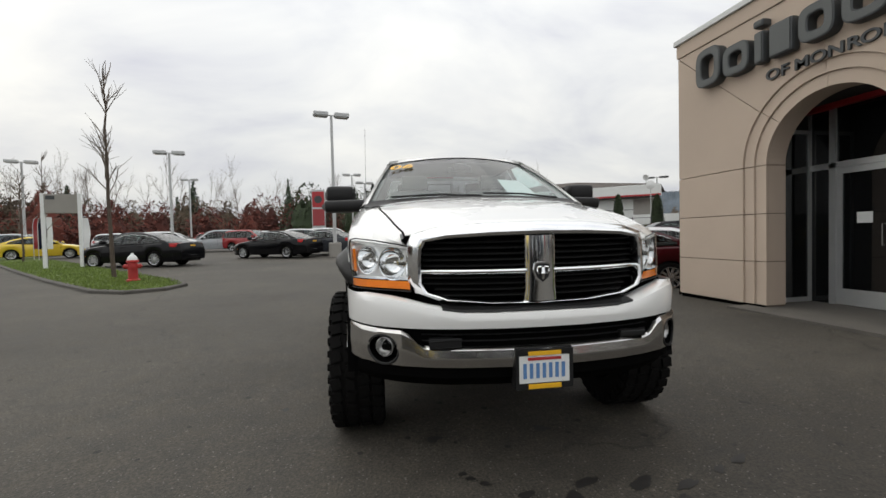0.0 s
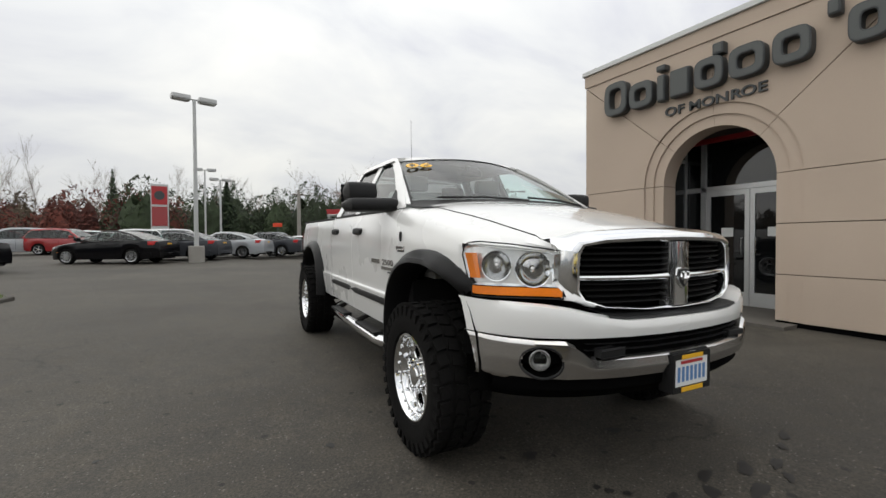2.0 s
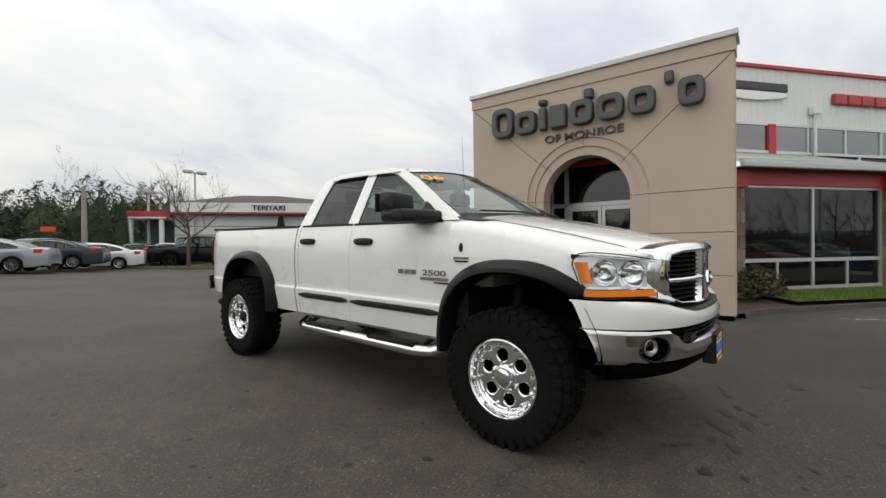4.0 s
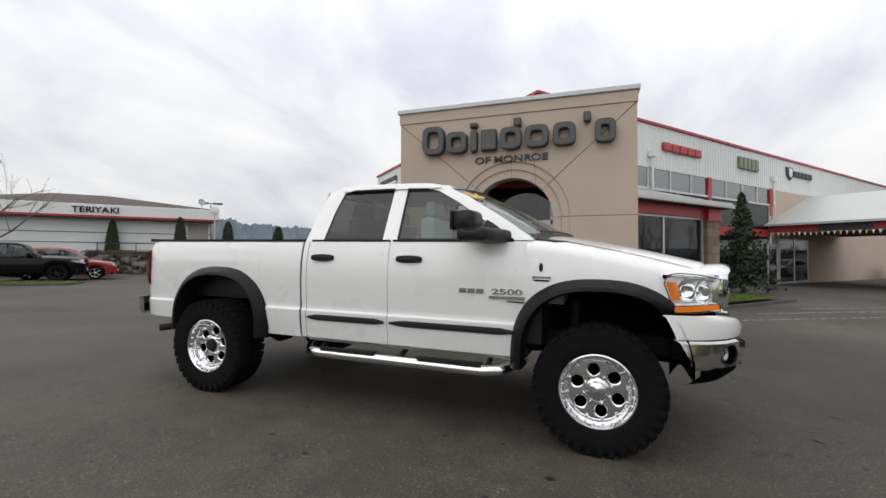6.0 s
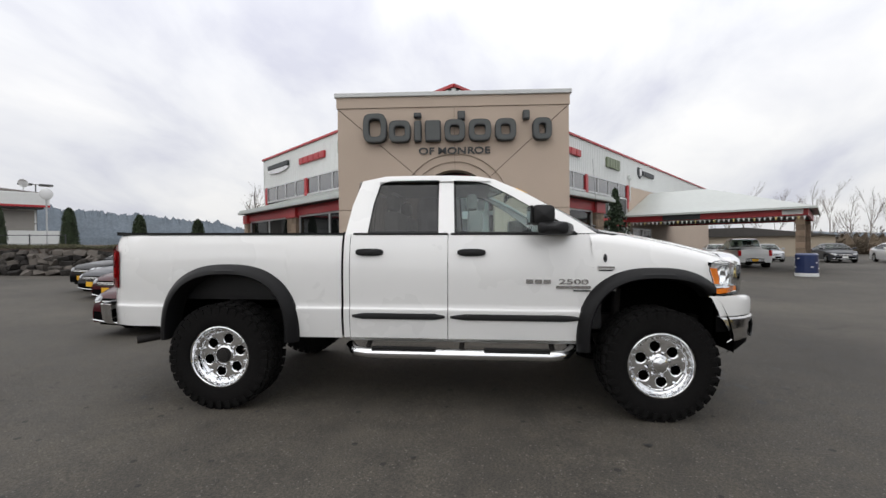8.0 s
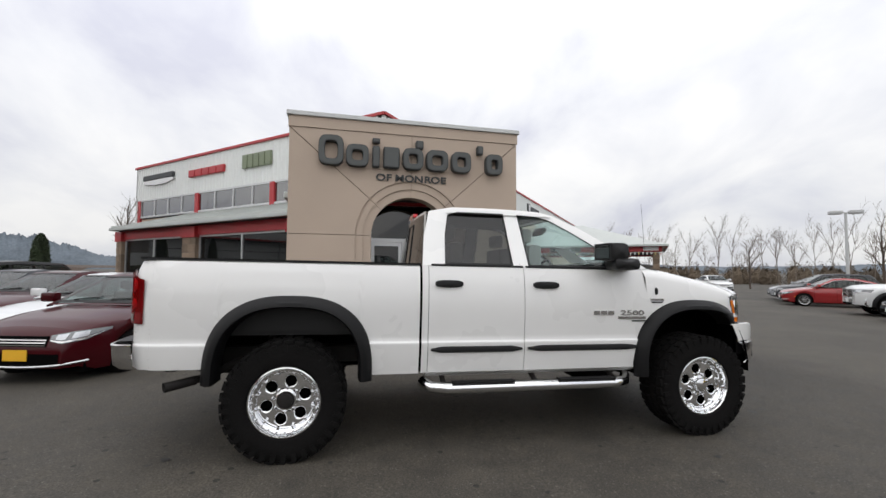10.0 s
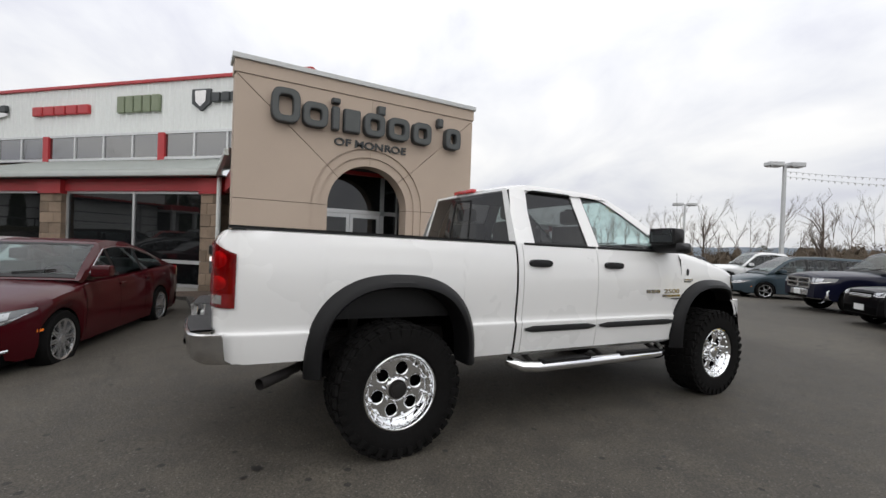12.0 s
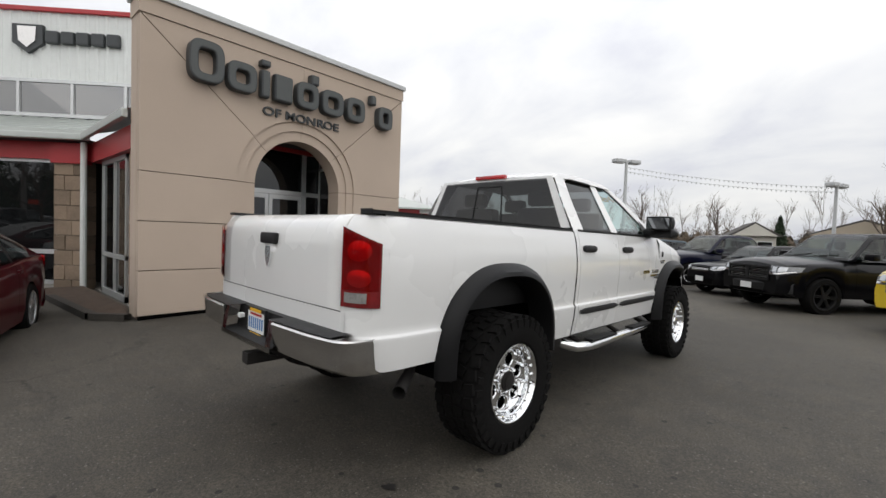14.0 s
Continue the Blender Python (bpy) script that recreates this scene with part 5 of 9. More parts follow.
def flat_blob(bm, x, y, rx, ry, seed, turn=0.0, lift=0.004):
    rnd = random.Random(seed)
    n = 22
    ph = [rnd.uniform(0, 6.28) for _ in range(4)]
    pts = []
    for i in range(n):
        a = 2 * math.pi * i / n
        k = 1 + 0.15 * math.sin(2 * a + ph[0]) + 0.14 * math.sin(3 * a + ph[1]) + 0.10 * math.sin(5 * a + ph[2]) + rnd.uniform(-0.08, 0.08)
        px, py = rx * k * math.cos(a), ry * k * math.sin(a)
        c, s = math.cos(turn), math.sin(turn)
        X, Y = x + px * c - py * s, y + px * s + py * c
        pts.append(bm.verts.new((X, Y, gz(X, Y) + lift)))
    bm.faces.new(pts)


OIL = ((0.95, 2.83, 0.08, 0.025, 0.3), (1.21, 2.76, 0.09, 0.03, 0.5), (1.42, 2.70, 0.10, 0.02, 0.4), (0.83, 2.73, 0.07, 0.025, 0.6), (0.62, 2.80, 0.05, 0.02, 0.3), (0.58, 2.68, 0.08, 0.025, 0.4), (0.15, 2.79, 0.06, 0.03, 0.4),
       (0.97, 3.43, 0.06, 0.03, 0.2), (0.28, 3.45, 0.06, 0.03, 0.8), (0.39, 2.99, 0.03, 0.015, 0), (1.05, 2.62, 0.10, 0.03, 0.2), (1.32, 2.60, 0.06, 0.02, 0.5), (1.86, 2.84, 0.09, 0.02, 0.3), (1.68, 2.78, 0.05, 0.02, 0.8),
       (0.45, 2.93, 0.03, 0.015, 0.1), (0.36, 3.04, 0.025, 0.015, 0.1), (-0.70, 4.14, 0.035, 0.022, 0), (0.20, 2.60, 0.05, 0.015, 0.3), (0.54, 2.29, 0.05, 0.015, 0.4), (-0.92, 5.73, 0.02, 0.015, 1), (0.10, 8.26, 0.05, 0.022, 0.2),
       (0.02, 8.34, 0.025, 0.015, 0.2), (-0.19, 7.09, 0.025, 0.016, 0.4), (-2.6, 3.3, 0.03, 0.02, 1), (-1.35, 2.5, 0.04, 0.02, 0.3), (-1.9, 4.6, 0.02, 0.012, 0.2), (2.3, 2.3, 0.12, 0.04, 0.6), (2.7, 1.8, 0.08, 0.03, 0.2), (1.2, 1.9, 0.07, 0.02, 0.5))
for i, (x, y, rx, ry, t) in enumerate(OIL):
    bm = bmesh.new()
    flat_blob(bm, x, y, rx * 0.8, ry * 1.3, i + 3, t)
    tagged(part("oil_stain", bm, STAIN), "small dark oil stain on the asphalt", "stain", "stains on the asphalt", "structure")


def make_lines():
    """Worn parking lines south of the entrance front."""
    rnd = random.Random(8)
    for (x0, y0), (x1, y1) in (((7.2, 1.55), (9.6, -2.6)), ((9.2, -0.1), (11.6, -4.2)), ((11.0, -1.7), (13.4, -5.8))):
        a, b = Vector((x0, y0)), Vector((x1, y1))
        d = (b - a).normalized()
        n = Vector((-d.y, d.x))
        bm = bmesh.new()
        f = 0.0
        while f < (b - a).length:
            k = rnd.uniform(0.08, 0.30)
            w0, w1 = rnd.uniform(-0.055, -0.02), rnd.uniform(0.02, 0.055)
            bm.faces.new([bm.verts.new((*(a + d * (f + u) + n * v), gz(*(a + d * (f + u) + n * v)) + 0.004)) for u, v in ((0, w0), (k, w0 * 0.8), (k * 0.96, w1), (0.02, w1))])
            f += k + rnd.uniform(0.02, 0.12)
        tagged(part("parking_line", bm, WORN_WHITE), "worn white parking line on the asphalt", "road marking", "parking lines", "structure")


make_lines()


# ---- the entrance front ----
FX, FY0, FY1, FTOP = 5.81, 2.95, 8.02, 4.440
AY, AR, ASPRING = 5.443, 0.866, 2.203
BAND_MID, BAND_OUT, STEP = 1.042, 1.208, 0.030


def make_facade():
    """Stucco slabs with open joints before a dark core; two bands step back towards the arch."""
    F = thing("entrance_facade", Matrix.Identity(4), "tan stucco entrance front with a round arch", "facade", kind="structure")
    base = gz(FX, 5.5)
    back, g = FX + 0.10, 0.006

    def on(r, a):
        return (AY + r * math.cos(a), ASPRING + r * math.sin(a))

    core = bmesh.new()
    for a0, a1 in zip(frange(0, math.pi, 33), frange(0, math.pi, 33)[1:]):
        tops = [(FY1 - 0.012 - (FY1 - FY0 - 0.024) * a / math.pi, FTOP + 0.2) for a in (a0, a1)]
        prism(core, [on(AR + 0.012, a0), on(AR + 0.012, a1), tops[1], tops[0]], "x", back - 0.012, FX + 0.40)
    for y0, y1 in ((FY0 + 0.012, AY - AR - 0.012), (AY + AR + 0.012, FY1 - 0.012)):
        prism(core, [(y0, base), (y1, base), (y1, ASPRING), (y0, ASPRING)], "x", back - 0.012, FX + 0.40)
    prism(core, [(AY + AR + 0.012, ASPRING), (FY1 - 0.012, ASPRING), (FY1 - 0.012, FTOP + 0.2)], "x", back - 0.012, FX + 0.40)
    prism(core, [(AY - AR - 0.012, ASPRING), (FY0 + 0.012, FTOP + 0.2), (FY0 + 0.012, ASPRING)], "x", back - 0.012, FX + 0.40)
    part("wall_core", core, GROOVE, F)
    courses = ((base + 0.055, 0.742), (0.754, 1.470), (1.482, ASPRING - g))
    th_n, th_s = math.atan2(FTOP - ASPRING, FY1 - AY), math.pi - math.atan2(FTOP - ASPRING, AY - FY0)
    e = 0.0045
    for y0, y1 in ((FY0, AY - BAND_OUT), (AY + BAND_OUT, FY1)):
        for z0, z1 in courses:
            part("stucco_panel", bx(FX, y0, z0, back, y1, z1, bevel=0.003), STUCCO, F)

    def slab(pts):
        bm = bmesh.new()
        prism(bm, pts, "x", FX, back)
        part("stucco_panel", bm, STUCCO, F)

    def arc(r, a0, a1, n=14):
        return [on(r, a) for a in frange(a0, a1, n)]
    slab([(FY1, ASPRING + g), (FY1, FTOP - 0.014)] + arc(BAND_OUT, th_n - e, 0.005))
    slab([(FY0, ASPRING + g), (FY0, FTOP - 0.014)] + arc(BAND_OUT, th_s + e, math.pi - 0.005))
    slab([(FY1 - 0.014, FTOP - 0.005), (AY + 0.003, FTOP - 0.005)] + arc(BAND_OUT, math.pi / 2 - 0.0025, th_n + e))
    slab([(FY0 + 0.014, FTOP - 0.005), (AY - 0.003, FTOP - 0.005)] + arc(BAND_OUT, math.pi / 2 + 0.0025, th_s - e))
    # the bands, in stones that follow the same joints
    for r0, r1, depth in ((BAND_MID, BAND_OUT - 0.004, STEP), (AR, BAND_MID - 0.004, 2 * STEP)):
        for a0, a1 in ((0.005, th_n - e), (th_n + e, math.pi / 2 - 0.0025), (math.pi / 2 + 0.0025, th_s - e), (th_s + e, math.pi - 0.005)):
            bm = bmesh.new()
            n = 12
            for p, q in zip(frange(a0, a1, n), frange(a0, a1, n)[1:]):
                prism(bm, [on(r0, p), on(r1, p), on(r1, q), on(r0, q)], "x", FX + depth, back)
            part("arch_band", bm, STUCCO, F, "stepped stucco arch band")
        for z0, z1 in courses:
            for k in (-1, 1):
                y0, y1 = sorted((AY + k * r0, AY + k * r1))
                part("arch_jamb", bx(FX + depth, y0, z0, back, y1, z1), STUCCO, F)
    # frieze and coping
    part("frieze", bx(FX - 0.02, FY0 - 0.02, FTOP + 0.003, FX + 0.42, FY1 + 0.02, 4.672), STUCCO, F, "plain stucco band under the coping")
    for y in (FY0, FY1):
        y0, y1 = sorted((y - (0.010 if y > 5 else -0.010), y + (0.004 if y > 5 else -0.004)))
        part("end_skin", bx(back + 0.001, y0, base + 0.03, FX + 0.41, y1, FTOP), STUCCO, F)
    part("coping", bx(FX - 0.06, FY0 - 0.06, 4.675, FX + 0.46, FY1 + 0.06, 4.770, bevel=0.012), CAP, F, "pale metal coping")
    part("back_skin", bx(FX + 0.401, FY0 + 0.03, 3.2, FX + 0.41, FY1 - 0.03, 4.6), STUCCO, F)
    # reveal, with the same joints
    bm = bmesh.new()
    grid(bm, [[(x, *on(AR, a)) for a in frange(0.005, math.pi - 0.005, 33)] for x in (back + 0.001, FX + 0.41)])
    for k in (-1, 1):
        for z0, z1 in courses:
            grid(bm, [[(x, AY + k * AR, z) for z in (z0, z1)] for x in (back + 0.001, FX + 0.41)])
    part("arch_reveal", bm, STUCCO, F)
    # near-black strips paint the shadow gap under the lowest panels
    part("foot_shadow_strip", bx(FX + 0.03, FY0 + 0.02, base - 0.05, FX + 0.2, AY - AR - 0.02, base + 0.056), BLACK_DEEP, F)
    part("foot_shadow_strip", bx(FX + 0.03, AY + AR + 0.02, base - 0.05, FX + 0.2, FY1 - 0.02, base + 0.056), BLACK_DEEP, F)
    return F


make_facade()


def make_sign():
    S = thing("name_sign", Matrix.Identity(4), "large raised dark grey sign shapes on the stucco front", "sign")

    def y_at(px):
        return 7.43 - (px - 663) / 327 * 4.08
    bars = [("bar", 663, 704, 0.0, 0.63), ("bar", 708, 746, 0.0, 0.47), ("bar", 752, 765, 0.0, 0.47), ("bar", 752, 765, 0.53, 0.63), ("bar", 771, 799, 0.0, 0.47), ("bar", 805, 841, 0.0, 0.47), ("bar", 828, 841, 0.47, 0.65),
            ("bar", 847, 886, 0.0, 0.47), ("bar", 893, 929, 0.0, 0.47), ("bar", 941, 953, 0.44, 0.65), ("bar", 958, 990, 0.0, 0.47)]
    for nm, a, b, z0, z1 in bars:
        y1, y0 = y_at(a), y_at(b)
        bm = bmesh.new()
        if b - a > 30:
            # a wide block is an open, rounded ring
            cy, cz, hy, hz = (y0 + y1) / 2, 3.655 + (z0 + z1) / 2, (y1 - y0) / 2, (z1 - z0) / 2

            def loop(x, cut):
                out = []
                for i in range(37):
                    t = 2 * math.pi * i / 36
                    c, n = math.cos(t), math.sin(t)
                    out.append((x, cy + (hy - cut) * math.copysign(abs(c) ** 0.55, c), cz + (hz - cut) * math.copysign(abs(n) ** 0.55, n)))
                return out
            wide = 0.125
            grid(bm, [loop(FX - 0.150, wide), loop(FX - 0.002, wide), loop(FX - 0.002, 0), loop(FX - 0.150, 0), loop(FX - 0.155, 0.006), loop(FX - 0.155, wide - 0.006), loop(FX - 0.150, wide)])
            p = part("sign_ring", bm, SIGN_SIDE, S)
            bm = bmesh.new()
            grid(bm, [loop(FX - 0.154, 0.016), loop(FX - 0.162, 0.018), loop(FX - 0.162, wide - 0.018), loop(FX - 0.154, wide - 0.016)])
            part("ring_face", bm, SIGN_FACE, p)
            continue
        box(bm, FX - 0.155, y0, 3.655 + z0, FX - 0.002, y1, 3.655 + z1, bevel=min(0.05, (y1 - y0) * 0.3) if z1 - z0 > 0.2 else 0.02)
        p = part("sign_bar", bm, SIGN_SIDE, S)
        bm = bmesh.new()
        box(bm, FX - 0.162, y0 + 0.03, 3.655 + z0 + 0.03, FX - 0.154, y1 - 0.03, 3.655 + z1 - 0.03)
        part("bar_face", bm, SIGN_FACE, p)
    spell("place_letter", "OF MONROE", 0.205, 0.03, SIGN_SIDE, S, pose(FX - 0.02, 5.449, 3.405, 0, 0, -90), 1.30, "dark raised capital")
    return S


make_sign()


# ---- doors in the arch ----
def make_entrance():
    z0 = gz(6, 5.5) + 0.03
    apron = part("apron", bx(5.45, 4.30, -0.1, 7.6, 6.60, z0), WORN_STEP)
    tagged(apron, "worn dark concrete step under the arch", "step", kind="structure")
    R = thing("porch_lining", Matrix.Identity(4), "dim porch walls and ceiling behind the arch", "porch", kind="structure")
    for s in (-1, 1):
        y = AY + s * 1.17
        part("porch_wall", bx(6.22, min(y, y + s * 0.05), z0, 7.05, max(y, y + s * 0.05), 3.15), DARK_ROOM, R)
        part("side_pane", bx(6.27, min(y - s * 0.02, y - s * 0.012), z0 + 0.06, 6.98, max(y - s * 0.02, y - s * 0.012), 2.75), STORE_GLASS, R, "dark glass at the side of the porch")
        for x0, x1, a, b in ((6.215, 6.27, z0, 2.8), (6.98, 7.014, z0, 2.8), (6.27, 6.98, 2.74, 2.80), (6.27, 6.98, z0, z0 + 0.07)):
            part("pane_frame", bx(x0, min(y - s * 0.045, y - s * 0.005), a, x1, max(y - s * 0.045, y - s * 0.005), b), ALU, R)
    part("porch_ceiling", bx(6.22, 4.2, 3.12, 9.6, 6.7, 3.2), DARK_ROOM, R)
    part("porch_beam", bx(6.9, 4.2, 3.04, 7.0, 6.7, 3.12), RED, R, "red beam over the doors")
    D = thing("entrance_doors", Matrix.Identity(4), "pair of glazed aluminium entrance doors, shut", "door", kind="structure")
    for y0, y1 in ((4.72, 5.455), (5.465, 6.20)):
        leaf = shared("door_leaf", None, D)
        bm = bmesh.new()
        for a in ((y0, y0 + 0.075, z0 + 0.01, 2.14), (y1 - 0.075, y1, z0 + 0.01, 2.14), (y0 + 0.075, y1 - 0.075, z0 + 0.01, z0 + 0.25), (y0 + 0.075, y1 - 0.075, 2.05, 2.14)):
            box(bm, 7.03, a[0], a[2], 7.075, a[1], a[3])
        part("leaf_frame", bm, ALU, leaf)
        g = part("pane", bx(7.048, y0 + 0.07, z0 + 0.24, 7.056, y1 - 0.07, 2.06), STORE_GLASS, leaf, "dark door glass")
        g.visible_shadow = False
        yh = y1 - 0.11 if y0 < 5 else y0 + 0.11
        bm = bmesh.new()
        tube(bm, [(7.03, yh, 0.98), (6.975, yh, 0.98), (6.975, yh, 1.28), (7.03, yh, 1.28)], 0.012, 8)
        part("door_pull", bm, CHROME_SOFT, leaf)
        part("door_notice", bx(7.040, (y0 + y1) / 2 - 0.10, 1.30, 7.046, (y0 + y1) / 2 + 0.10, 1.46), PAPER, leaf, "small notice on the glass")
    fr = bmesh.new()
    for a in ((4.62, 4.715, z0, 3.10), (6.205, 6.30, z0, 3.10), (4.25, 6.62, 2.145, 2.235), (4.25, 4.29, z0, 3.1), (6.58, 6.62, z0, 3.1)):
        box(fr, 7.015, a[0], a[2], 7.09, a[1], a[3])
    part("door_frame", fr, ALU, D, "pale aluminium frame")
    for y0, y1, a, b in ((4.29, 4.62, z0, 2.145), (6.30, 6.58, z0, 2.145), (4.29, 6.58, 2.235, 3.10)):
        g = part("side_light", bx(7.048, y0, a, 7.056, y1, b), STORE_GLASS, D)
        g.visible_shadow = False
    hall = thing("entrance_hall", Matrix.Identity(4), "dim hall behind the entrance doors", "hall", kind="structure")
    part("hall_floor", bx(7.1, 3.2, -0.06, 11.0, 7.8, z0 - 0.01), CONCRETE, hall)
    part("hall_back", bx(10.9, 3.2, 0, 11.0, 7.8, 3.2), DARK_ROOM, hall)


make_entrance()


# ---- the showroom: two wings behind the entrance ----
CX, CY = 11.40, 5.45


def wing_frame(x_axis):
    x = Vector((*x_axis, 0)).normalized()
    m = Matrix((x, Vector((-x.y, x.x, 0)), Vector((0, 0, 1)))).transposed().to_4x4()
    m.translation = (CX, CY, 0)
    return m


def stone_pier(parent, x0, x1, y0, y1, z0, z1, seed):
    """A pier of split stone courses round a mortar core."""
    p = part("stone_pier", bx(x0 + 0.03, y0 + 0.03, z0, x1 - 0.03, y1 - 0.03, z1), MORTAR, parent, "pier of rough brown stone")
    rnd = random.Random(seed)
    z, k = z0, 0
    while z < z1 - 0.05:
        h = min(0.30, z1 - z)
        cut = x0 + (x1 - x0) * (0.40 if k % 2 else 0.62) + rnd.uniform(-0.03, 0.03)
        for a, b in ((x0, cut - 0.006), (cut + 0.006, x1)):
            e = rnd.uniform(0.0, 0.014)
            part("stone", bx(a, y0 - e, z, b, y1 + e, z + h - 0.012, bevel=0.008), STONE, p)
        z, k = z + h, k + 1
    return p


def mark(parent, sx, s0, s1, z0, z1, material, kind):
    """A sign on the white band drawn as plain shapes."""
    w = s1 - s0
    M = shared("wall_mark", None, parent)
    if kind == "bars":
        n = 5
        for i in range(n):
            a, b = s0 + w * i / n + 0.03, s0 + w * (i + 1) / n - 0.03
            x0, x1 = sorted((sx * a, sx * b))
            part("mark_bar", bx(x0, -0.14, z0, x1, -0.005, z1, bevel=0.04), material, M)
    elif kind == "oval":
        bm = bmesh.new()
        pts = [(sx * ((s0 + s1) / 2 + w / 2 * math.cos(a)), (z0 + z1) / 2 - 0.08 + (z1 - z0) * 0.36 * math.sin(a) * (1 - 0.3 * math.cos(a) ** 2)) for a in frange(0, 2 * math.pi, 29)[:-1]]
        prism(bm, pts, "y", -0.10, -0.005)
        part("mark_wing", bm, CHROME_SOFT, M, "silver winged shape")
        x0, x1 = sorted((sx * (s0 + 0.05), sx * (s1 - 0.05)))
        part("mark_bar", bx(x0, -0.15, z0 + (z1 - z0) * 0.52, x1, -0.02, z1, bevel=0.03), SIGN_SIDE, M)
    elif kind == "shield":
        bm = bmesh.new()
        c, hw = sx * (s0 + s1) / 2, w / 2
        prism(bm, [(c - hw, z1), (c + hw, z1), (c + hw, z0 + (z1 - z0) * 0.35), (c, z0), (c - hw, z0 + (z1 - z0) * 0.35)], "y", -0.10, -0.005)
        sh = part("mark_shield", bm, SIGN_SIDE, M, "dark shield with a pale rim")
        bm = bmesh.new()
        prism(bm, [(c - hw * 0.62, z1 - 0.06), (c + hw * 0.62, z1 - 0.06), (c + hw * 0.55, z0 + (z1 - z0) * 0.42), (c, z0 + 0.14), (c - hw * 0.55, z0 + (z1 - z0) * 0.42)], "y", -0.125, -0.10)
        part("shield_relief", bm, CHROME_SOFT, sh)
    return M


SIGN_OLIVE = mat("olive sign face", (0.20, 0.235, 0.15), 0.5, var=0.1)


def make_wing(name, frame_m, sx, length, windows, cols, skirt, glazing, piers, label):
    """sx: +1 where the wing runs along the frame's x, -1 where it runs the other way. The frame's -y faces out."""
    W = thing(name, frame_m, label, "building", kind="structure")

    def bxs(s0, s1, y0, y1, z0, z1, bevel=0.0):
        a, b = sorted((sx * s0, sx * s1))
        return bx(a, y0, z0, b, y1, z1, bevel=bevel)
    # ribbed white band
    rows = []
    n = int(length / 0.24)
    for i in range(n + 1):
        s = length * i / n
        for d, o in ((0.0, 0.0), (0.03, -0.022), (0.09, -0.022), (0.12, 0.0)):
            if s + d <= length:
                rows.append([(sx * (s + d), o, z) for z in (5.14, 6.90)])
    sheet("white_band", rows, WHITE_METAL, W, "white ribbed metal band", smooth=False)
    part("band_back", bxs(0, length, 0.005, 0.25, 4.1, 6.88), DARK_ROOM, W)
    part("band_foot", bxs(0, length, -0.05, 0.004, 5.06, 5.14), ALU, W)
    part("red_coping", bxs(-0.05 if sx > 0 else -0.05, length + 0.05, -0.09, 0.30, 6.89, 7.00, bevel=0.01), RED, W, "red metal coping")
    part("end_wall", bxs(length - 0.2, length, 0.0, 9.0, 0.0, 6.9), WHITE_METAL, W)
    part("flat_roof", bxs(1.3, length, 0.26, 9.0, 6.5, 6.6), CONCRETE, W)
    # clerestory
    part("sill_rail", bxs(0, windows[-1], -0.07, 0.0, 4.16, 4.25), ALU, W)
    for a, b in zip(windows, windows[1:]):
        p = shared("clerestory_window", None, W)
        part("pane", bxs(a + 0.03, b - 0.03, -0.012, -0.004, 4.26, 5.05), COATED_GLASS, p)
        part("mullion", bxs(b - 0.035, b + 0.035, -0.055, 0.0, 4.25, 5.06), ALU, p)
    for s in cols:
        part("red_column", bxs(s - 0.14, s + 0.14, -0.09, 0.0, 3.6, 5.10), RED, W)
    # lean-to roof over the shop windows
    s0, s1 = skirt
    out = 3.35
    rows = []
    n = int((s1 - s0) / 0.4)
    for i in range(n + 1):
        s = s0 + (s1 - s0) * i / n
        for d, o in ((0.0, 0.0), (0.004, 0.04), (0.03, 0.04), (0.034, 0.0)):
            rows.append([(sx * (s + d), 0.0, 4.14 + o), (sx * (s + d), -out, 3.12 + o)])
    sheet("lean_to_roof", rows, ROOF_METAL, W, "pale seamed metal lean-to roof", smooth=False)
    part("gutter", bxs(s0 - 0.05, s1 + 0.05, -out - 0.10, -out + 0.02, 3.00, 3.125, bevel=0.02), ROOF_METAL, W)
    part("eaves_board", bxs(s0 - 0.02, s1 + 0.02, -out - 0.03, -out + 0.06, 3.125, 3.20), ROOF_METAL, W)
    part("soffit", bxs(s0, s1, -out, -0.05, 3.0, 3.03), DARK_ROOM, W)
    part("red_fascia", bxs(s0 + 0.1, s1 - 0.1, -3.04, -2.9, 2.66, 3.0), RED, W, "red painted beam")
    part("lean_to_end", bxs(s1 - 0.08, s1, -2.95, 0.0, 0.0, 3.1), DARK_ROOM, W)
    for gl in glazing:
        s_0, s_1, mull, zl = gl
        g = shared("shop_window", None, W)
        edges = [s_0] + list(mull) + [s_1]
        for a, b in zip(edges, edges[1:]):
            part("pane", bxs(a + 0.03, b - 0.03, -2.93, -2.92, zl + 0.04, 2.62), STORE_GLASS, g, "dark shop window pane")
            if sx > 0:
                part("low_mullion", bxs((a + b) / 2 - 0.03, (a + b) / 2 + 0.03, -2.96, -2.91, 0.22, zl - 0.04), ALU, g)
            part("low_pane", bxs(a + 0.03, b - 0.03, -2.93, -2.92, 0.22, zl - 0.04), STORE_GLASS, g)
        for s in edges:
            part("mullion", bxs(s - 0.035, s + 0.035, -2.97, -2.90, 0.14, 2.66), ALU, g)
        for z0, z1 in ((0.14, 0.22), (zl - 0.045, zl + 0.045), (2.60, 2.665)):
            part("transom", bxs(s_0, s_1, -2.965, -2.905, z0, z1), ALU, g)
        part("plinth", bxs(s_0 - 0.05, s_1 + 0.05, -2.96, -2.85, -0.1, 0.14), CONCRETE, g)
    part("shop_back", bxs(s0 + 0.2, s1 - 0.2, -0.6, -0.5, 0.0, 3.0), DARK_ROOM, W)
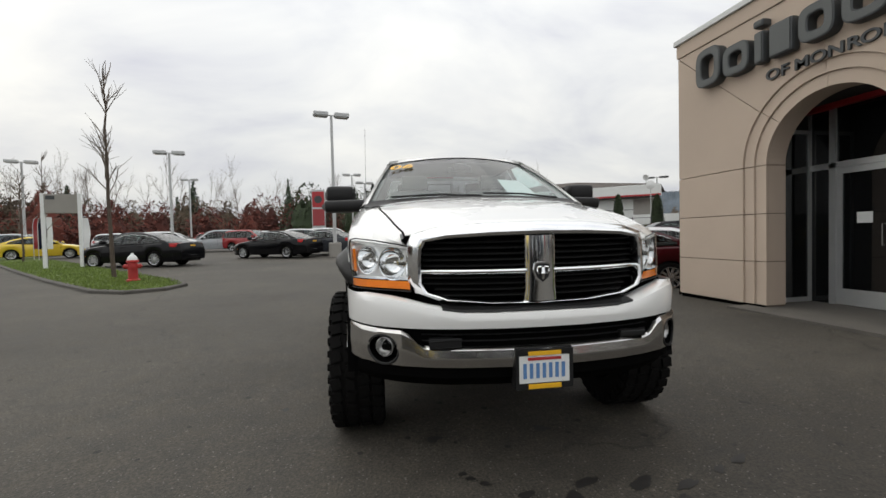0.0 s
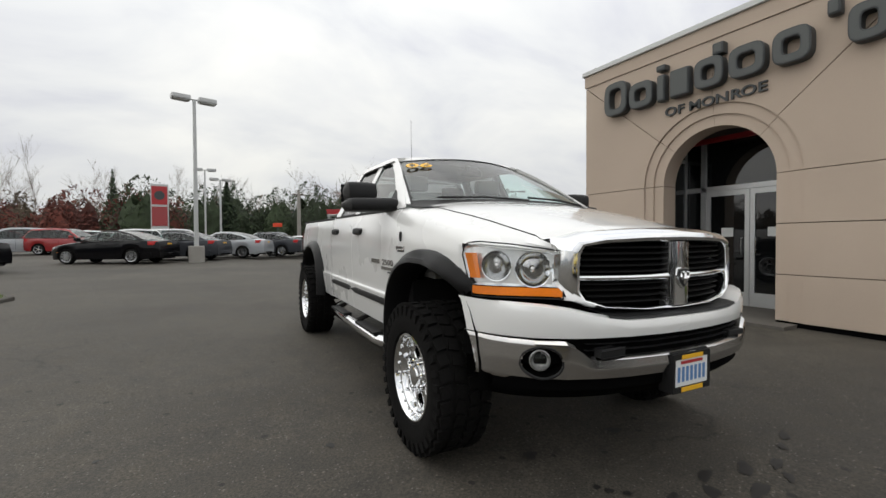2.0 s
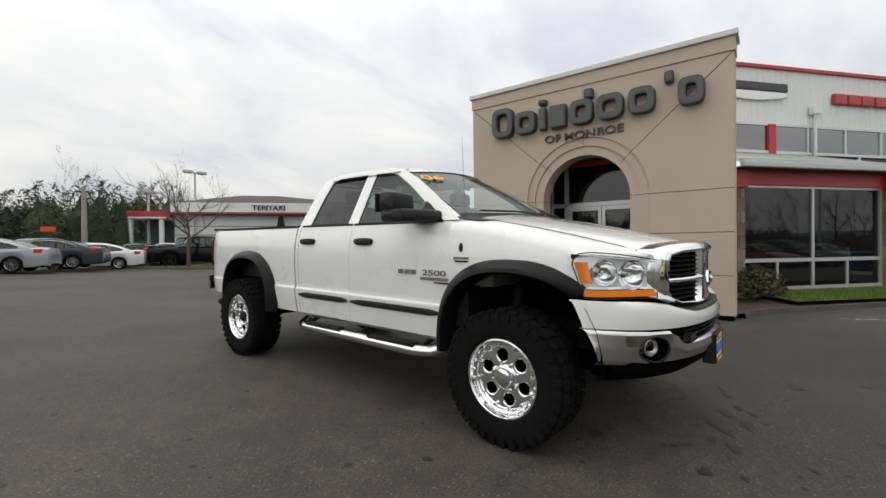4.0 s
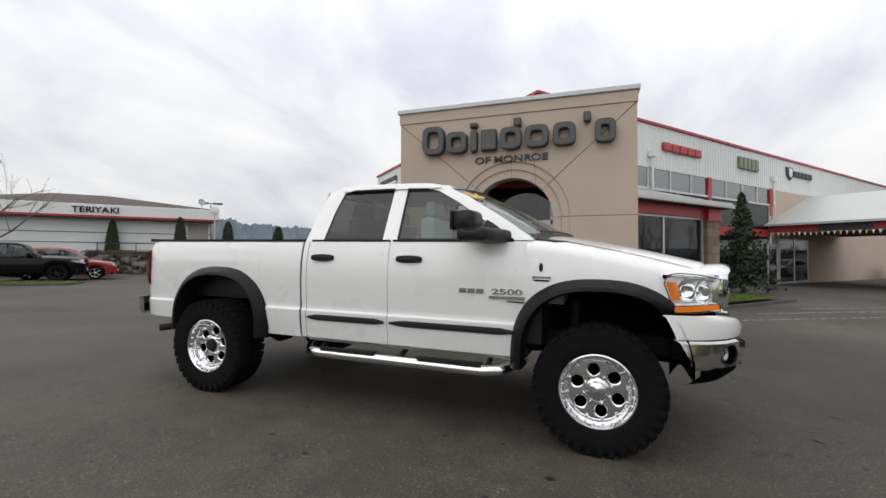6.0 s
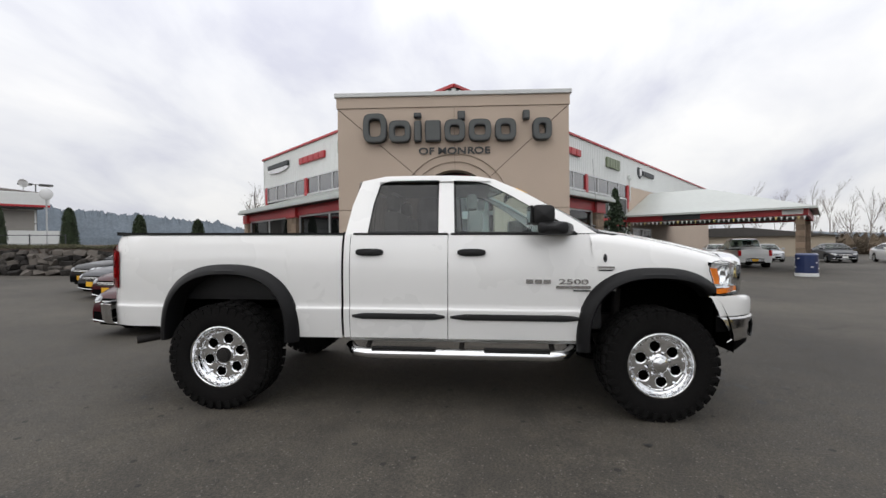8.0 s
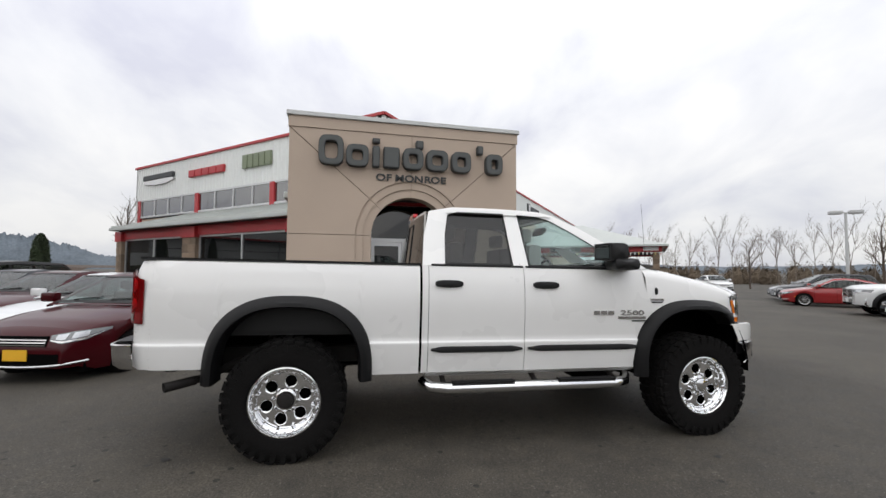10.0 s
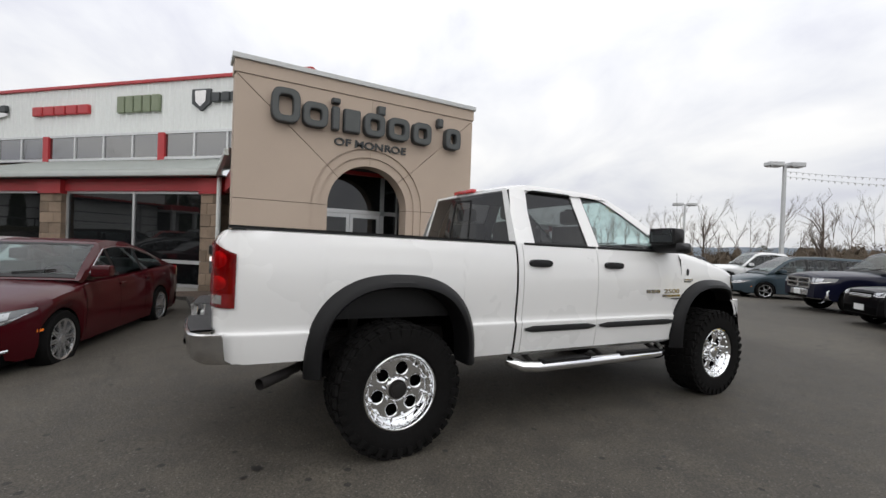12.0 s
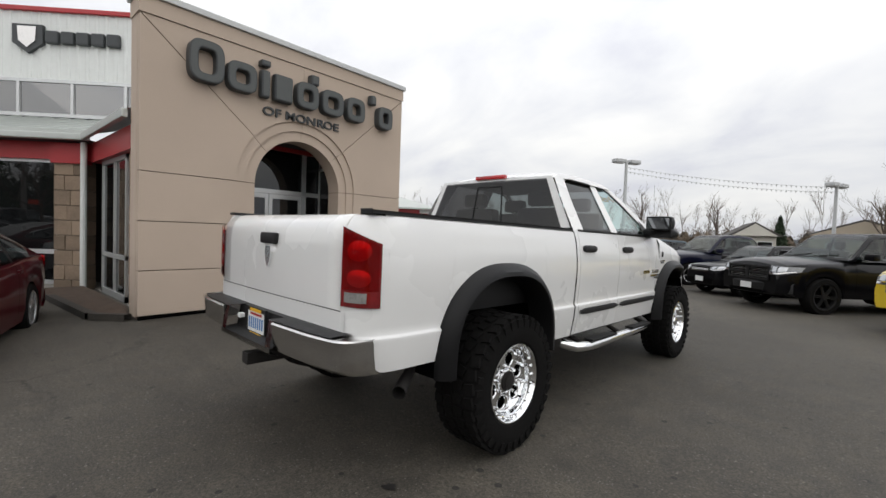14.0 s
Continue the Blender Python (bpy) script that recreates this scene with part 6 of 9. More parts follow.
    for i, (a, b) in enumerate(piers):
        x0, x1 = sorted((sx * a, sx * b))
        stone_pier(W, x0, x1, -3.10, -2.75, -0.05, 2.66, i + int(length))
        part("pier_cap", bx(x0 - 0.03, -3.16, 2.58, x1 + 0.03, -2.9, 2.98), RED, W)
    return W


LW = make_wing("showroom_north_wing", wing_frame((-0.7071, -0.7071)), -1, 17.3, [0.3, 1.7, 3.05, 4.4, 5.75, 7.1, 8.45, 9.85, 11.28, 12.62, 13.9, 15.2, 16.6], (5.78, 11.28, 16.75),
               (0.30, 11.6), [(1.12, 5.88, (3.45,), 0.80), (6.72, 11.3, (9.0,), 0.80)], [(0.55, 1.10), (5.90, 6.72), (11.3, 11.75)], "white showroom wing with red coping and dark shop windows")
mark(LW, -1, 13.35, 16.35, 5.85, 6.40, SIGN_SIDE, "oval")
mark(LW, -1, 9.1, 12.0, 5.90, 6.25, RED, "bars")
mark(LW, -1, 5.85, 7.8, 5.85, 6.45, SIGN_OLIVE, "bars")
mark(LW, -1, 3.75, 4.5, 5.78, 6.52, SIGN_SIDE, "shield")
mark(LW, -1, 1.8, 3.7, 6.05, 6.38, SIGN_SIDE, "bars")

RW = make_wing("showroom_south_wing", wing_frame((0.7645, -0.6446)), 1, 42.0, [0.3, 1.7, 3.1, 4.6, 6.1, 7.7, 9.3, 10.86, 12.4, 14.0, 15.6, 17.1], (4.6, 10.86, 17.17),
               (-0.15, 5.7), [(0.22, 4.60, (2.38,), 0.86)], [(-0.20, 0.19), (4.64, 5.40)], "white showroom wing with red coping and tall windows")
mark(RW, 1, 2.4, 5.2, 5.85, 6.40, SIGN_SIDE, "oval")
mark(RW, 1, 7.1, 10.1, 5.90, 6.25, RED, "bars")
mark(RW, 1, 13.6, 15.7, 5.85, 6.45, SIGN_OLIVE, "bars")
mark(RW, 1, 19.2, 19.95, 5.78, 6.52, SIGN_SIDE, "shield")
mark(RW, 1, 20.1, 22.6, 6.05, 6.38, SIGN_SIDE, "bars")
for a, b in ((5.8, 8.3), (8.3, 10.8), (10.8, 14.0), (14.0, 17.0)):
    p = shared("tall_window", None, RW)
    for z0, z1 in ((0.2, 2.45), (2.85, 4.12)):
        part("pane", bx(a + 0.05, -0.012, z0, b - 0.05, -0.004, z1), STORE_GLASS, p)
    part("mullion", bx(b - 0.05, -0.06, 0.1, b + 0.05, 0.0, 4.16), ALU, p)
    part("red_band", bx(a, -0.08, 2.45, b, 0.0, 2.85), RED, p)
for q in (6.3, 17.4):
    p = part("scupper", bx(q - 0.16, -0.22, 5.50, q + 0.16, -0.03, 5.78, bevel=0.02), WHITE_METAL, RW, "white rainwater box")
    bm = bmesh.new()
    tube(bm, [(q, -0.12, 5.52), (q, -0.12, 4.12)], 0.05, 10)
    part("rain_pipe", bm, WHITE_METAL, p)
part("tan_wall", bx(17.3, -0.06, -0.5, 42.0, 0.0, 5.06), STUCCO, RW, "tan wall under the white band")
part("lower_back", bx(5.7, 0.02, -0.5, 17.3, 0.10, 4.2), DARK_ROOM, RW)
part("lower_back", bx(-17.3, 0.02, -0.4, -11.7, 0.10, 4.2), STUCCO, LW)


# side walls that join the entrance front to the wings
def make_link(s):
    y = 5.44 + s * 2.33
    K = thing("porch_side", Matrix.Identity(4), "glazed side of the porch with a stone pier", "wall", kind="structure")
    y0, y1 = sorted((y, y - s * 0.35))
    stone_pier(K, 6.30, 7.35, y0, y1, -0.05, 2.62, 50 + s)
    if s < 0:
        part("inner_block", bx(7.2, y + 0.3, 0, 9.2, y + 0.4, 3.0), DARK_ROOM, K)
        part("side_frame", bx(7.4, y - 0.04, 0.05, 9.1, y + 0.04, 2.62), STORE_GLASS, K)
        return
    part("red_beam", bx(6.22, min(y, y + s * 0.12) - 0.02, 2.62, 9.6, max(y, y + s * 0.12) + 0.02, 3.0), RED, K)
    fr = bmesh.new()
    for a, b, z0, z1 in ((7.40, 7.47, 0.05, 2.62), (9.1, 9.17, 0.05, 2.62), (8.2, 8.26, 0.05, 2.62), (7.4, 9.17, 2.55, 2.62), (7.4, 9.17, 0.05, 0.16), (7.4, 9.17, 0.78, 0.86)):
        box(fr, a, y - 0.04, z0, b, y + 0.04, z1)
    part("side_frame", fr, ALU, K)
    part("pane", bx(7.45, y - 0.006, 0.1, 9.12, y + 0.006, 2.58), STORE_GLASS, K)
    bm = bmesh.new()
    yo = 5.44 + s * 2.62
    grid(bm, [[(x, yo, 3.14) for x in (6.22, 9.62)], [(x, 5.44 + s * 0.5, 3.9) for x in (6.22, 9.62)]])
    part("side_roof", bm, ROOF_METAL, K)
    part("side_gutter", bx(6.22, min(yo, yo + s * 0.08), 3.0, 9.66, max(yo, yo + s * 0.08), 3.13, bevel=0.015), ROOF_METAL, K)
    part("inner_block", bx(7.2, min(y - s * 0.4, y - s * 0.3), 0, 11.0, max(y - s * 0.4, y - s * 0.3), 3.0), DARK_ROOM, K)
    bm = bmesh.new()
    tube(bm, [(9.50, 5.44 + s * 2.60, 3.05), (9.50, 5.44 + s * 2.60, 0.12), (9.44, 5.44 + s * 2.68, 0.03)], 0.055, 10)
    part("downpipe", bm, WHITE_METAL, K, "white downpipe")


make_link(1)
make_link(-1)


def make_bed(s):
    """A planted strip with a kerb along the shop windows."""
    def P(x, y):
        return (x, 5.44 + s * (y - 5.44))
    k = 1.0 if s > 0 else 0.93
    outer = [P(5.95, 8.10), P(6.35, 8.45), P(8.75, 8.60), P(10.2, 9.45), P(17.2, 16.45)]
    if s < 0:
        outer = [(6.24, 2.90), (6.60, 2.86), (7.13, 2.60), (9.69, 0.68), (13.4, -2.45)]
    inner = [P(6.25, 8.04), P(6.6, 8.04), P(9.3, 8.06), P(10.9, 9.7), P(17.9, 16.3)]
    if s < 0:
        inner = [(6.25, 3.05), (6.7, 3.1), (8.9, 3.3), (9.6, 3.1), (14.2, -0.78)]
    B = thing("planting_bed", Matrix.Identity(4), "kerbed strip of bark mulch along the windows", "planting bed", kind="structure")
    bm = bmesh.new()
    grid(bm, [[(x, y, gz(x, y) + (0.03 if s > 0 else 0.055)) for x, y in outer], [(x, y, gz(x, y) + 0.10) for x, y in inner]])
    part("mulch", bm, BARK_MULCH, B)
    top = 0.045 if s > 0 else 0.085
    for a, b in zip(outer, outer[1:]):
        A, C = Vector((*a, gz(*a))), Vector((*b, gz(*b)))
        d = (C - A).normalized()
        n = Vector((-d.y, d.x, 0)) * (0.075 if s > 0 else -0.075)
        bm = bmesh.new()
        rows = []
        for q in (A, C - d * 0.01):
            rows.append([q - n + Vector((0, 0, -0.05)), q - n + Vector((0, 0, top * 0.7)), q - n * 0.7 + Vector((0, 0, top)), q + n + Vector((0, 0, top + 0.005)), q + n + Vector((0, 0, -0.05))])
        grid(bm, rows)
        part("kerb_stone", bm, MUDDY_KERB if s > 0 else DARK_KERB, B)
    return B


make_bed(1)
make_bed(-1)


def leaf_cloud(bm, rnd, n, place, size, squash=1.0):
    """Loose leaves: n small bent quads at places drawn from place()."""
    for _ in range(n):
        c = Vector(place())
        a = Vector((rnd.gauss(0, 1), rnd.gauss(0, 1), rnd.gauss(0, 1))).normalized()
        b = a.orthogonal().normalized()
        k = size * rnd.uniform(0.6, 1.4)
        m = a.cross(b) * k * 0.25
        vs = [bm.verts.new(c + p) for p in (-a * k, -b * k * 0.5 + m, a * k, b * k * 0.5 + m)]
        bm.faces.new(vs)


def make_shrub(x, y, r, h, seed, material, label):
    rnd = random.Random(seed)
    S = thing("shrub", pose(x, y, gz(x, y) + 0.11), label, "shrub")
    bm = bmesh.new()
    for k in range(7):
        a = 2 * math.pi * k / 7
        tube(bm, [(0, 0, -0.02), (0.3 * r * math.cos(a), 0.3 * r * math.sin(a), h * 0.5), (0.7 * r * math.cos(a), 0.7 * r * math.sin(a), h * 0.85)], [0.014, 0.010, 0.003], 5)
    part("stems", bm, BARK, S)
    bm = bmesh.new()

    def place():
        a, f = rnd.uniform(0, 6.283), rnd.random() ** 0.4
        z = rnd.uniform(0.12, 1.0)
        w = math.sin(math.pi * min(1, z * 0.85 + 0.12)) * (1 + 0.25 * math.sin(a * 3 + seed))
        return (r * f * w * math.cos(a), r * f * w * math.sin(a), h * z)
    leaf_cloud(bm, rnd, 900, place, 0.045)
    part("leaves", bm, material, S)


make_shrub(8.35, 2.75, 0.50, 0.72, 5, OLIVE_LEAF, "low dull olive shrub beside the stucco front")
make_shrub(9.0, 2.55, 0.30, 0.40, 6, OLIVE_LEAF, "low dull olive shrub in bark mulch")


def make_lawn():
    """The strip of grass before the south shop window."""
    a, b, c, d = Vector((8.1, 2.06)), Vector((13.0, -1.95)), Vector((14.0, -0.75)), Vector((9.35, 2.95))
    bm = bmesh.new()
    bm.faces.new([bm.verts.new((p.x, p.y, gz(*p) + 0.155)) for p in (a, b, c, d)])
    tagged(part("lawn", bm, SOIL), "strip of turf before the shop window", "lawn", kind="structure")
    rnd = random.Random(14)
    verts, faces = [], []
    for _ in range(9000):
        f, g = rnd.random(), rnd.random()
        p = a.lerp(b, f).lerp(d.lerp(c, f), g)
        z, h, t, k = gz(*p) + 0.15, rnd.uniform(0.03, 0.07), rnd.uniform(0, 6.28), rnd.uniform(0.010, 0.018)
        v = len(verts)
        verts += [(p.x - k * math.cos(t), p.y - k * math.sin(t), z), (p.x + k * math.cos(t), p.y + k * math.sin(t), z), (p.x + rnd.uniform(-0.03, 0.03), p.y + rnd.uniform(-0.03, 0.03), z + h)]
        faces.append((v, v + 1, v + 2))
    me = bpy.data.meshes.new("lawn_grass")
    me.from_pydata(verts, [], faces)
    me.materials.append(GRASS)
    tagged(new("lawn_grass", me), "short green grass before the shop window", "grass", kind="stuff")


make_lawn()


# ---- drive-through canopy on the south wing ----
def make_canopy():
    C = thing("drive_canopy", wing_frame((0.7645, -0.6446)), "drive-through canopy with a pale hipped roof and red fascia", "canopy", kind="structure")
    s0, s1, out, ez, pz = 16.9, 26.6, 8.9, 3.12, 4.95
    sm = (s0 + s1) / 2
    bm = bmesh.new()
    def strip(a, b, c, d, n):
        for i in range(n):
            f, g = i / n, (i + 1) / n
            p = [Vector(a).lerp(Vector(b), f), Vector(a).lerp(Vector(b), g), Vector(d).lerp(Vector(c), g), Vector(d).lerp(Vector(c), f)]
            bm.faces.new([bm.verts.new(q) for q in p])
    e = 0.35
    strip((s0 - e, 0, ez), (s0 - e, -out - e, ez), (sm, -3.6, pz), (sm, 0, pz), 14)
    strip((s1 + e, 0, ez), (s1 + e, -out - e, ez), (sm, -3.6, pz), (sm, 0, pz), 14)
    strip((s0 - e, -out - e, ez), (s1 + e, -out - e, ez), (sm, -3.6, pz), (sm, -3.6, pz), 10)
    part("hip_roof", bm, ROOF_METAL, C, "pale metal hipped roof")
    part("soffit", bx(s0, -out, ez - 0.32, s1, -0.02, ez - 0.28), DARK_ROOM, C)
    for a in ((s0 - 0.05, -out, s0 + 0.05, -0.1), (s1 - 0.05, -out, s1 + 0.05, -0.1), (s0 - 0.05, -out - 0.05, s1 + 0.05, -out + 0.05)):
        part("red_fascia", bx(a[0], a[1], ez - 0.42, a[2], a[3], ez - 0.06), RED, C)
    part("sign_panel", bx(s0 - 0.08, -4.2, ez - 0.40, s0 - 0.055, -2.2, ez - 0.08), SIGN_SIDE, C, "dark sign panel")
    part("white_panel", bx(s0 - 0.08, -out + 0.15, ez - 0.36, s0 - 0.055, -out + 1.0, ez - 0.12), PAPER, C)
    for a in ((s0 - e - 0.06, -out - e, s0 - e + 0.02, 0), (s0 - e, -out - e - 0.06, s1 + e, -out - e + 0.02)):
        part("gutter", bx(a[0], a[1], ez - 0.10, a[2], a[3], ez + 0.01), ROOF_METAL, C)
    for x in (s0 + 0.35, s1 - 0.35):
        stone_pier(C, x - 0.18, x + 0.18, -out + 0.1, -out + 0.46, -0.45, ez - 0.4, 91 + int(x))
    P = thing("pennant_string", wing_frame((0.7645, -0.6446)), "string of small white pennants under the canopy edge", "bunting")
    bm = bmesh.new()
    tube(bm, [(s0 - 0.12, y, ez - 0.46 - 0.03 * math.sin(y * 2.1) ** 2) for y in frange(-0.2, -out, 24)], 0.008, 4)
    tube(bm, [(x, -out - 0.12, ez - 0.46) for x in frange(s0, s1, 8)], 0.008, 4)
    part("cord", bm, PAPER, P)
    for i in range(38):
        y = -0.3 - i * 0.23
        bm = bmesh.new()
        prism(bm, [(y - 0.06, ez - 0.47), (y + 0.06, ez - 0.47), (y + 0.01, ez - 0.65)], "x", s0 - 0.123, s0 - 0.119)
        part("pennant", bm, PAPER if i % 4 else PALE_YELLOW, P)
    # shop window and door under the canopy
    w = shared("canopy_window", None, RW)
    part("pane", bx(18.1, -0.085, 0.0, 21.8, -0.07, 2.3), STORE_GLASS, w)
    bm = bmesh.new()
    for a, b, z0, z1 in ((18.0, 18.1, -0.1, 2.4), (21.8, 21.9, -0.1, 2.4), (19.9, 20.0, 0.0, 2.3), (18.1, 21.8, 2.3, 2.4), (18.1, 21.8, -0.1, 0.0)):
        box(bm, a, -0.11, z0, b, -0.06, z1)
    part("window_frame", bm, ALU, w)
    d = shared("canopy_door", None, RW)
    part("door_glass", bx(16.7, -0.09, -0.35, 17.7, -0.07, 1.95), STORE_GLASS, d)
    fr = bmesh.new()
    for a, b, z0, z1 in ((16.6, 16.7, -0.4, 2.1), (17.7, 17.8, -0.4, 2.1), (16.7, 17.7, 1.95, 2.1)):
        box(fr, a, -0.12, z0, b, -0.06, z1)
    part("door_frame", fr, ALU, d)


make_canopy()


# ---- parked cars ----
def car_wheel_meshes(r, w, spokes, key, cache={}):
    """Tyre and rim meshes, shared by all wheels of a size."""
    if key in cache:
        return cache[key]
    h = w / 2
    bm = bmesh.new()
    lathe(bm, [(r * 0.70, -h * 0.8), (r * 0.74, -h), (r * 0.93, -h), (r, -h * 0.7), (r, h * 0.7), (r * 0.93, h), (r * 0.74, h), (r * 0.70, h * 0.8)], 28)
    t = part("tyre", bm, RUBBER, smooth=True)
    bm = bmesh.new()
    lathe(bm, [(r * 0.72, h * 0.78), (r * 0.70, h * 0.95), (r * 0.64, h * 0.90), (r * 0.62, h * 0.2), (r * 0.62, -h * 0.5)], 28)
    lathe(bm, [(r * 0.17, h * 0.55), (r * 0.15, h * 0.88), (0.0, h * 0.90)], 14)
    for k in range(spokes):
        m = pose(0, 0, 0, 0, 360 * k / spokes, 0)
        for o in (-0.045, 0.045):
            box(bm, r * (o - 0.028), h * 0.62, r * 0.12, r * (o + 0.028) , h * 0.84, r * 0.66, m=m)
    rm = part("rim", bm, BRIGHT_TRIM if spokes != 6 else BLACK)
    bm = bmesh.new()
    lathe(bm, [(r * 0.60, h * 0.3), (0.0, h * 0.3)], 20)
    bk = part("brake_disc", bm, BLACK_DEEP)
    out = [o.data for o in (t, rm, bk)]
    for o in (t, rm, bk):
        bpy.data.objects.remove(o)
    cache[key] = out
    return out


PAINTS = {}


def paint_of(name, c):
    if name not in PAINTS:
        dark = max(c) < 0.1
        PAINTS[name] = mat(name, c, 0.34 if dark else 0.30, 0.0 if dark else 0.10, var=0.03, scale=1, fine=10, coat=0.5 if dark else 0.9, spec=0.05 if dark else 0.5)
    return PAINTS[name]


HEAD_LENS = mat("pale lamp lens", (0.50, 0.52, 0.54), 0.1, 0.4, var=0.15, scale=14, fine=60, coat=1.0)
SHADES = {"sedan": dict(L=4.76, W=1.84, wb=2.78, r=0.335, clear=0.22, fo=0.87,
                        top=[(-2.42, 0.78), (-2.36, 1.00), (-2.05, 1.055), (-1.2, 1.04), (0.4, 0.99), (0.95, 0.985), (1.5, 0.925), (2.0, 0.840), (2.22, 0.770), (2.33, 0.69), (2.38, 0.58)],
                        roof=[(-1.80, 1.06), (-1.15, 1.32), (-0.60, 1.45), (-0.10, 1.475), (0.25, 1.44), (0.75, 1.20), (1.15, 0.975)], arch=0.38, spokes=10),
          "suv": dict(L=4.60, W=1.86, wb=2.66, r=0.355, clear=0.26, fo=0.92,
                      top=[(-2.30, 0.85), (-2.25, 1.10), (-1.9, 1.10), (0.5, 1.08), (0.95, 1.07), (1.6, 1.00), (2.05, 0.93), (2.22, 0.82), (2.30, 0.68)],
                      roof=[(-2.20, 1.12), (-1.98, 1.52), (-1.80, 1.66), (-0.6, 1.71), (0.05, 1.68), (0.35, 1.60), (1.10, 1.07)], arch=0.41, spokes=5),
          "van": dict(L=5.05, W=1.98, wb=3.03, r=0.335, clear=0.22, fo=1.0,
                      top=[(-2.52, 0.85), (-2.46, 1.10), (-2.0, 1.10), (0.5, 1.06), (1.2, 1.02), (1.8, 0.92), (2.2, 0.82), (2.44, 0.70), (2.52, 0.58)],
                      roof=[(-2.40, 1.12), (-2.15, 1.58), (-1.9, 1.70), (-0.6, 1.75), (0.25, 1.72), (0.60, 1.62), (1.45, 1.02)], arch=0.385, spokes=5),
          "compact": dict(L=4.30, W=1.76, wb=2.60, r=0.345, clear=0.26, fo=0.80,
                          top=[(-2.15, 0.80), (-2.12, 1.00), (-1.8, 1.02), (0.5, 1.00), (0.85, 1.00), (1.5, 0.96), (1.95, 0.925), (2.10, 0.88), (2.15, 0.74)],
                          roof=[(-2.08, 1.02), (-1.98, 1.38), (-1.85, 1.50), (-0.6, 1.54), (0.05, 1.53), (0.30, 1.48), (0.85, 1.00)], arch=0.41, spokes=5),
          "truck": dict(L=5.80, W=2.00, wb=3.57, r=0.42, clear=0.40, fo=1.02,
                        top=[(-2.88, 0.95), (-2.84, 1.26), (-0.70, 1.26), (0.6, 1.22), (1.15, 1.25), (1.9, 1.235), (2.5, 1.195), (2.72, 1.165), (2.84, 1.10), (2.88, 0.98)],
                        roof=[(-0.88, 1.22), (-0.82, 1.74), (-0.70, 1.87), (-0.1, 1.93), (0.35, 1.90), (0.58, 1.82), (1.22, 1.22)], arch=0.48, spokes=5),
          "crew": dict(L=5.85, W=2.00, wb=3.57, r=0.42, clear=0.38, fo=1.02,
                       top=[(-2.90, 0.95), (-2.86, 1.26), (-1.30, 1.26), (0.6, 1.24), (1.15, 1.25), (1.9, 1.235), (2.5, 1.195), (2.74, 1.165), (2.86, 1.10), (2.90, 0.98)],
                       roof=[(-1.46, 1.20), (-1.38, 1.70), (-1.22, 1.82), (-0.2, 1.90), (0.35, 1.88), (0.60, 1.81), (1.30, 1.20)], arch=0.48, spokes=6)}


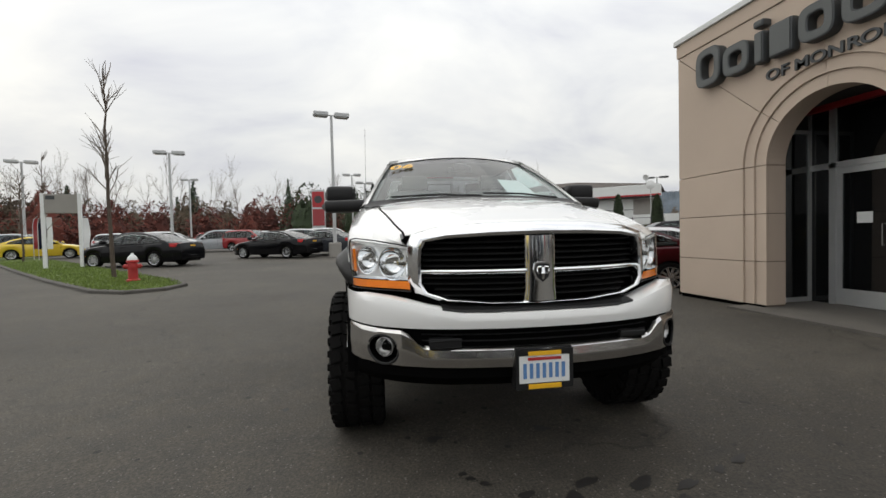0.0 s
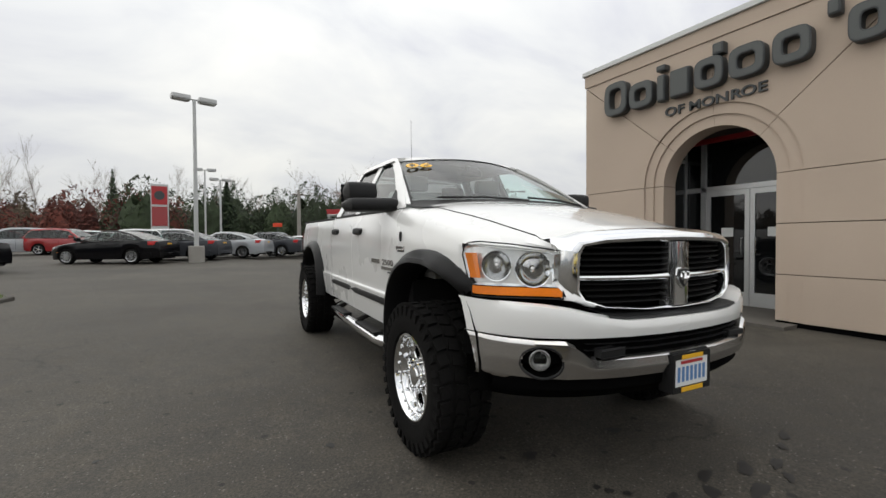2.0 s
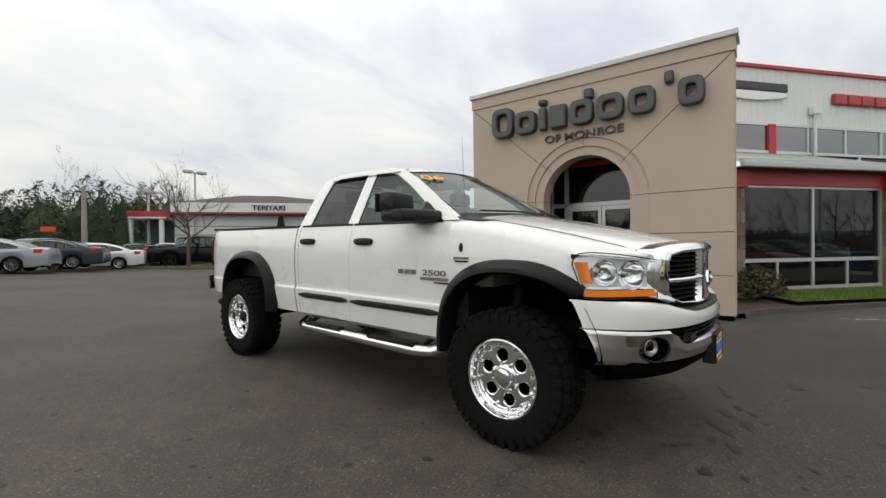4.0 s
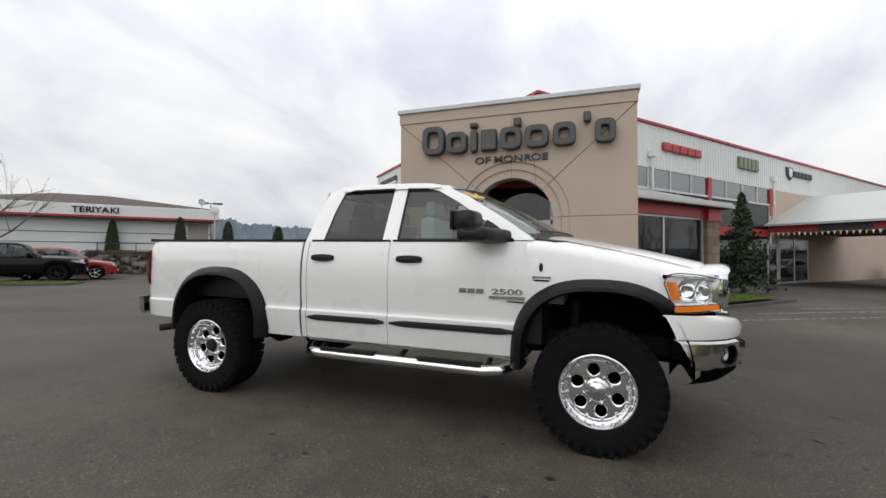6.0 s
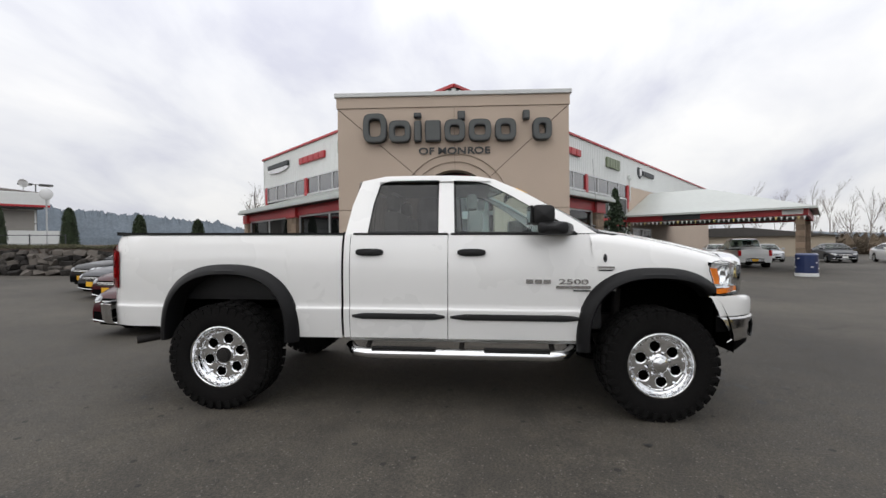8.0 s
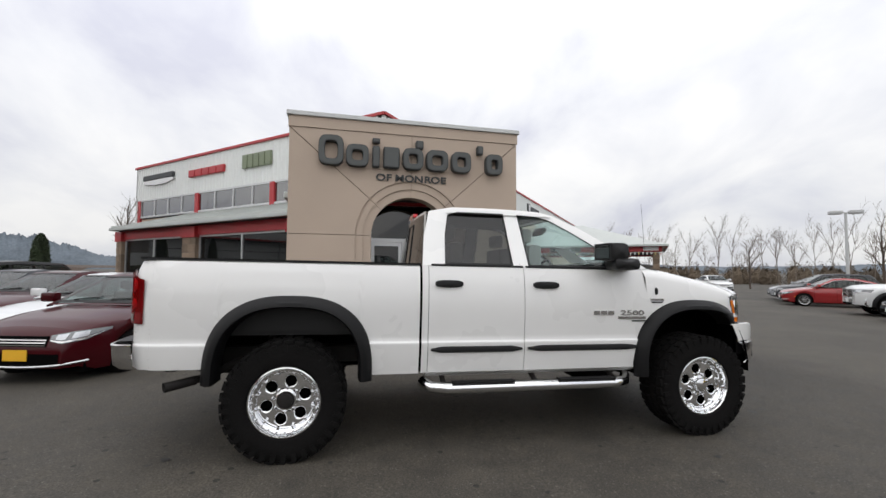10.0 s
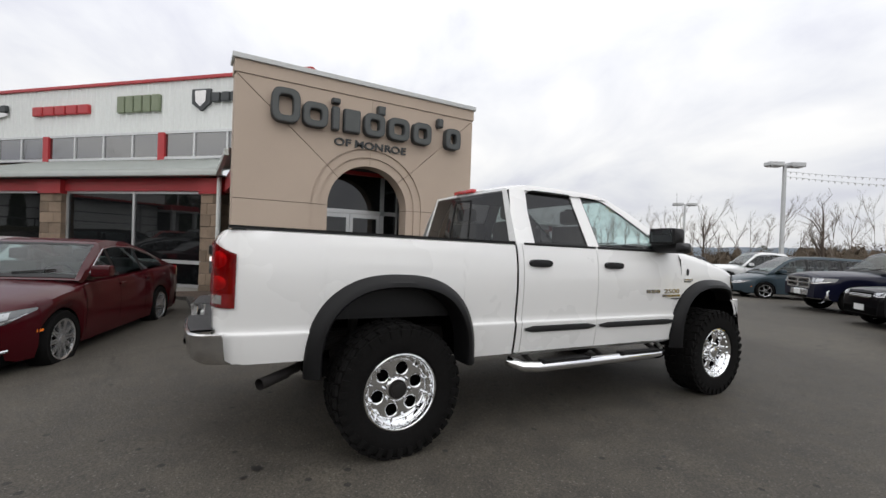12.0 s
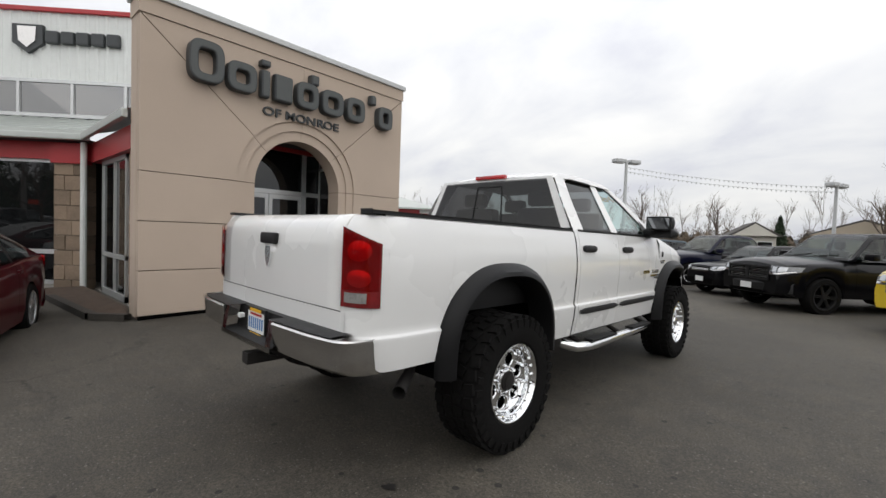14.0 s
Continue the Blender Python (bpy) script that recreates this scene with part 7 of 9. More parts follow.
def make_car(shape, m, paint, label, category="car", grille="bar", plate=None):
    d = SHADES[shape]
    L, W, r = d["L"], d["W"], d["r"]
    hw = W / 2
    C = thing("parked_" + ("pickup" if shape in ("truck", "crew") else "car" if shape in ("sedan",) else "suv" if shape in ("suv", "compact") else "minivan"), m, label, category)
    pickup = shape in ("truck", "crew")
    uf = L / 2 - d["fo"]
    ur = uf - d["wb"]

    def plan(u):
        e = max(0.0, (abs(u) - (L / 2 - 0.75)) / 0.75)
        return 1 - ((0.34 if not pickup else 0.20) if u > 0 else 0.14) * e ** 2.0

    def bottom(u):
        b = d["clear"] + (0.06 if abs(u) > L / 2 - 0.3 else 0)
        for c in (uf, ur):
            q = d["arch"] ** 2 - (u - c) ** 2
            if q > 0:
                b = max(b, r + math.sqrt(q) * 0.98 - 0.01)
        return b
    us = sorted(set([round(x, 3) for x in frange(-L / 2, L / 2, 30)] + [round(c + s * d["arch"] * k, 3) for c in (uf, ur) for s in (-1, 1) for k in (0.3, 0.6, 0.8, 0.92, 0.985, 1.01)] + [round(p[0], 3) for p in d["top"]]))
    bulge = 0.045 if pickup else 0.018

    def section(u):
        t, b, h = lerp_list(u, d["top"]), bottom(u), hw * plan(u)
        for c in (uf, ur):
            h *= 1 + 0.018 * max(0.0, 1 - abs(u - c) / 0.75)
        sh = t - (0.055 if pickup else 0.035)
        return [(h * 0.95, b), (h * 0.985, b + (sh - b) * 0.2), (h, b + (sh - b) * 0.55), (h * 0.995, b + (sh - b) * 0.74), (h * 0.975, sh - (sh - b) * 0.12), (h * 0.950, sh - 0.02), (h * 0.90, sh), (h * 0.62, t), (h * 0.3, t + bulge * 0.8), (0.0, t + bulge)]
    rows = []
    for u in us:
        half = section(u)
        rows.append([(u, v, w) for v, w in half] + [(u, -v, w) for v, w in half[-2::-1]])
    bm = bmesh.new()
    vs = grid(bm, rows)
    bm.faces.new(vs[0])
    bm.faces.new(vs[-1][::-1])
    body = part("body", bm, paint, C, smooth=True)
    # lower hull, dark, closes the body below
    part("underbody", bx(-L / 2 + 0.15, -hw * 0.80, d["clear"] - 0.02, L / 2 - 0.2, hw * 0.80, d["clear"] + 0.5), BLACK_DEEP, C)
    roof = d["roof"]
    belt0 = lerp_list(0.3, d["top"])

    def wid(w):
        f = (w - belt0) / (max(p[1] for p in roof) - belt0)
        return hw * (0.93 - (0.20 if pickup else 0.25) * max(0.0, min(1.15, f)))
    u_front, u_back = roof[-2][0] + (roof[-1][0] - roof[-2][0]) * 0.72, roof[0][0] + (roof[1][0] - roof[0][0]) * 0.55
    w_low, w_high = roof[-1][0] - 0.05, roof[-3][0] + 0.06
    r_low, r_high = roof[0][0] + 0.02, roof[2][0] - 0.03
    gus = sorted(set(round(x, 4) for x in frange(roof[0][0], roof[-1][0], 20) + [p[0] for p in roof] + [u_front, u_back, w_low, w_high, r_low, r_high]))

    def belt(u):
        return lerp_list(u, d["top"]) - 0.02

    def head(u):
        """Top edge of the side windows."""
        return max(belt(u) + 0.02, lerp_list(u, roof) - 0.10)
    rows = []
    for u in gus:
        b = belt(u)
        t = max(lerp_list(u, roof), b + 0.04)
        e = head(u)
        half = [(wid(b), b), (wid(e), e), (wid(t) + 0.004, max(e + 0.004, t - 0.045 * min(1, (t - b) / 0.3))), (wid(t) * 0.93, t - 0.004), (wid(t) * 0.6, t + 0.002), (0.0, t + 0.006)]
        rows.append([(u, v, w) for v, w in half] + [(u, -v, w) for v, w in half[-2::-1]])
    bm = bmesh.new()
    vs = [[bm.verts.new(p) for p in r_] for r_ in rows]
    for i in range(len(gus) - 1):
        um = (gus[i] + gus[i + 1]) / 2
        for j in range(10):
            front_hole = 3 <= j <= 6 and (w_high < um < w_low or r_low < um < r_high)
            side_hole = j in (0, 9) and u_back < um < u_front
            if not front_hole and not side_hole:
                bm.faces.new((vs[i][j], vs[i + 1][j], vs[i + 1][j + 1], vs[i][j + 1]))
    part("cabin", bm, paint, body, smooth=True)

    # glass: windscreen, rear screen, side panes
    def screen(us_, name, a, material, lift):
        rws = []
        for u in us_:
            t = lerp_list(u, roof)
            rws.append([(u, f * wid(t) * 0.93, t + lift + 0.008 * (1 - f * f)) for f in frange(-a, a, 9)])
        p = outward(sheet(name, rws, material, body), (1 if us_[0] > 0 else -1, 0, 0.5))
        return p
    screen(frange(w_low, w_high, 6), "windscreen", 1.0, CAR_SCREEN, 0.0)
    screen(frange(r_low, r_high, 6), "rear_screen", 1.0, CAR_DARK, 0.0)
    screen(frange(w_high, w_high + 0.05, 2), "screen_header", 0.99, BLACK, 0.004)
    screen(frange(w_low, w_low - 0.07, 2), "screen_foot", 0.99, BLACK, 0.004)
    n = {"sedan": 3, "suv": 3, "compact": 3, "van": 3, "truck": 1, "crew": 2}[shape]
    cuts = frange(u_front, u_back, n + 1)
    for a, b in zip(cuts, cuts[1:]):
        for s in (-1, 1):
            bm = bmesh.new()
            lo, hi = [], []
            for u in frange(a, b, 7):
                lo.append((u, s * (wid(belt(u)) - 0.002), belt(u)))
                hi.append((u, s * (wid(head(u)) - 0.002), head(u)))
            grid(bm, [lo, hi])
            outward(part("side_window", bm, CAR_DARK, body, smooth=True), (0, s, 0))
    for c in cuts[1:-1]:
        for s in (-1, 1):
            sheet("door_pillar", [[(c + e, s * (wid(z) + 0.003), z) for z in (belt(c), head(c) + 0.01)] for e in (-0.04, 0.04)], BLACK, body)
    # what shows through the glass: trim, dash, seats, wheel
    inner = [(roof[-1][0] - 0.15) - k for k in (0.0, 0.30, 0.60)] + [roof[0][0] + 0.12]
    sheet("cabin_trim", [[(u, f * (wid(belt(u)) - 0.03), belt(u) + (0.065 if k < 2 else 0.035)) for f in frange(-1, 1, 5)] for k, u in enumerate(inner)], CABIN, body)
    room = max(p[1] for p in roof) - belt0
    for u in ([0.10, -0.85] if shape in ("sedan", "suv", "compact") else [0.35, -0.6, -1.5] if shape == "van" else [-0.25] if shape == "truck" else [0.10, -0.80]):
        for v in (-0.38, 0.38):
            b = belt(u)
            bm = bx(u - 0.07, v - 0.23, b - 0.05, u + 0.07, v + 0.23, b + room * 0.36, bevel=0.05)
            box(bm, u - 0.06, v - 0.12, b + room * 0.42, u + 0.05, v + 0.12, b + room * 0.74, bevel=0.04)
            box(bm, u - 0.02, v - 0.05, b + room * 0.30, u + 0.0, v + 0.05, b + room * 0.50)
            part("seat", bm, CABIN_SEAT, body, smooth=True)
    uw = roof[-2][0] - 0.12
    bm = bmesh.new()
    tube(bm, [(uw + 0.05 * math.sin(a), 0.38 + 0.18 * math.cos(a), belt(uw) + 0.02 + 0.17 * math.sin(a)) for a in frange(0, 2 * math.pi, 17)], 0.016, 6, caps=False)
    part("steering_wheel", bm, BLACK, body)
    for v in (-0.50, 0.10):
        bm = bmesh.new()
        pts = []
        for f, g in ((0.0, 0.06), (0.5, 0.10), (1.0, 0.13)):
            u = w_low - g
            pts.append((u, v * hw * 1.1 + f * 0.42, lerp_list(u, roof) + 0.022))
        tube(bm, pts, 0.010, 5)
        part("wiper", bm, BLACK, body)

    def front_u(v, z):
        """How far ahead the body's skin lies at half width v and height z."""
        def within(u):
            half = section(u)
            if z < half[0][1] - 0.02:
                return False
            for (v0, z0), (v1, z1) in zip(half, half[1:]):
                if z0 <= z <= z1 and z1 > z0:
                    return abs(v) <= v0 + (v1 - v0) * (z - z0) / (z1 - z0)
            return z < half[0][1]
        u = L / 2
        while u > L / 2 - 1.4 and not within(u):
            u -= 0.02
        if u > L / 2 - 0.001:
            return L / 2
        a, b = u, u + 0.02
        for _ in range(6):
            c = (a + b) / 2
            a, b = (c, b) if within(c) else (a, c)
        return a

    def on_nose(name, pts, lift, material, parent, label=""):
        """A skin laid on the car's nose; pts: rows of half width and height."""
        return sheet(name, [[(front_u(v, z) + lift, v, z) for v, z in r_] for r_ in pts], material, parent, label)
    # lamps, grille, bumpers, plates, mirrors, handles
    ht = lerp_list(L / 2 - 0.12, d["top"])
    for s in (-1, 1):
        hl = shared("headlight", None, C)
        zt = ht + 0.012 if not pickup else 1.085
        lo = [(0.0, 0.130), (0.35, 0.165), (0.75, 0.13), (1.0, 0.02)] if not pickup else [(0.0, 0.21), (0.6, 0.20), (1.0, 0.13)]
        hi = [(0.0, 0.06), (0.4, 0.025), (0.8, 0.0), (1.0, -0.008)] if not pickup else [(0.0, 0.0), (1.0, 0.02)]
        v0, v1 = (0.46, 0.945) if not pickup else (0.585, 0.965)

        def lamp(f0, f1, g0, g1, n=9):
            out = []
            for f in frange(f0, f1, n):
                a, b = zt - lerp_list(f, lo), zt - lerp_list(f, hi)
                out.append([(s * hw * (v0 + (v1 - v0) * f), a + (b - a) * g) for g in frange(g0, g1, 4)])
            return out
        on_nose("lamp_body", lamp(0, 1, 0, 1, 13), 0.010, LAMP_DARK, hl, "dark lamp body")
        on_nose("lamp_strip", lamp(0.03, 0.93, 0.06, 0.22), 0.016, CHROME_SOFT, hl, "bright strip")
        on_nose("lamp_bowl", lamp(0.16, 0.42, 0.34, 0.90, 5), 0.016, HEAD_LENS, hl, "bright reflector")
        on_nose("lamp_bowl", lamp(0.52, 0.76, 0.34, 0.90, 5), 0.016, HEAD_LENS, hl, "bright reflector")
        if not pickup:
            on_nose("marker_lamp", [[(s * hw * v, zt - 0.26 + 0.03 * g) for g in (0, 1)] for v in (0.955, 0.965, 0.975)], 0.008, AMBER, hl)
        tr = []
        for f in frange(0, 1, 6):
            u = -L / 2 + 0.05 + 0.36 * f ** 1.4
            v = hw * plan(u) * (0.72 + 0.275 * min(1, f * 2.2)) + 0.006
            zt = lerp_list(-L / 2 + 0.35, d["top"]) - 0.06
            z0 = zt - (0.17 if not pickup else 0.36)
            tr.append([(u - 0.012, s * v, z0), (u - 0.016, s * (v + 0.004), (z0 + zt) / 2), (u - 0.008, s * v, zt)])
        if not pickup:
            sheet("taillight", tr, RED_LENS, C, "red taillight")
        else:
            part("taillight", bx(-L / 2 - 0.012, s * hw * 0.70 if s > 0 else -hw * 0.865, 0.85, -L / 2 + 0.12, s * hw * 0.865 if s > 0 else -hw * 0.70, 1.2, bevel=0.02), RED_LENS, C, "red taillight")
        um = roof[-2][0] + (roof[-1][0] - roof[-2][0]) * 0.45
        zm = lerp_list(um, d["top"]) + 0.10
        part("door_mirror", bx(um - 0.08, s * (hw - 0.02) if s > 0 else -(hw + 0.20), zm - 0.075, um + 0.08, s * (hw + 0.20) if s > 0 else -(hw - 0.02), zm + 0.075, bevel=0.035), paint, C, smooth=True)
        for c in [p - 0.16 for p in cuts[1:max(2, len(cuts) - 1)]]:
            part("door_handle", bx(c, s * hw * 0.985 - 0.012, lerp_list(c, d["top"]) - 0.16, c + 0.17, s * hw * 0.985 + 0.022, lerp_list(c, d["top"]) - 0.125, bevel=0.008), paint, C)
        for c in cuts[1:max(2, len(cuts) - 1)] + [u_front + 0.05]:
            if min(abs(c - uf), abs(c - ur)) < d["arch"]:
                continue
            sheet("door_gap", [[(c + e, s * (v + 0.003), w) for v, w in section(c)[1:6]] for e in (-0.004, 0.004)], BLACK_DEEP, body)
    gz0, gz1 = d["clear"] + 0.16, ht - 0.09
    gw = hw * (0.42 if not pickup else 0.56)
    gb = (gz1 + gz0) / 2 if not pickup else gz0 + (gz1 - gz0) * 0.42
    if pickup:
        gr = part("grille", bx(L / 2 - 0.12, -gw, gb, L / 2 + 0.012, gw, gz1, bevel=0.02), BLACK_DEEP, C)
    else:
        gb = gz1 - 0.10
        gr = on_nose("grille", [[(gw * f, gb + (gz1 + 0.03 - gb) * g) for g in frange(0, 1, 4)] for f in frange(-1.05, 1.05, 11)], 0.008, BLACK_DEEP, C)
        on_nose("lower_grille", [[(hw * 0.62 * f, d["clear"] + 0.08 + 0.16 * g) for g in frange(0, 1, 4)] for f in frange(-1, 1, 11)], 0.008, BLACK_DEEP, C)
    if grille in ("cross", "dark"):
        bm = bmesh.new()
        box(bm, L / 2 + 0.008, -0.05, gb, L / 2 + 0.04, 0.05, gz1)
        box(bm, L / 2 + 0.008, -gw, (gb + gz1) / 2 - 0.02, L / 2 + 0.03, gw, (gb + gz1) / 2 + 0.02)
        for z in (gb - 0.02, gz1 - 0.02):
            box(bm, L / 2 + 0.0, -gw - 0.04, z, L / 2 + 0.035, gw + 0.04, z + 0.045)
        for v in (-gw - 0.04, gw):
            box(bm, L / 2 + 0.0, v, gb, L / 2 + 0.03, v + 0.04, gz1)
        for k in range(8):
            z = gb + (gz1 - gb) * (k + 0.5) / 8
            part("grille_bar", bx(L / 2 + 0.008, -gw * 0.97, z - 0.0035, L / 2 + 0.018, gw * 0.97, z + 0.0035), BRIGHT_TRIM, gr)
        part("grille_cross", bm, BRIGHT_TRIM if grille == "cross" else BLACK, gr, "bright grille cross" if grille == "cross" else "dull grille cross")
    else:
        for i in range(3):
            z = gb + (gz1 - gb) * (i + 0.5) / 3
            if pickup:
                part("grille_bar", bx(L / 2 + 0.006, -gw * 0.95, z - 0.008, L / 2 + 0.022, gw * 0.95, z + 0.008), CHROME_SOFT, gr)
            else:
                on_nose("grille_bar", [[(gw * f, z - 0.007), (gw * f, z + 0.007)] for f in frange(-1, 1, 9)], 0.014, CHROME_SOFT, gr)
    bump = BRIGHT_TRIM if pickup and grille == "cross" else paint if not pickup else BLACK
    for end, s in (("front_bumper", 1), ("rear_bumper", -1)):
        if s > 0 and not pickup:
            part("plate", bx(L / 2 + 0.012, -0.16, d["clear"] + 0.15, L / 2 + 0.024, 0.16, d["clear"] + 0.29), plate or PAPER, C)
            continue
        rws = []
        for f in frange(-1, 1, 11):
            u = s * (L / 2 + 0.02 - 0.34 * abs(f) ** 3)
            v = f * hw * 0.96 * (1.0 if abs(f) < 0.9 else plan(u) * 1.04)
            z0, z1 = d["clear"] + 0.02, d["clear"] + (0.30 if not pickup else 0.34)
            rws.append([(u - s * 0.06, v, z0), (u + s * 0.02, v, z0 + 0.06), (u + s * 0.03, v, z1 - 0.06), (u - s * 0.03, v, z1)])
        sheet(end, rws, bump, C)
        pz = d["clear"] + (0.20 if s > 0 else (0.62 if not pickup else 0.2))
        pu = s * (L / 2 + 0.056 + (0.0 if s > 0 or pickup else -0.03))
        part("plate", bx(min(pu, pu - s * 0.01), -0.16, pz - 0.07, max(pu, pu - s * 0.01), 0.16, pz + 0.07), (plate or PAPER) if s > 0 else YELLOW, C)
        bm = bmesh.new()
        box(bm, s * (L / 2 + 0.052) - 0.004, -hw * 0.5, d["clear"] + 0.05, s * (L / 2 + 0.052) + 0.004, hw * 0.5, d["clear"] + 0.12)
        part("lower_intake", bm, BLACK_DEEP, C)
    if shape == "sedan":
        bm = bmesh.new()
        tube(bm, [(front_u(f * hw, d["clear"] + 0.10) + 0.012, f * hw, d["clear"] + 0.07 + 0.09 * abs(f) ** 2) for f in frange(-0.82, 0.82, 17)], 0.016, 6)
        part("lower_strip", bm, BRIGHT_TRIM, C, "thin chrome strip")
        for s in (-1, 1):
            bm = bmesh.new()
            tube(bm, [(u, s * (wid(lerp_list(u, roof) - 0.085) + 0.010), lerp_list(u, roof) - 0.085) for u in frange(roof[-2][0] + 0.12, roof[1][0] - 0.2, 12)], 0.010, 5)
            part("window_trim", bm, BRIGHT_TRIM, C, "thin bright trim")
    if "flare" in label:
        for c in (uf, ur):
            for s in (-1, 1):
                rws = []
                for a in frange(-0.05, math.pi + 0.05, 19):
                    rws.append([(c + q * math.cos(a), s * (hw + o), max(0.30, r + q * math.sin(a) * 0.98)) for q, o in ((d["arch"] - 0.01, -0.05), (d["arch"], 0.075), (d["arch"] + 0.07, 0.070), (d["arch"] + 0.12, 0.0))])
                sheet("wheel_flare", rws, FLARE, C, "black wheel flare")
    if pickup:
        # a near-black block stands in for the shaded hollow of the bed
        part("bed_well", bx(-L / 2 + 0.10, -hw * 0.80, 1.0, roof[0][0] - 0.08, hw * 0.80, lerp_list(-2.0, d["top"]) + 0.020), BLACK_DEEP, C)
    ty, rm, bk = car_wheel_meshes(r, 0.235 if not pickup else 0.28, d["spokes"], shape)
    for u in (uf, ur):
        for s in (-1, 1):
            w = shared("wheel", None, C, pose(u, s * (hw - 0.125), r, 0, 13 * u, 0 if s > 0 else 180))
            for nm, me in (("tyre", ty), ("rim", rm), ("brake_disc", bk)):
                shared(nm, me, w)
    return C


CAR_SCREEN = glass("green windscreen glass", (0.60, 0.76, 0.72), 0.0, ior=1.75)
CAR_DARK = glass("car window glass", (0.42, 0.48, 0.48), 0.0, ior=1.6)
CABIN = mat("dark cabin trim", (0.022, 0.022, 0.023), 0.8, var=0.15, scale=6)
CABIN_SEAT = mat("grey car seat", (0.06, 0.058, 0.055), 0.85, var=0.15, scale=8)
LAMP_DARK = mat("dark lamp glass", (0.16, 0.165, 0.17), 0.12, 0.5, var=0.3, scale=16, fine=70, coat=1.0)
BLACK_P, CHAR_P, NAVY_P = paint_of("black paint", (0.003, 0.003, 0.004)), paint_of("charcoal paint", (0.045, 0.048, 0.055)), paint_of("navy paint", (0.006, 0.007, 0.020))
WHITE_P, SILVER_P, MAROON_P = paint_of("white paint", (0.72, 0.73, 0.73)), paint_of("silver paint", (0.36, 0.38, 0.40)), paint_of("maroon paint", (0.048, 0.0025, 0.005))
RED_P, YELLOW_P, TEAL_P = paint_of("bright red paint", (0.30, 0.016, 0.018)), paint_of("bright yellow paint", (0.70, 0.50, 0.03)), paint_of("slate blue paint", (0.045, 0.065, 0.080))

# by the shop windows
make_car("sedan", heading(5.50, 10.30, -0.956, 0.292, gz(5.5, 10.3) + 0.03), MAROON_P, "dark maroon sedan parked nose out by the shop windows", plate=YELLOW)
for i, (sh, p, nm) in enumerate((("sedan", WHITE_P, "white sedan"), ("sedan", MAROON_P, "dark maroon sedan"), ("sedan", CHAR_P, "charcoal sedan"), ("suv", BLACK_P, "black crossover"))):
    make_car(sh, heading(7.55 + 1.70 * i, 11.60 + 1.90 * i, -0.935, 0.355), p, nm + " in the row along the north wing", "suv" if sh == "suv" else "car", plate=YELLOW)
# along the boulder wall
make_car("crew", heading(9.65, 30.2, 0.80, -0.60), BLACK_P, "black crew-cab pickup parked before the boulder wall", "pickup", "bar")
make_car("suv", heading(12.28, 30.64, 0.80, -0.60), RED_P, "red hatchback parked before the boulder wall", "suv")
make_car("sedan", heading(14.0, 33.6, 0.80, -0.60), SILVER_P, "silver sedan parked before the boulder wall")
# the row south of the lot, noses to the showroom
NOSE = (0.687, 0.727)


def in_row(wx, wy, wb, half):
    """Pose of a car in the south row whose left front wheel stands at wx, wy."""
    f = Vector(NOSE)
    left = Vector((-f.y, f.x))
    c = Vector((wx, wy)) - left * half - f * wb
    return heading(c.x, c.y, *NOSE)


make_car("crew", in_row(-1.70, -3.12, 1.88, 0.93), BLACK_P, "black crew-cab pickup with dark wheels", "pickup", "dark")
make_car("compact", in_row(0.02, -5.42, 1.35, 0.80), BLACK_P, "black compact off-roader in the south row", "suv")
make_car("truck", in_row(1.98, -8.2, 1.88, 0.93), NAVY_P, "navy blue pickup with a bright grille", "pickup", "cross")
make_car("van", in_row(5.60, -11.2, 1.52, 0.90), TEAL_P, "slate blue minivan in the south row", "minivan")
make_car("truck", in_row(8.25, -13.6, 1.88, 0.93), WHITE_P, "white pickup with dark wheel flares in the south row", "pickup", "cross")
make_car("truck", in_row(-4.34, -0.9, 1.88, 0.93), YELLOW_P, "yellow pickup with a bright grille", "pickup", "cross")
make_car("sedan", in_row(13.6, -16.7, 1.45, 0.85), RED_P, "red sedan at the far end of the south row")
make_car("suv", in_row(15.7, -19.0, 1.41, 0.85), CHAR_P, "grey crossover at the far end of the south row", "suv")
make_car("sedan", in_row(17.9, -21.3, 1.45, 0.85), SILVER_P, "silver sedan at the far end of the south row")
# under and beyond the canopy
make_car("truck", heading(25.7, -13.6, 0.94, -0.33, gz(25.7, -13.6) - 0.12), WHITE_P, "white pickup seen from behind under the canopy", "pickup", "cross")
for i, (x, y, p, nm) in enumerate(((34, -21, SILVER_P, "silver"), (31.5, -24.5, CHAR_P, "charcoal"), (29.5, -27.5, WHITE_P, "white"), (36, -18, WHITE_P, "white"))):
    make_car("sedan", heading(x, y, -0.9, 0.4), p, nm + " sedan parked far beyond the canopy")
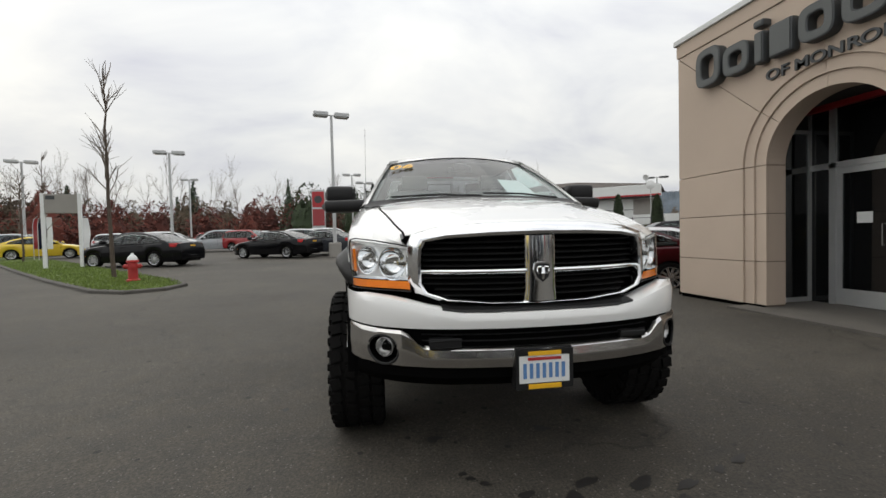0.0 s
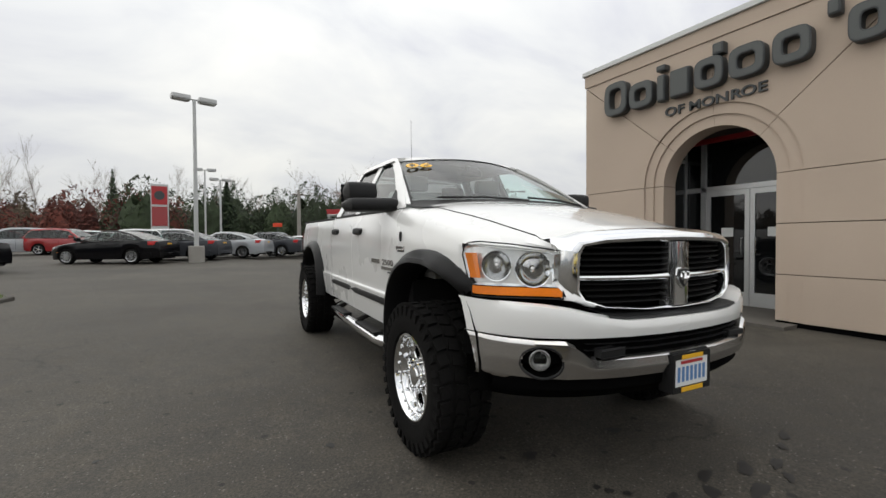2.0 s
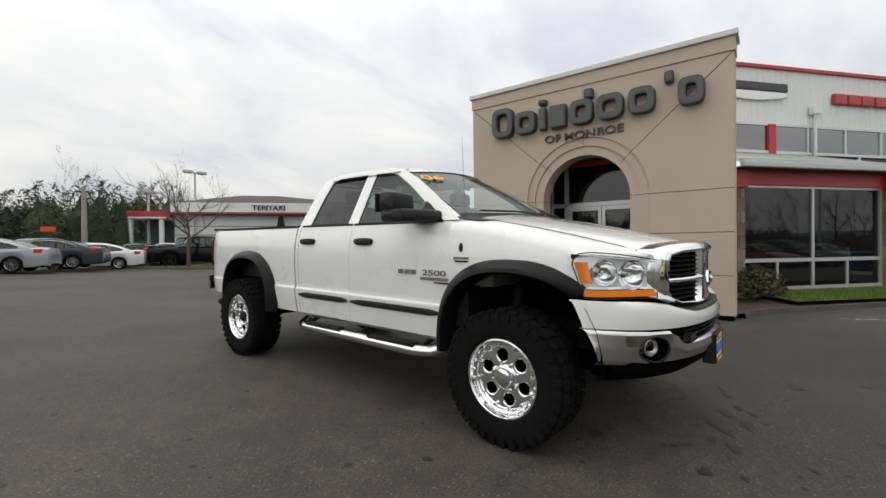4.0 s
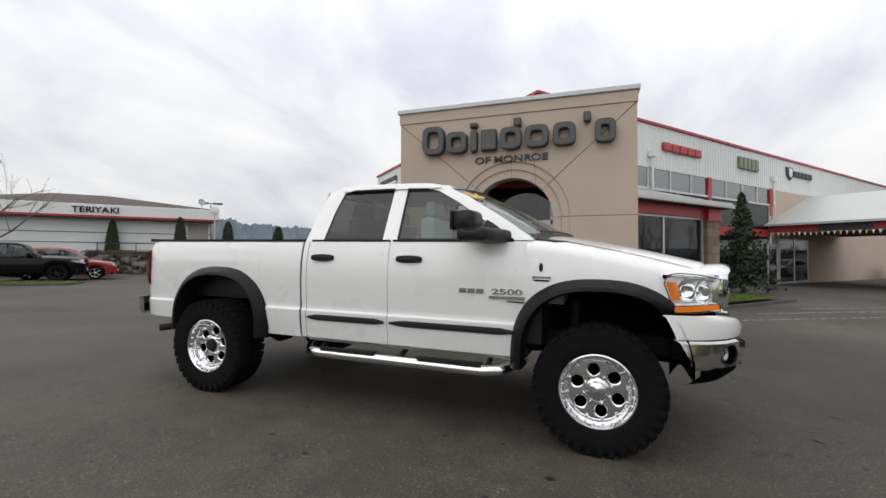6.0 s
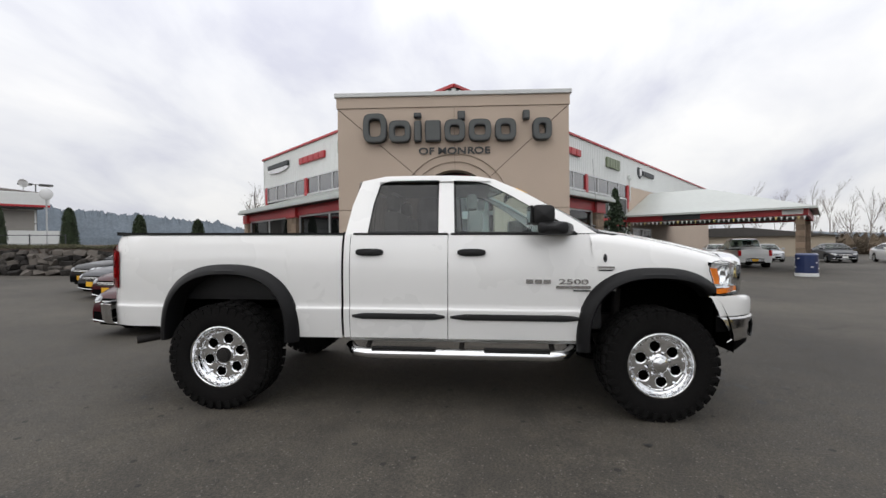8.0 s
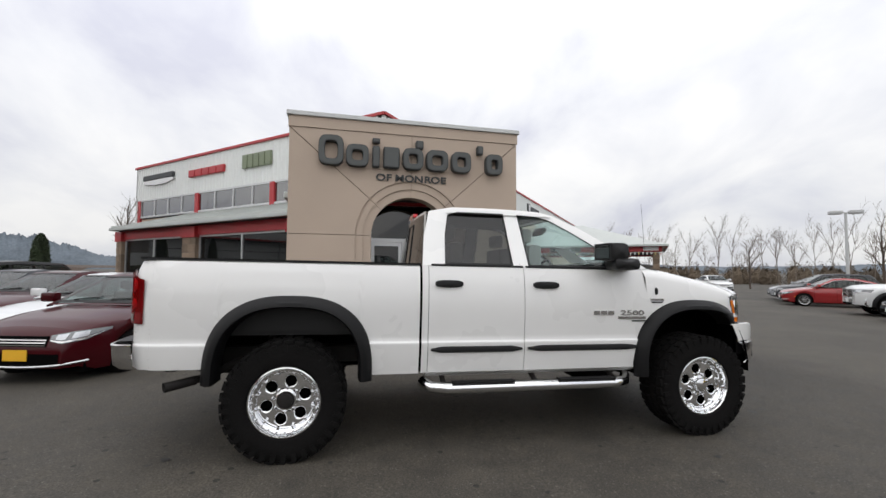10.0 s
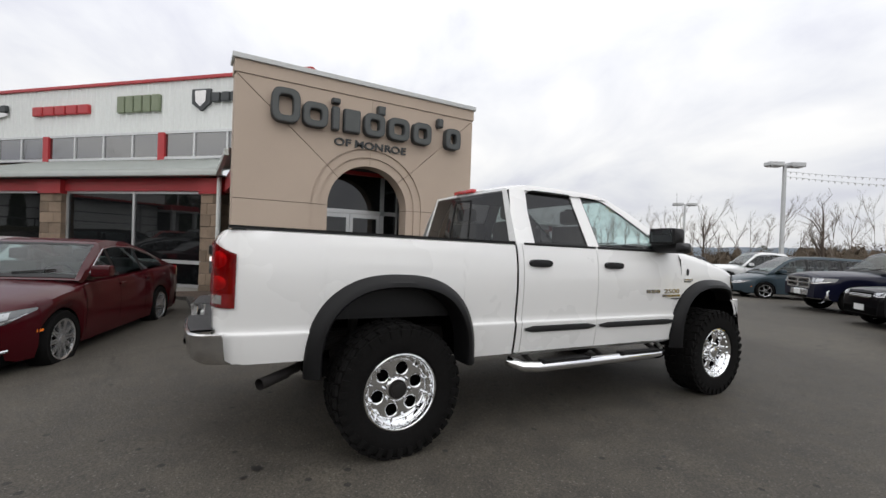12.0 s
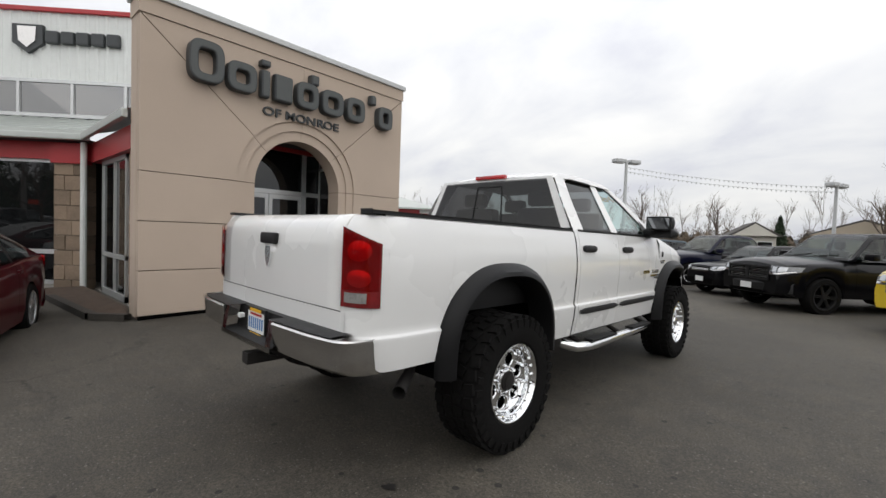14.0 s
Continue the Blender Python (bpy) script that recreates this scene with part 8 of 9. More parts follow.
# the north lot: a long row and those behind it
make_car("sedan", heading(-9.6, 22.2, -0.96, 0.28), BLACK_P, "black sedan parked behind the grass island")
ROW_N = Vector((0.82, 0.57))
for i, (p, nm) in enumerate(((BLACK_P, "black"), (CHAR_P, "charcoal"), (SILVER_P, "silver"), (CHAR_P, "charcoal"), (WHITE_P, "white"), (CHAR_P, "charcoal"), (SILVER_P, "silver"), (BLACK_P, "black"))):
    c = Vector((-4.6, 26.0)) + ROW_N * 2.85 * i
    make_car("sedan", heading(c.x, c.y, -0.88, 0.47), p, nm + " sedan in the long north row, seen from behind")
rnd = random.Random(11)
FAR = ((-20.5, 33.5, "sedan", YELLOW_P, "yellow"), (-25, 39, "van", SILVER_P, "silver"), (-18.5, 40, "suv", CHAR_P, "charcoal"), (-15, 39.5, "suv", WHITE_P, "white"), (-11.6, 39.0, "van", SILVER_P, "silver"), (-8.6, 38.2, "suv", RED_P, "red"),
       (-5.6, 38.6, "suv", WHITE_P, "white"), (-2.6, 40.5, "van", WHITE_P, "white"), (0.6, 41.5, "sedan", RED_P, "red"), (3.6, 42.2, "suv", SILVER_P, "silver"), (6.8, 42.6, "sedan", WHITE_P, "white"), (-29, 44, "suv", WHITE_P, "white"),
       (-22.5, 48, "van", WHITE_P, "white"), (-18.5, 49, "sedan", CHAR_P, "charcoal"), (-14.5, 50, "suv", RED_P, "red"), (-10.5, 50, "van", WHITE_P, "white"), (-6.5, 50, "sedan", SILVER_P, "silver"), (-34, 41, "van", SILVER_P, "silver"))
for x, y, sh, p, nm in FAR:
    make_car(sh, heading(x, y, rnd.choice((-0.88, 0.88)), rnd.uniform(-0.5, 0.5)), p, nm + " " + {"sedan": "sedan", "suv": "hatchback", "van": "minivan"}[sh] + " far back in the north lot", {"sedan": "car", "suv": "suv", "van": "minivan"}[sh])


# ---- street furniture ----
def make_lamp_pole(x, y, h, turn, heads=2, base=True, gap=0.55, thick=0.23, head_paint=POLE):
    P = thing("lot_lamp", pose(x, y, gz(x, y), 0, 0, turn), "tall grey lot lamp with box heads" if heads > 1 else "tall grey lot lamp", "street lamp", "lot lamps")
    if base:
        bm = bmesh.new()
        lathe(bm, [(0.34, -0.05), (0.34, 0.72), (0.31, 0.78), (0.0, 0.78)], 20, axis="z")
        part("footing", bm, CONCRETE, P, "round concrete footing")
    b = bmesh.new()
    z0 = 0.75 if base else -0.05
    rows = [[(sx * r, sy * r, z) for sx, sy in ((-1, -1), (1, -1), (1, 1), (-1, 1))] for r, z in ((0.085 if thick > 0.2 else 0.05, z0), (0.06 if thick > 0.2 else 0.035, h))]
    grid(b, rows, close=True)
    part("shaft", b, head_paint, P)
    for s in ((-1, 1) if heads == 2 else (1,)):
        bm = bmesh.new()
        box(bm, s * gap - 0.38, -0.24, h - 0.10, s * gap + 0.38, 0.24, h - 0.10 + thick, bevel=min(0.05, thick * 0.3))
        hd = part("lamp_head", bm, head_paint, P)
        part("lamp_glass", bx(s * gap - 0.30, -0.18, h - 0.125, s * gap + 0.30, 0.18, h - 0.098), PAPER, hd)
        bm = bmesh.new()
        tube(bm, [(0, 0, h - 0.02), (s * (gap - 0.3), 0, h)], 0.035, 8)
        part("arm", bm, POLE, P)
    return P


make_lamp_pole(-1.42, 24.9, 7.6, 12)
for x, y, h, t in ((-12.7, 33.5, 7.0, 10), (-24.7, 38.6, 7.1, 20), (-19.9, 57.6, 8.2, 0), (0.6, 48.0, 6.6, 15), (11.5, 44.8, 5.8, 20), (14.3, 42.5, 7.6, 0), (-0.7, 46.9, 7.3, 0)):
    make_lamp_pole(x, y, h, t, base=False)
make_lamp_pole(7.6, -17.6, 6.5, 60, base=False)
make_lamp_pole(18.6, -27.6, 6.0, 50, base=False)
make_lamp_pole(-2.15, -23.0, 5.2, 70, base=False)
make_lamp_pole(26.2, 35.3, 5.9, -40, base=False, gap=0.55, thick=0.12, head_paint=SIGN_FACE)


def make_round_sign(x, y):
    S = thing("round_sign", pose(x, y, gz(x, y) + 1.2, 0, 0, -50), "round white sign on a thin pole above the boulders", "sign")
    bm = bmesh.new()
    tube(bm, [(0, 0, -0.2), (0, 0, 3.75)], 0.04, 8)
    part("sign_pole", bm, POLE, S)
    bm = bmesh.new()
    lathe(bm, [(0.0, -0.03), (0.31, -0.03), (0.33, -0.015), (0.33, 0.015), (0.31, 0.03), (0.0, 0.03)], 28, m=pose(0, -0.05, 3.45))
    part("disc", bm, PAPER, S, smooth=True)


make_round_sign(21.75, 30.2)


def make_utility_pole(x, y, h):
    U = thing("utility_pole", pose(x, y, gz(x, y)), "weathered grey utility pole behind the north lot", "pole")
    bm = bmesh.new()
    tube(bm, [(0, 0, -0.1), (0, 0, h)], [0.22, 0.15], 10)
    part("pole_shaft", bm, CONCRETE, U)
    part("crossarm", bx(-0.5, -0.07, h - 0.5, 0.5, 0.07, h - 0.36), BARK, U)


make_utility_pole(7.5, 46.3, 6.0)


def make_small_sign(x, y, z):
    S = thing("orange_sign", pose(x, y, gz(x, y), 0, 0, -12), "small orange-red box sign on a post", "sign")
    part("sign_post", bx(-0.05, -0.05, -0.1, 0.05, 0.05, z), SIGN_SIDE, S)
    part("sign_box", bx(-0.48, -0.10, z, 0.48, 0.10, z + 0.42, bevel=0.04), mat("orange sign plastic", (0.75, 0.07, 0.02), 0.4, var=0.1), S)


make_small_sign(6.3, 51.7, 2.5)


def make_flags():
    """Feather flags by the yellow car."""
    for i, (x, y, p) in enumerate(((-18.0, 29.7, PAPER), (-18.9, 30.7, NAVY_P), (-17.2, 31.6, PAPER), (-19.6, 31.4, RED_P))):
        F = thing("feather_flag", pose(x, y, gz(x, y), 0, 0, 10 * i), "tall narrow flag on a bent pole", "flag", "flags in the north lot")
        bm = bmesh.new()
        tube(bm, [(0, 0, -0.05), (0, 0, 2.1), (0.06, 0, 2.5), (0.25, 0, 2.7)], 0.02, 6)
        part("flag_pole", bm, POLE, F)
        rows = [[(0.02 + (0.06 if z > 2.4 else 0), 0.01, z), (0.30, 0.04 * math.sin(z * 4), z + 0.02), (0.52 - 0.10 * abs(z - 1.6), 0.06 * math.sin(z * 3 + i), z)] for z in frange(0.7, 2.55, 10)]
        sheet("flag_cloth", rows, p, F)


make_flags()


def make_strings():
    S = thing("pennant_line", Matrix.Identity(4), "two slack lines of small pennants between lamp poles", "bunting")
    a, b = Vector((7.6, -17.6, 5.9)), Vector((-2.15, -23.0, 4.8))
    for drop, k in ((0.0, 0.35), (-0.25, 0.45)):
        pts = [a.lerp(b, f) + Vector((0, 0, drop - k * 4 * f * (1 - f) * 0.6)) for f in frange(0, 1, 46)]
        bm = bmesh.new()
        tube(bm, pts, 0.010, 4)
        part("cord", bm, POLE, S)
        for p in pts[1:-1]:
            bm = bmesh.new()
            d = Vector((0.883, -0.468, 0))
            vs = [p - d * 0.06 + Vector((0, 0, -0.01)), p + d * 0.06 + Vector((0, 0, -0.01)), p + Vector((0, 0, -0.13))]
            f = [bm.verts.new(v) for v in vs]
            bm.faces.new(f)
            part("pennant", bm, PAPER, S)


make_strings()


def make_hydrant(x, y):
    H = thing("fire_hydrant", pose(x, y, gz(x, y) + 0.08), "red fire hydrant with a white bonnet in grass", "hydrant")
    bm = bmesh.new()
    lathe(bm, [(0.17, -0.03), (0.17, 0.03), (0.12, 0.05), (0.115, 0.50), (0.15, 0.52), (0.15, 0.56), (0.12, 0.575)], 20, axis="z")
    part("barrel", bm, HYDRANT_RED, H, smooth=True)
    bm = bmesh.new()
    lathe(bm, [(0.125, 0.575), (0.12, 0.63), (0.08, 0.70), (0.035, 0.725), (0.03, 0.77), (0.0, 0.77)], 20, axis="z")
    part("bonnet", bm, PAPER, H, "white bonnet", smooth=True)
    for a in (0, 90, 180):
        bm = bmesh.new()
        lathe(bm, [(0.06, 0.09), (0.06, 0.16), (0.07, 0.165), (0.07, 0.20), (0.02, 0.205), (0.02, 0.23), (0.0, 0.23)], 14, axis="x", m=pose(0, 0, 0.40, 0, 0, a + 200))
        part("outlet", bm, HYDRANT_RED, H, smooth=True)


make_hydrant(-6.35, 14.3)


def make_island():
    outer = [(-4.6, 13.0), (-4.75, 12.2), (-5.4, 11.85), (-6.3, 12.35), (-9.2, 15.6), (-13.0, 20.2), (-18.0, 26.4), (-25.0, 35.0), (-23.0, 36.6), (-16.5, 28.6), (-11.0, 21.6), (-7.4, 17.0), (-5.4, 14.4)]
    I = thing("grass_island", Matrix.Identity(4), "kerbed island of short grass in the car park", "island", kind="structure")
    bm = bmesh.new()
    bm.faces.new([bm.verts.new((x, y, gz(x, y) + 0.065)) for x, y in outer])
    part("turf", bm, SOIL, I)
    n = len(outer)
    for i in range(n):
        a, b = Vector((*outer[i], gz(*outer[i]))), Vector((*outer[(i + 1) % n], gz(*outer[(i + 1) % n])))
        d = (b - a).normalized()
        m = Vector((-d.y, d.x, 0)) * 0.08
        a, b = a - d * 0.045, b + d * 0.045
        rows = [[q + m + Vector((0, 0, -0.05)), q + m + Vector((0, 0, 0.06)), q + m * 0.6 + Vector((0, 0, 0.08)), q - m + Vector((0, 0, 0.08)), q - m + Vector((0, 0, -0.05))] for q in (a, b)]
        bm = bmesh.new()
        grid(bm, rows)
        part("kerb_stone", bm, DARK_KERB, I)
    # blades
    rnd = random.Random(4)
    verts, faces = [], []

    def inside(x, y):
        c = False
        for i in range(n):
            (x0, y0), (x1, y1) = outer[i], outer[i - 1]
            if (y0 > y) != (y1 > y) and x < (x1 - x0) * (y - y0) / (y1 - y0) + x0:
                c = not c
        return c
    while len(faces) < 16000:
        f = rnd.random() ** 1.6
        x, y = -4.5 - 15 * f + rnd.uniform(-2.5, 2.5), 12 + 17 * f + rnd.uniform(-2.5, 2.5)
        if not inside(x, y):
            continue
        z, h, a, k = gz(x, y) + 0.06, rnd.uniform(0.03, 0.075), rnd.uniform(0, 6.28), rnd.uniform(0.008, 0.016)
        v = len(verts)
        verts += [(x - k * math.cos(a), y - k * math.sin(a), z), (x + k * math.cos(a), y + k * math.sin(a), z), (x + rnd.uniform(-0.03, 0.03), y + rnd.uniform(-0.03, 0.03), z + h)]
        faces.append((v, v + 1, v + 2))
    me = bpy.data.meshes.new("grass")
    me.from_pydata(verts, [], faces)
    me.materials.append(GRASS)
    tagged(new("grass", me), "short green grass on the island", "grass", kind="stuff")


make_island()


def make_verge():
    """A kerbed strip of grass at the end of the north row."""
    f = Vector((0.616, -0.788))
    n = Vector((0.788, 0.616))
    a = Vector((5.45, 31.45))
    ln, wide = 6.9, 1.35
    V = thing("grass_verge", Matrix.Identity(4), "low kerbed strip of grass at the end of the parked row", "verge", kind="structure")
    ring = [a, a + f * ln, a + f * ln + n * wide, a + n * wide]
    bm = bmesh.new()
    bm.faces.new([bm.verts.new((p.x, p.y, gz(*p) + 0.085)) for p in ring])
    part("turf", bm, SOIL, V)
    for i, p in enumerate(ring):
        q = ring[(i + 1) % 4]
        d = (q - p).normalized()
        o = Vector((-d.y, d.x)) * 0.07
        rows = []
        for e in (p - d * 0.05, q + d * 0.05):
            z = gz(*e)
            rows.append([(e.x - o.x, e.y - o.y, z - 0.05), (e.x - o.x, e.y - o.y, z + 0.085), (e.x - o.x * 0.7, e.y - o.y * 0.7, z + 0.10), (e.x + o.x, e.y + o.y, z + 0.10), (e.x + o.x, e.y + o.y, z - 0.05)])
        bm = bmesh.new()
        grid(bm, rows)
        part("kerb_stone", bm, DARK_KERB, V)
    rnd = random.Random(6)
    verts, faces = [], []
    for _ in range(6000):
        p = a + f * rnd.uniform(0.1, ln - 0.1) + n * rnd.uniform(0.08, wide - 0.08)
        z, h, t, k = gz(*p) + 0.08, rnd.uniform(0.04, 0.10), rnd.uniform(0, 6.28), rnd.uniform(0.012, 0.022)
        v = len(verts)
        verts += [(p.x - k * math.cos(t), p.y - k * math.sin(t), z), (p.x + k * math.cos(t), p.y + k * math.sin(t), z), (p.x + rnd.uniform(-0.03, 0.03), p.y + rnd.uniform(-0.03, 0.03), z + h)]
        faces.append((v, v + 1, v + 2))
    me = bpy.data.meshes.new("verge_grass")
    me.from_pydata(verts, [], faces)
    me.materials.append(GRASS)
    tagged(new("verge_grass", me), "short green grass on the verge", "grass", kind="stuff")


make_verge()


def make_board():
    B = thing("lot_sign", pose(-12.4, 21.8, gz(0, 21.8) + 0.12, 0, 0, 12), "plain grey board on two white posts", "sign")
    for x in (-0.62, 0.62):
        part("post", bx(x - 0.06, -0.06, -0.15, x + 0.06, 0.06, 3.08), PAPER, B)
    part("board", bx(-0.56, -0.05, 2.25, 0.56, 0.05, 3.05, bevel=0.01), CONCRETE, B)
    part("board_mark", bx(-0.50, -0.056, 2.82, -0.20, -0.051, 2.98), SIGN_SIDE, B)


make_board()


def make_banner():
    B = thing("pylon_sign", heading(-4.4, 50.0, 1, 0), "tall red and grey pylon sign", "sign")
    part("pylon", bx(-0.70, -0.25, 0, 0.70, 0.25, 6.1), POLE, B)
    part("red_panel", bx(-0.62, -0.27, 2.2, 0.62, -0.251, 4.0), RED_P, B)
    part("grey_panel", bx(-0.62, -0.27, 4.2, 0.62, -0.251, 5.9), RED, B)
    bm = bmesh.new()
    lathe(bm, [(0.42, 0.0), (0.42, -0.02), (0.0, -0.02)], 28, m=pose(0, -0.27, 5.05))
    part("disc", bm, SIGN_SIDE, B)


make_banner()


def make_drum():
    D = thing("waste_drum", pose(15.8, -10.0, gz(0, -10)), "blue and white drum beside the canopy", "drum")
    bm = bmesh.new()
    lathe(bm, [(0.40, 0.0), (0.42, 0.02), (0.42, 0.16)], 22, axis="z")
    part("drum_foot", bm, PAPER, D)
    bm = bmesh.new()
    lathe(bm, [(0.41, 0.16), (0.41, 0.95), (0.38, 1.0), (0.33, 1.03), (0.0, 1.03)], 22, axis="z")
    body = part("drum_body", bm, paint_of("blue drum", (0.02, 0.035, 0.11)), D)
    rnd = random.Random(5)
    for i in range(16):
        a, z = rnd.uniform(0, 6.28), rnd.uniform(0.30, 0.85)
        bm = bmesh.new()
        box(bm, -0.05, -0.006, -0.02, 0.05, 0.006, 0.02, m=pose(0.413 * math.cos(a), 0.413 * math.sin(a), z, 0, 0, math.degrees(a) + 90))
        part("pale_mark", bm, PAPER, body)


make_drum()


# ---- boulder wall, eating house and hill to the north-east ----
def make_rocks():
    R = thing("boulder_wall", Matrix.Identity(4), "low retaining wall of stacked angular grey-brown rocks", "wall", kind="structure")
    rnd = random.Random(8)
    bases = []
    for k in range(10):
        bm = bmesh.new()
        for _ in range(22):
            p = Vector((rnd.choice((-1, 1)) * rnd.uniform(0.35, 1), rnd.choice((-1, 1)) * rnd.uniform(0.35, 1), rnd.choice((-1, 1)) * rnd.uniform(0.35, 1)))
            p = p / sum(abs(q) ** 4 for q in p) ** 0.25 * rnd.uniform(0.92, 1.0)
            bm.verts.new((p.x * 0.5, p.y * 0.5, p.z * 0.5))
        hull = bmesh.ops.convex_hull(bm, input=bm.verts)
        bmesh.ops.delete(bm, geom=list({v for v in hull["geom_interior"] if v.is_valid}), context="VERTS")
        o = part("rock", bm, ROCK)
        bases.append(o.data)
        bpy.data.objects.remove(o)

    def face_x(y):
        return 18.0 + max(0, 23 - y) * 0.35
    for row, z in enumerate((0.12, 0.40, 0.66, 0.92, 1.14)):
        y = 19.5 + 0.3 * (row % 2)
        while y < 43:
            w, h = rnd.uniform(0.34, 0.80), rnd.uniform(0.30, 0.46)
            x = face_x(y) + 0.13 * row + rnd.uniform(-0.08, 0.08)
            shared("rock", rnd.choice(bases), R, pose(x, y + w / 2, gz(x, y) + z + rnd.uniform(-0.05, 0.05), rnd.uniform(-14, 14), rnd.uniform(-14, 14), rnd.choice((0, 90, 180, 270)) + rnd.uniform(-10, 10)) @ Matrix.Diagonal((w * 1.05, w * 1.05, h, 1)))
            y += w * 0.98
    bm = bmesh.new()
    grid(bm, [[(x, y, gz(0, y) + z) for x, z in ((face_x(y) + 0.08, -0.2), (face_x(y) + 0.55, 1.12), (face_x(y) + 1.3, 1.28), (60.0, 1.4))] for y in frange(18.5, 75, 14)])
    tagged(part("upper_terrace", bm, BARK_MULCH), "bare planted terrace above the boulder wall", "terrace", kind="structure")
    bm = bmesh.new()

    def place():
        y = rnd.uniform(20, 43)
        q = 0.5 + 0.5 * noise.noise(Vector((y * 0.55, 2.0, 0)))
        x = face_x(y) + 0.75 + rnd.gauss(0, 0.22)
        return (x, y, gz(0, y) + 1.18 + rnd.uniform(0.0, 0.36) * q)
    leaf_cloud(bm, rnd, 9000, place, 0.055)
    tagged(part("ground_cover", bm, OLIVE_LEAF), "low dull creeping plants along the top of the rocks", "plants", kind="stuff")


make_rocks()


def make_fence():
    F = thing("terrace_fence", Matrix.Identity(4), "thin dark rail fence above the boulder wall", "fence")
    ys = frange(26.5, 40.5, 8)
    for y in ys:
        bm = bmesh.new()
        tube(bm, [(19.0, y, gz(19, y) + 1.1), (19.0, y, gz(19, y) + 2.15)], 0.03, 6)
        part("post", bm, SIGN_SIDE, F)
    for z in (1.62, 2.10):
        bm = bmesh.new()
        tube(bm, [(19.0, y, gz(19, y) + z) for y in ys], 0.02, 6)
        part("rail", bm, SIGN_SIDE, F)


make_fence()


def make_cedar(x, y, z, h, r, seed, name="cedar", label="narrow clipped cedar above the boulder wall"):
    rnd = random.Random(seed)
    T = thing(name, pose(x, y, z), label, "tree", "cedars in a row")
    bm = bmesh.new()
    tube(bm, [(0, 0, -0.1), (0, 0, h * 0.85)], [0.06, 0.02], 6)
    part("trunk", bm, BARK, T)
    bm = bmesh.new()
    # a dense heart keeps the sky out of the crown
    grid(bm, [[(r * 0.80 * math.sqrt(max(0.0, 1 - t ** 3.2)) * min(1.0, 0.75 + t * 3) * (1 - 0.25 * t) * math.cos(a), r * 0.80 * math.sqrt(max(0.0, 1 - t ** 3.2)) * min(1.0, 0.75 + t * 3) * (1 - 0.25 * t) * math.sin(a), 0.08 + h * 0.97 * t) for a in frange(0, 2 * math.pi, 15)] for t in frange(0.0, 1.0, 14)])

    def place():
        t, a = rnd.random(), rnd.uniform(0, 6.283)
        w = r * math.sqrt(max(0.0, 1 - t ** 3.2)) * min(1.0, 0.75 + t * 3) * (0.92 + 0.08 * math.sin(a * 4 + t * 9 + seed)) * rnd.uniform(0.75, 1.0) * (1 - 0.25 * t)
        return (w * math.cos(a), w * math.sin(a), 0.05 + h * t)
    leaf_cloud(bm, rnd, 2600, place, 0.062)
    part("crown", bm, CEDAR, T)


for i, (x, y, h) in enumerate(((19.4, 37.5, 2.6), (19.4, 30.8, 2.7), (20.0, 27.2, 2.4), (21.4, 24.2, 2.1), (22.6, 21.4, 1.9))):
    make_cedar(x, y, gz(x, y) + 1.22, h, 0.50, 20 + i)
make_cedar(9.2, 43.4, gz(9, 43), 4.6, 0.62, 33, label="tall clipped cedar by the eating house porch")


